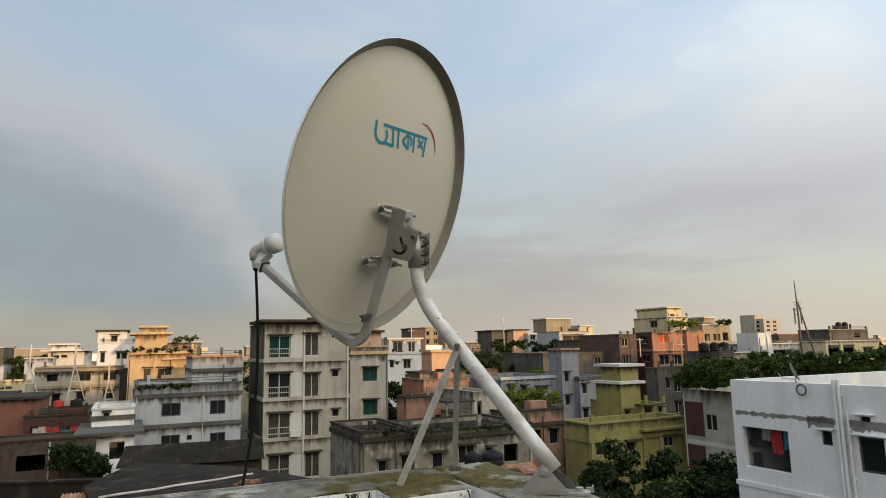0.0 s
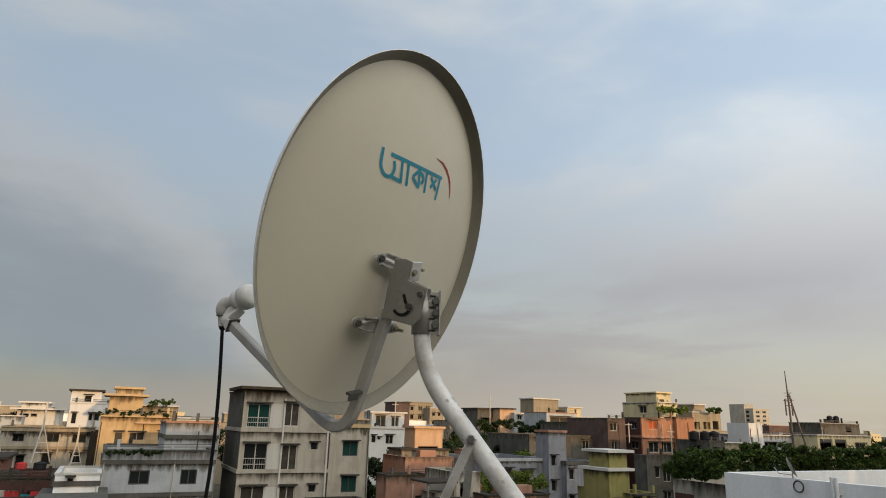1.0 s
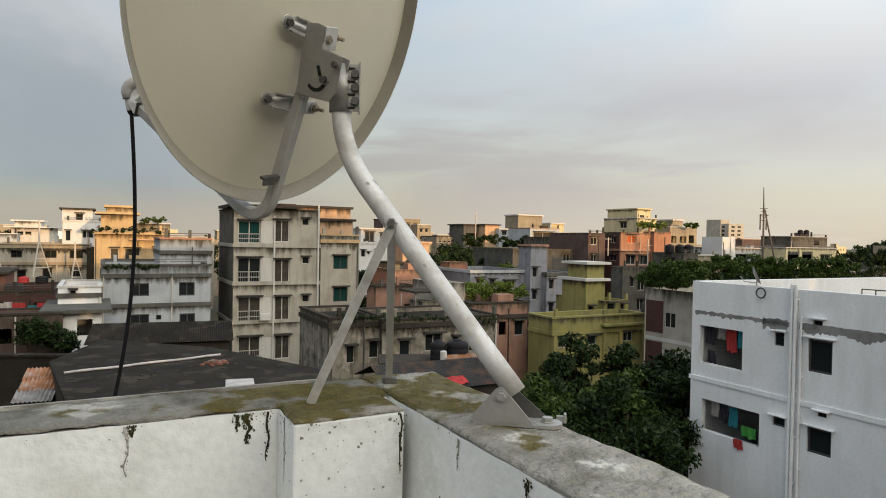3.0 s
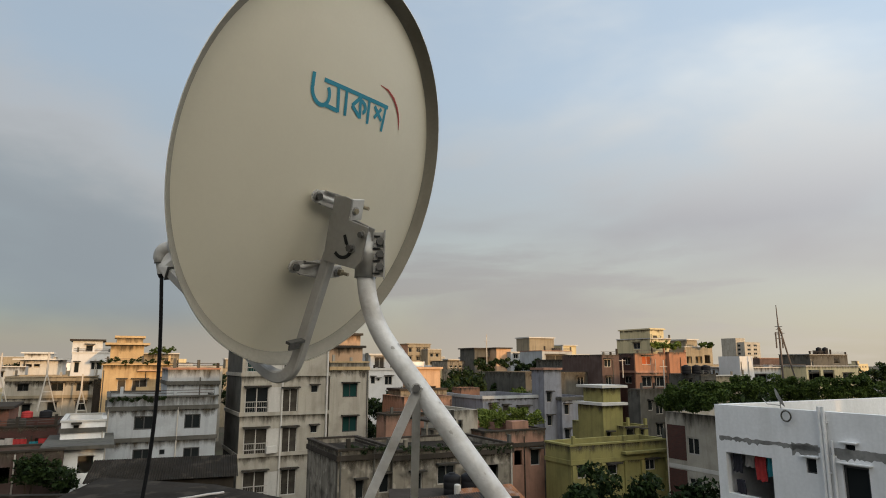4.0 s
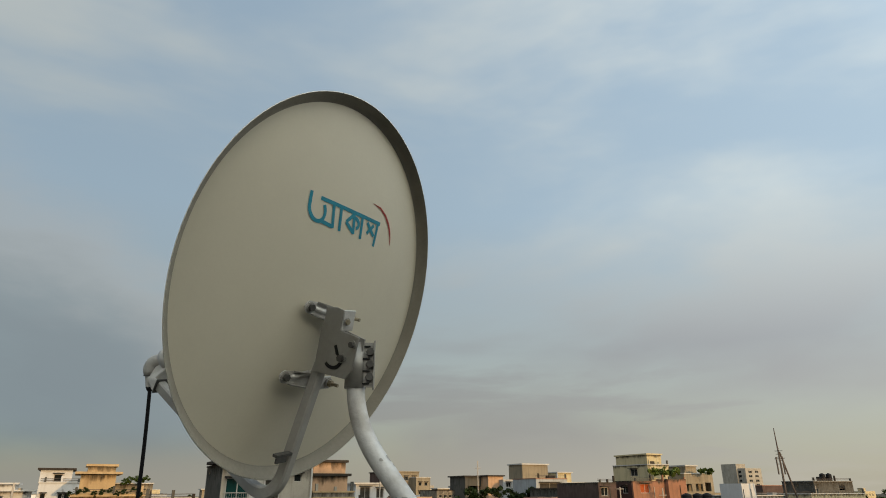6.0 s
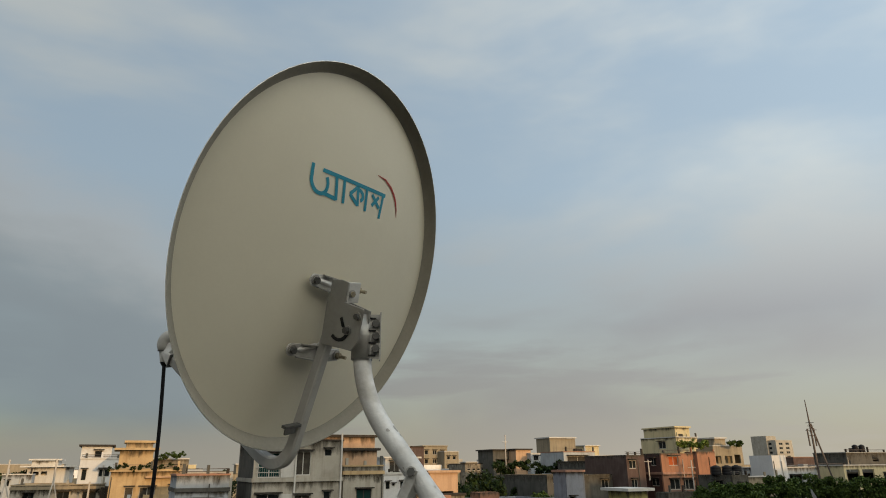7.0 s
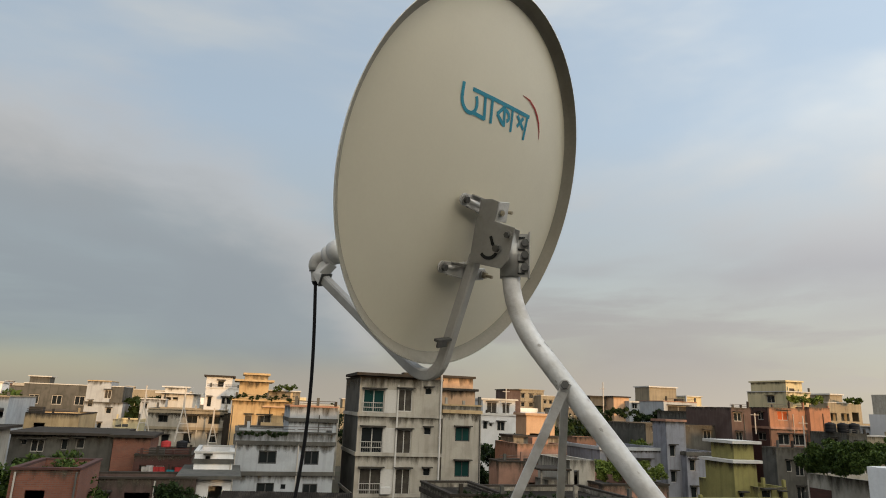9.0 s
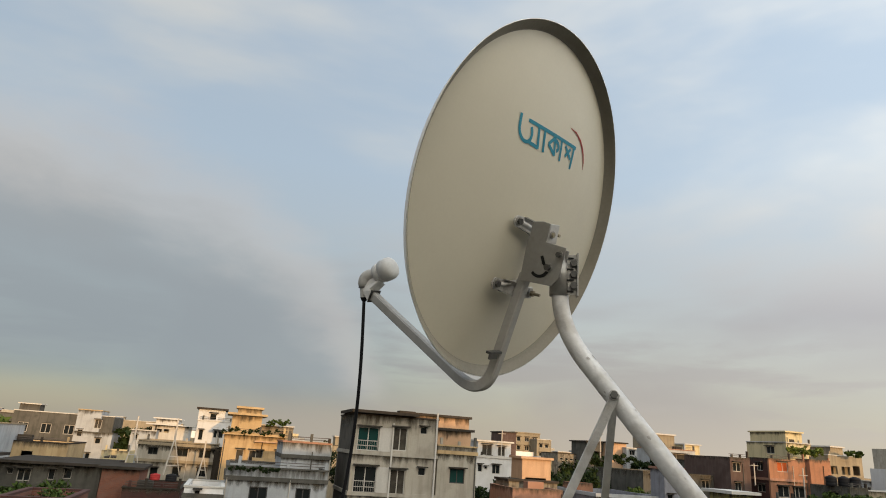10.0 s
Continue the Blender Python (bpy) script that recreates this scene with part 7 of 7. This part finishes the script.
def bent_pole():
    root = thing("dish_pole", "bent white-painted steel pole bolted to the parapet", "pole", pose(0, 0, 0))
    top, corner, end = (POLE_X, POLE_Y, 0.354), (POLE_X, POLE_Y, 0.212), (0.384, 1.417, -0.201)
    bm = bmesh.new()
    pts = [Vector(top), *arc_points(top, corner, end, 0.075, 0.085, 14)]
    last = pts[-1]
    stop = Vector(corner).lerp(Vector(end), 0.962)
    pts += [last.lerp(stop, k / 6) for k in range(1, 7)]
    rings = tube(bm, pts, [POLE_R + 0.0008 * min(1, max(0, (k - 6) / 9)) for k in range(len(pts))], 24)
    part("tube", bm, "pole", root, "bent steel tube with chipped white paint", smooth=True)
    # flaked paint and rust spots on the tube
    rnd = random.Random(5)
    bm = bmesh.new()
    for k in range(34):
        f = rnd.random()
        c = Vector((POLE_X, POLE_Y, 0.26)).lerp(Vector(corner), f * 2) if f < 0.12 else last.lerp(stop, rnd.random() ** 2.2 * 0.8)
        d = (stop - last).normalized() if f >= 0.12 else Vector((0, 0, -1))
        u = d.cross(Vector((0.3, 1, 0.2))).normalized()
        v = d.cross(u)
        a0 = rnd.uniform(0, 2 * math.pi)
        size = 0.0015 + 0.0045 * rnd.random() ** 3
        rad = POLE_R + (0.0012 if f >= 0.12 else 0.0006)
        ring = []
        for i in range(8):
            g = 2 * math.pi * i / 8
            s = size * (0.55 + 0.6 * rnd.random())
            ang = a0 + s * math.cos(g) / rad
            ring.append(bm.verts.new(c + d * (s * 1.7 * math.sin(g)) + (u * math.cos(ang) + v * math.sin(ang)) * rad))
        bm.faces.new(ring)
    tagged(part("flaked_paint", bm, "arm", root, "flaked paint with bare steel"), kind="stuff")
    # saddle clamp with its bolted flange
    bm = bmesh.new()
    z0, z1 = 0.276, 0.357
    seg = 20
    ring = lambda r, z: [bm.verts.new((POLE_X + r * math.cos(radians(35 + 290 * k / seg)), POLE_Y + r * math.sin(radians(35 + 290 * k / seg)), z)) for k in range(seg + 1)]
    a, b, c, d = ring(0.0180, z0), ring(0.0180, z1), ring(0.0206, z0), ring(0.0206, z1)
    for k in range(seg):
        for q in ((a[k], b[k], b[k + 1], a[k + 1]), (c[k], c[k + 1], d[k + 1], d[k]), (a[k], a[k + 1], c[k + 1], c[k]), (b[k], d[k], d[k + 1], b[k + 1])):
            bm.faces.new(q)
    bmesh.ops.recalc_face_normals(bm, faces=bm.faces[:])
    part("saddle", bm, "galv", root, "painted saddle clamp round the pole", smooth=True)
    bm = bmesh.new()
    m = Matrix.Translation((POLE_X + 0.0150, POLE_Y - 0.0140, 0)) @ pose(0, 0, 0, 0, 0, 10)
    box(bm, 0, 0.0175, 0, 0.003, z0, z1, m)
    box(bm, 0.0175, 0.0200, -0.007, 0.010, z0 - 0.003, z1 + 0.003, m)
    part("flange", bm, "galv", root, "bolted clamp flange")
    for k in range(4):
        bm = bmesh.new()
        z = z0 + 0.006 + k * 0.0225
        box(bm, -0.002, 0.011, -0.0030, -0.0008, z - 0.0012, z + 0.0012, m)
        part("rib", bm, "slot", root)
    for k in range(3):
        p = m @ Vector((0.0105, -0.001, z0 + 0.0175 + k * 0.0230))
        bolt(root, facing(p, (0.15, -1, 0)), 0.0075, 0.007)
    # braces
    s = Vector((0.164, 1.462, 0.080))
    for foot, toe in (((0.021, 1.530, TOP), (0.02, -0.012, 0)), ((0.147, 1.690, TOP), (0.0, -0.02, 0))):
        f = Vector(foot)
        bm = bmesh.new()
        strip(bm, [f + Vector((0, 0, -0.002)), f.lerp(s, 0.5), s + (s - f).normalized() * 0.008], 0.0155 if foot[1] < 1.6 else 0.0135, 0.0045, (1, 0.25, 0))
        part("brace", bm, "pole", root, "flat painted steel brace")
    bm = bmesh.new()
    box(bm, -0.0135, 0.0135, -0.016, 0.008, -0.002, 0.016, Matrix.Translation((0.147, 1.690, TOP)) @ pose(0, 0, 0, 0, 0, 14))
    bevelled(bm, 0.004, 1)
    part("brace_shoe", bm, "bolt", root, "dark worn shoe at the brace's foot")
    bolt(root, facing((0.163, 1.459, 0.083), (0.1, -1, 0.1)), 0.007, 0.007, 0.009, "bolt")
    # base bracket: two gusset plates on a foot plate
    e = Vector((0.388, 1.420, -0.201))
    d = Vector((0.318, -0.071, 0)).normalized()
    n = Vector((-d.y, d.x, 0))
    m = Matrix(((*d, 0), (*n, 0), (0, 0, 1, 0), (0, 0, 0, 1))).transposed()
    m = Matrix.Translation((e.x, e.y, TOP)) @ m
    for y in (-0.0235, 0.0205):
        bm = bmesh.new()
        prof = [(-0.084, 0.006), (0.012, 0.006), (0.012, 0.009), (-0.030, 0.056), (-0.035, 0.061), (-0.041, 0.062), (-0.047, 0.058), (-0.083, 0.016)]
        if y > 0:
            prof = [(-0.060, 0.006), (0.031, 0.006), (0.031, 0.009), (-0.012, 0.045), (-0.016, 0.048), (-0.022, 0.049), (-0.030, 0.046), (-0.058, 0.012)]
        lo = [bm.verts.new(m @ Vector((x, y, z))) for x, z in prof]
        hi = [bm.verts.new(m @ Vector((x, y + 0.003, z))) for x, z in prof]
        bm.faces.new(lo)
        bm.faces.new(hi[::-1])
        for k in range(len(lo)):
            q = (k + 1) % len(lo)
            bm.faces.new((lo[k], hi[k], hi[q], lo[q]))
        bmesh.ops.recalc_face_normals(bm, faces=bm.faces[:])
        # far gusset is coloured dark for the shade inside the channel
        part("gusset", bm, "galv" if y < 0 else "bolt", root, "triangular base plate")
    bm = bmesh.new()
    box(bm, -0.082, 0.036, -0.0235, 0.0235, 0.001, 0.0055, m)
    tube(bm, [m @ Vector((0.034, 0, 0.0005)), m @ Vector((0.034, 0, 0.0062))], 0.0235, 20)
    part("foot_plate", bm, "galv", root)
    bolt(root, facing(m @ Vector((-0.037, -0.0236, 0.048)), m.to_3x3() @ Vector((0, -1, 0))), 0.0068, 0.009, 0.0095, "galv")
    bolt(root, facing(m @ Vector((0.034, 0, 0.006)), (0, 0, 1)), 0.009, 0.008, 0.011, "galv")
    bm = bmesh.new()
    k = Matrix.Translation((0.442, 1.447, TOP)) @ pose(0, 0, 0, 0, 0, -8)
    box(bm, 0, 0.016, 0, 0.008, -0.004, 0.006, k)
    box(bm, 0.012, 0.016, -0.003, 0.011, -0.004, 0.010, k)
    part("foot_tab", bm, "galv", root, "small bent steel tab")


bent_pole()


def hanging_cable():
    a = DISH @ Vector(LNB[2])
    pts = [a + Vector((0, 0, 0.004))]
    low = Vector((-0.425, 1.72, TOP - 0.06))
    for i in range(1, 21):
        f = i / 20
        sway = 0.014 * math.sin(f * 3.1)
        pts.append(Vector((a.x + (low.x - a.x) * f ** 4 + sway, a.y + (low.y - a.y) * f ** 2, a.z + (low.z - a.z) * f)))
    pts += [Vector((-0.47, 1.70, -0.60)), Vector((-0.50, 1.69, -1.2)), Vector((-0.52, 1.62, -2.0)), Vector((-0.50, 1.50, -2.6))]
    bm = bmesh.new()
    tube(bm, pts, 0.0040, 10)
    solid("coaxial_cable", bm, "cable", "thin black cable hanging from the receiver head", "cable", smooth=True)


hanging_cable()
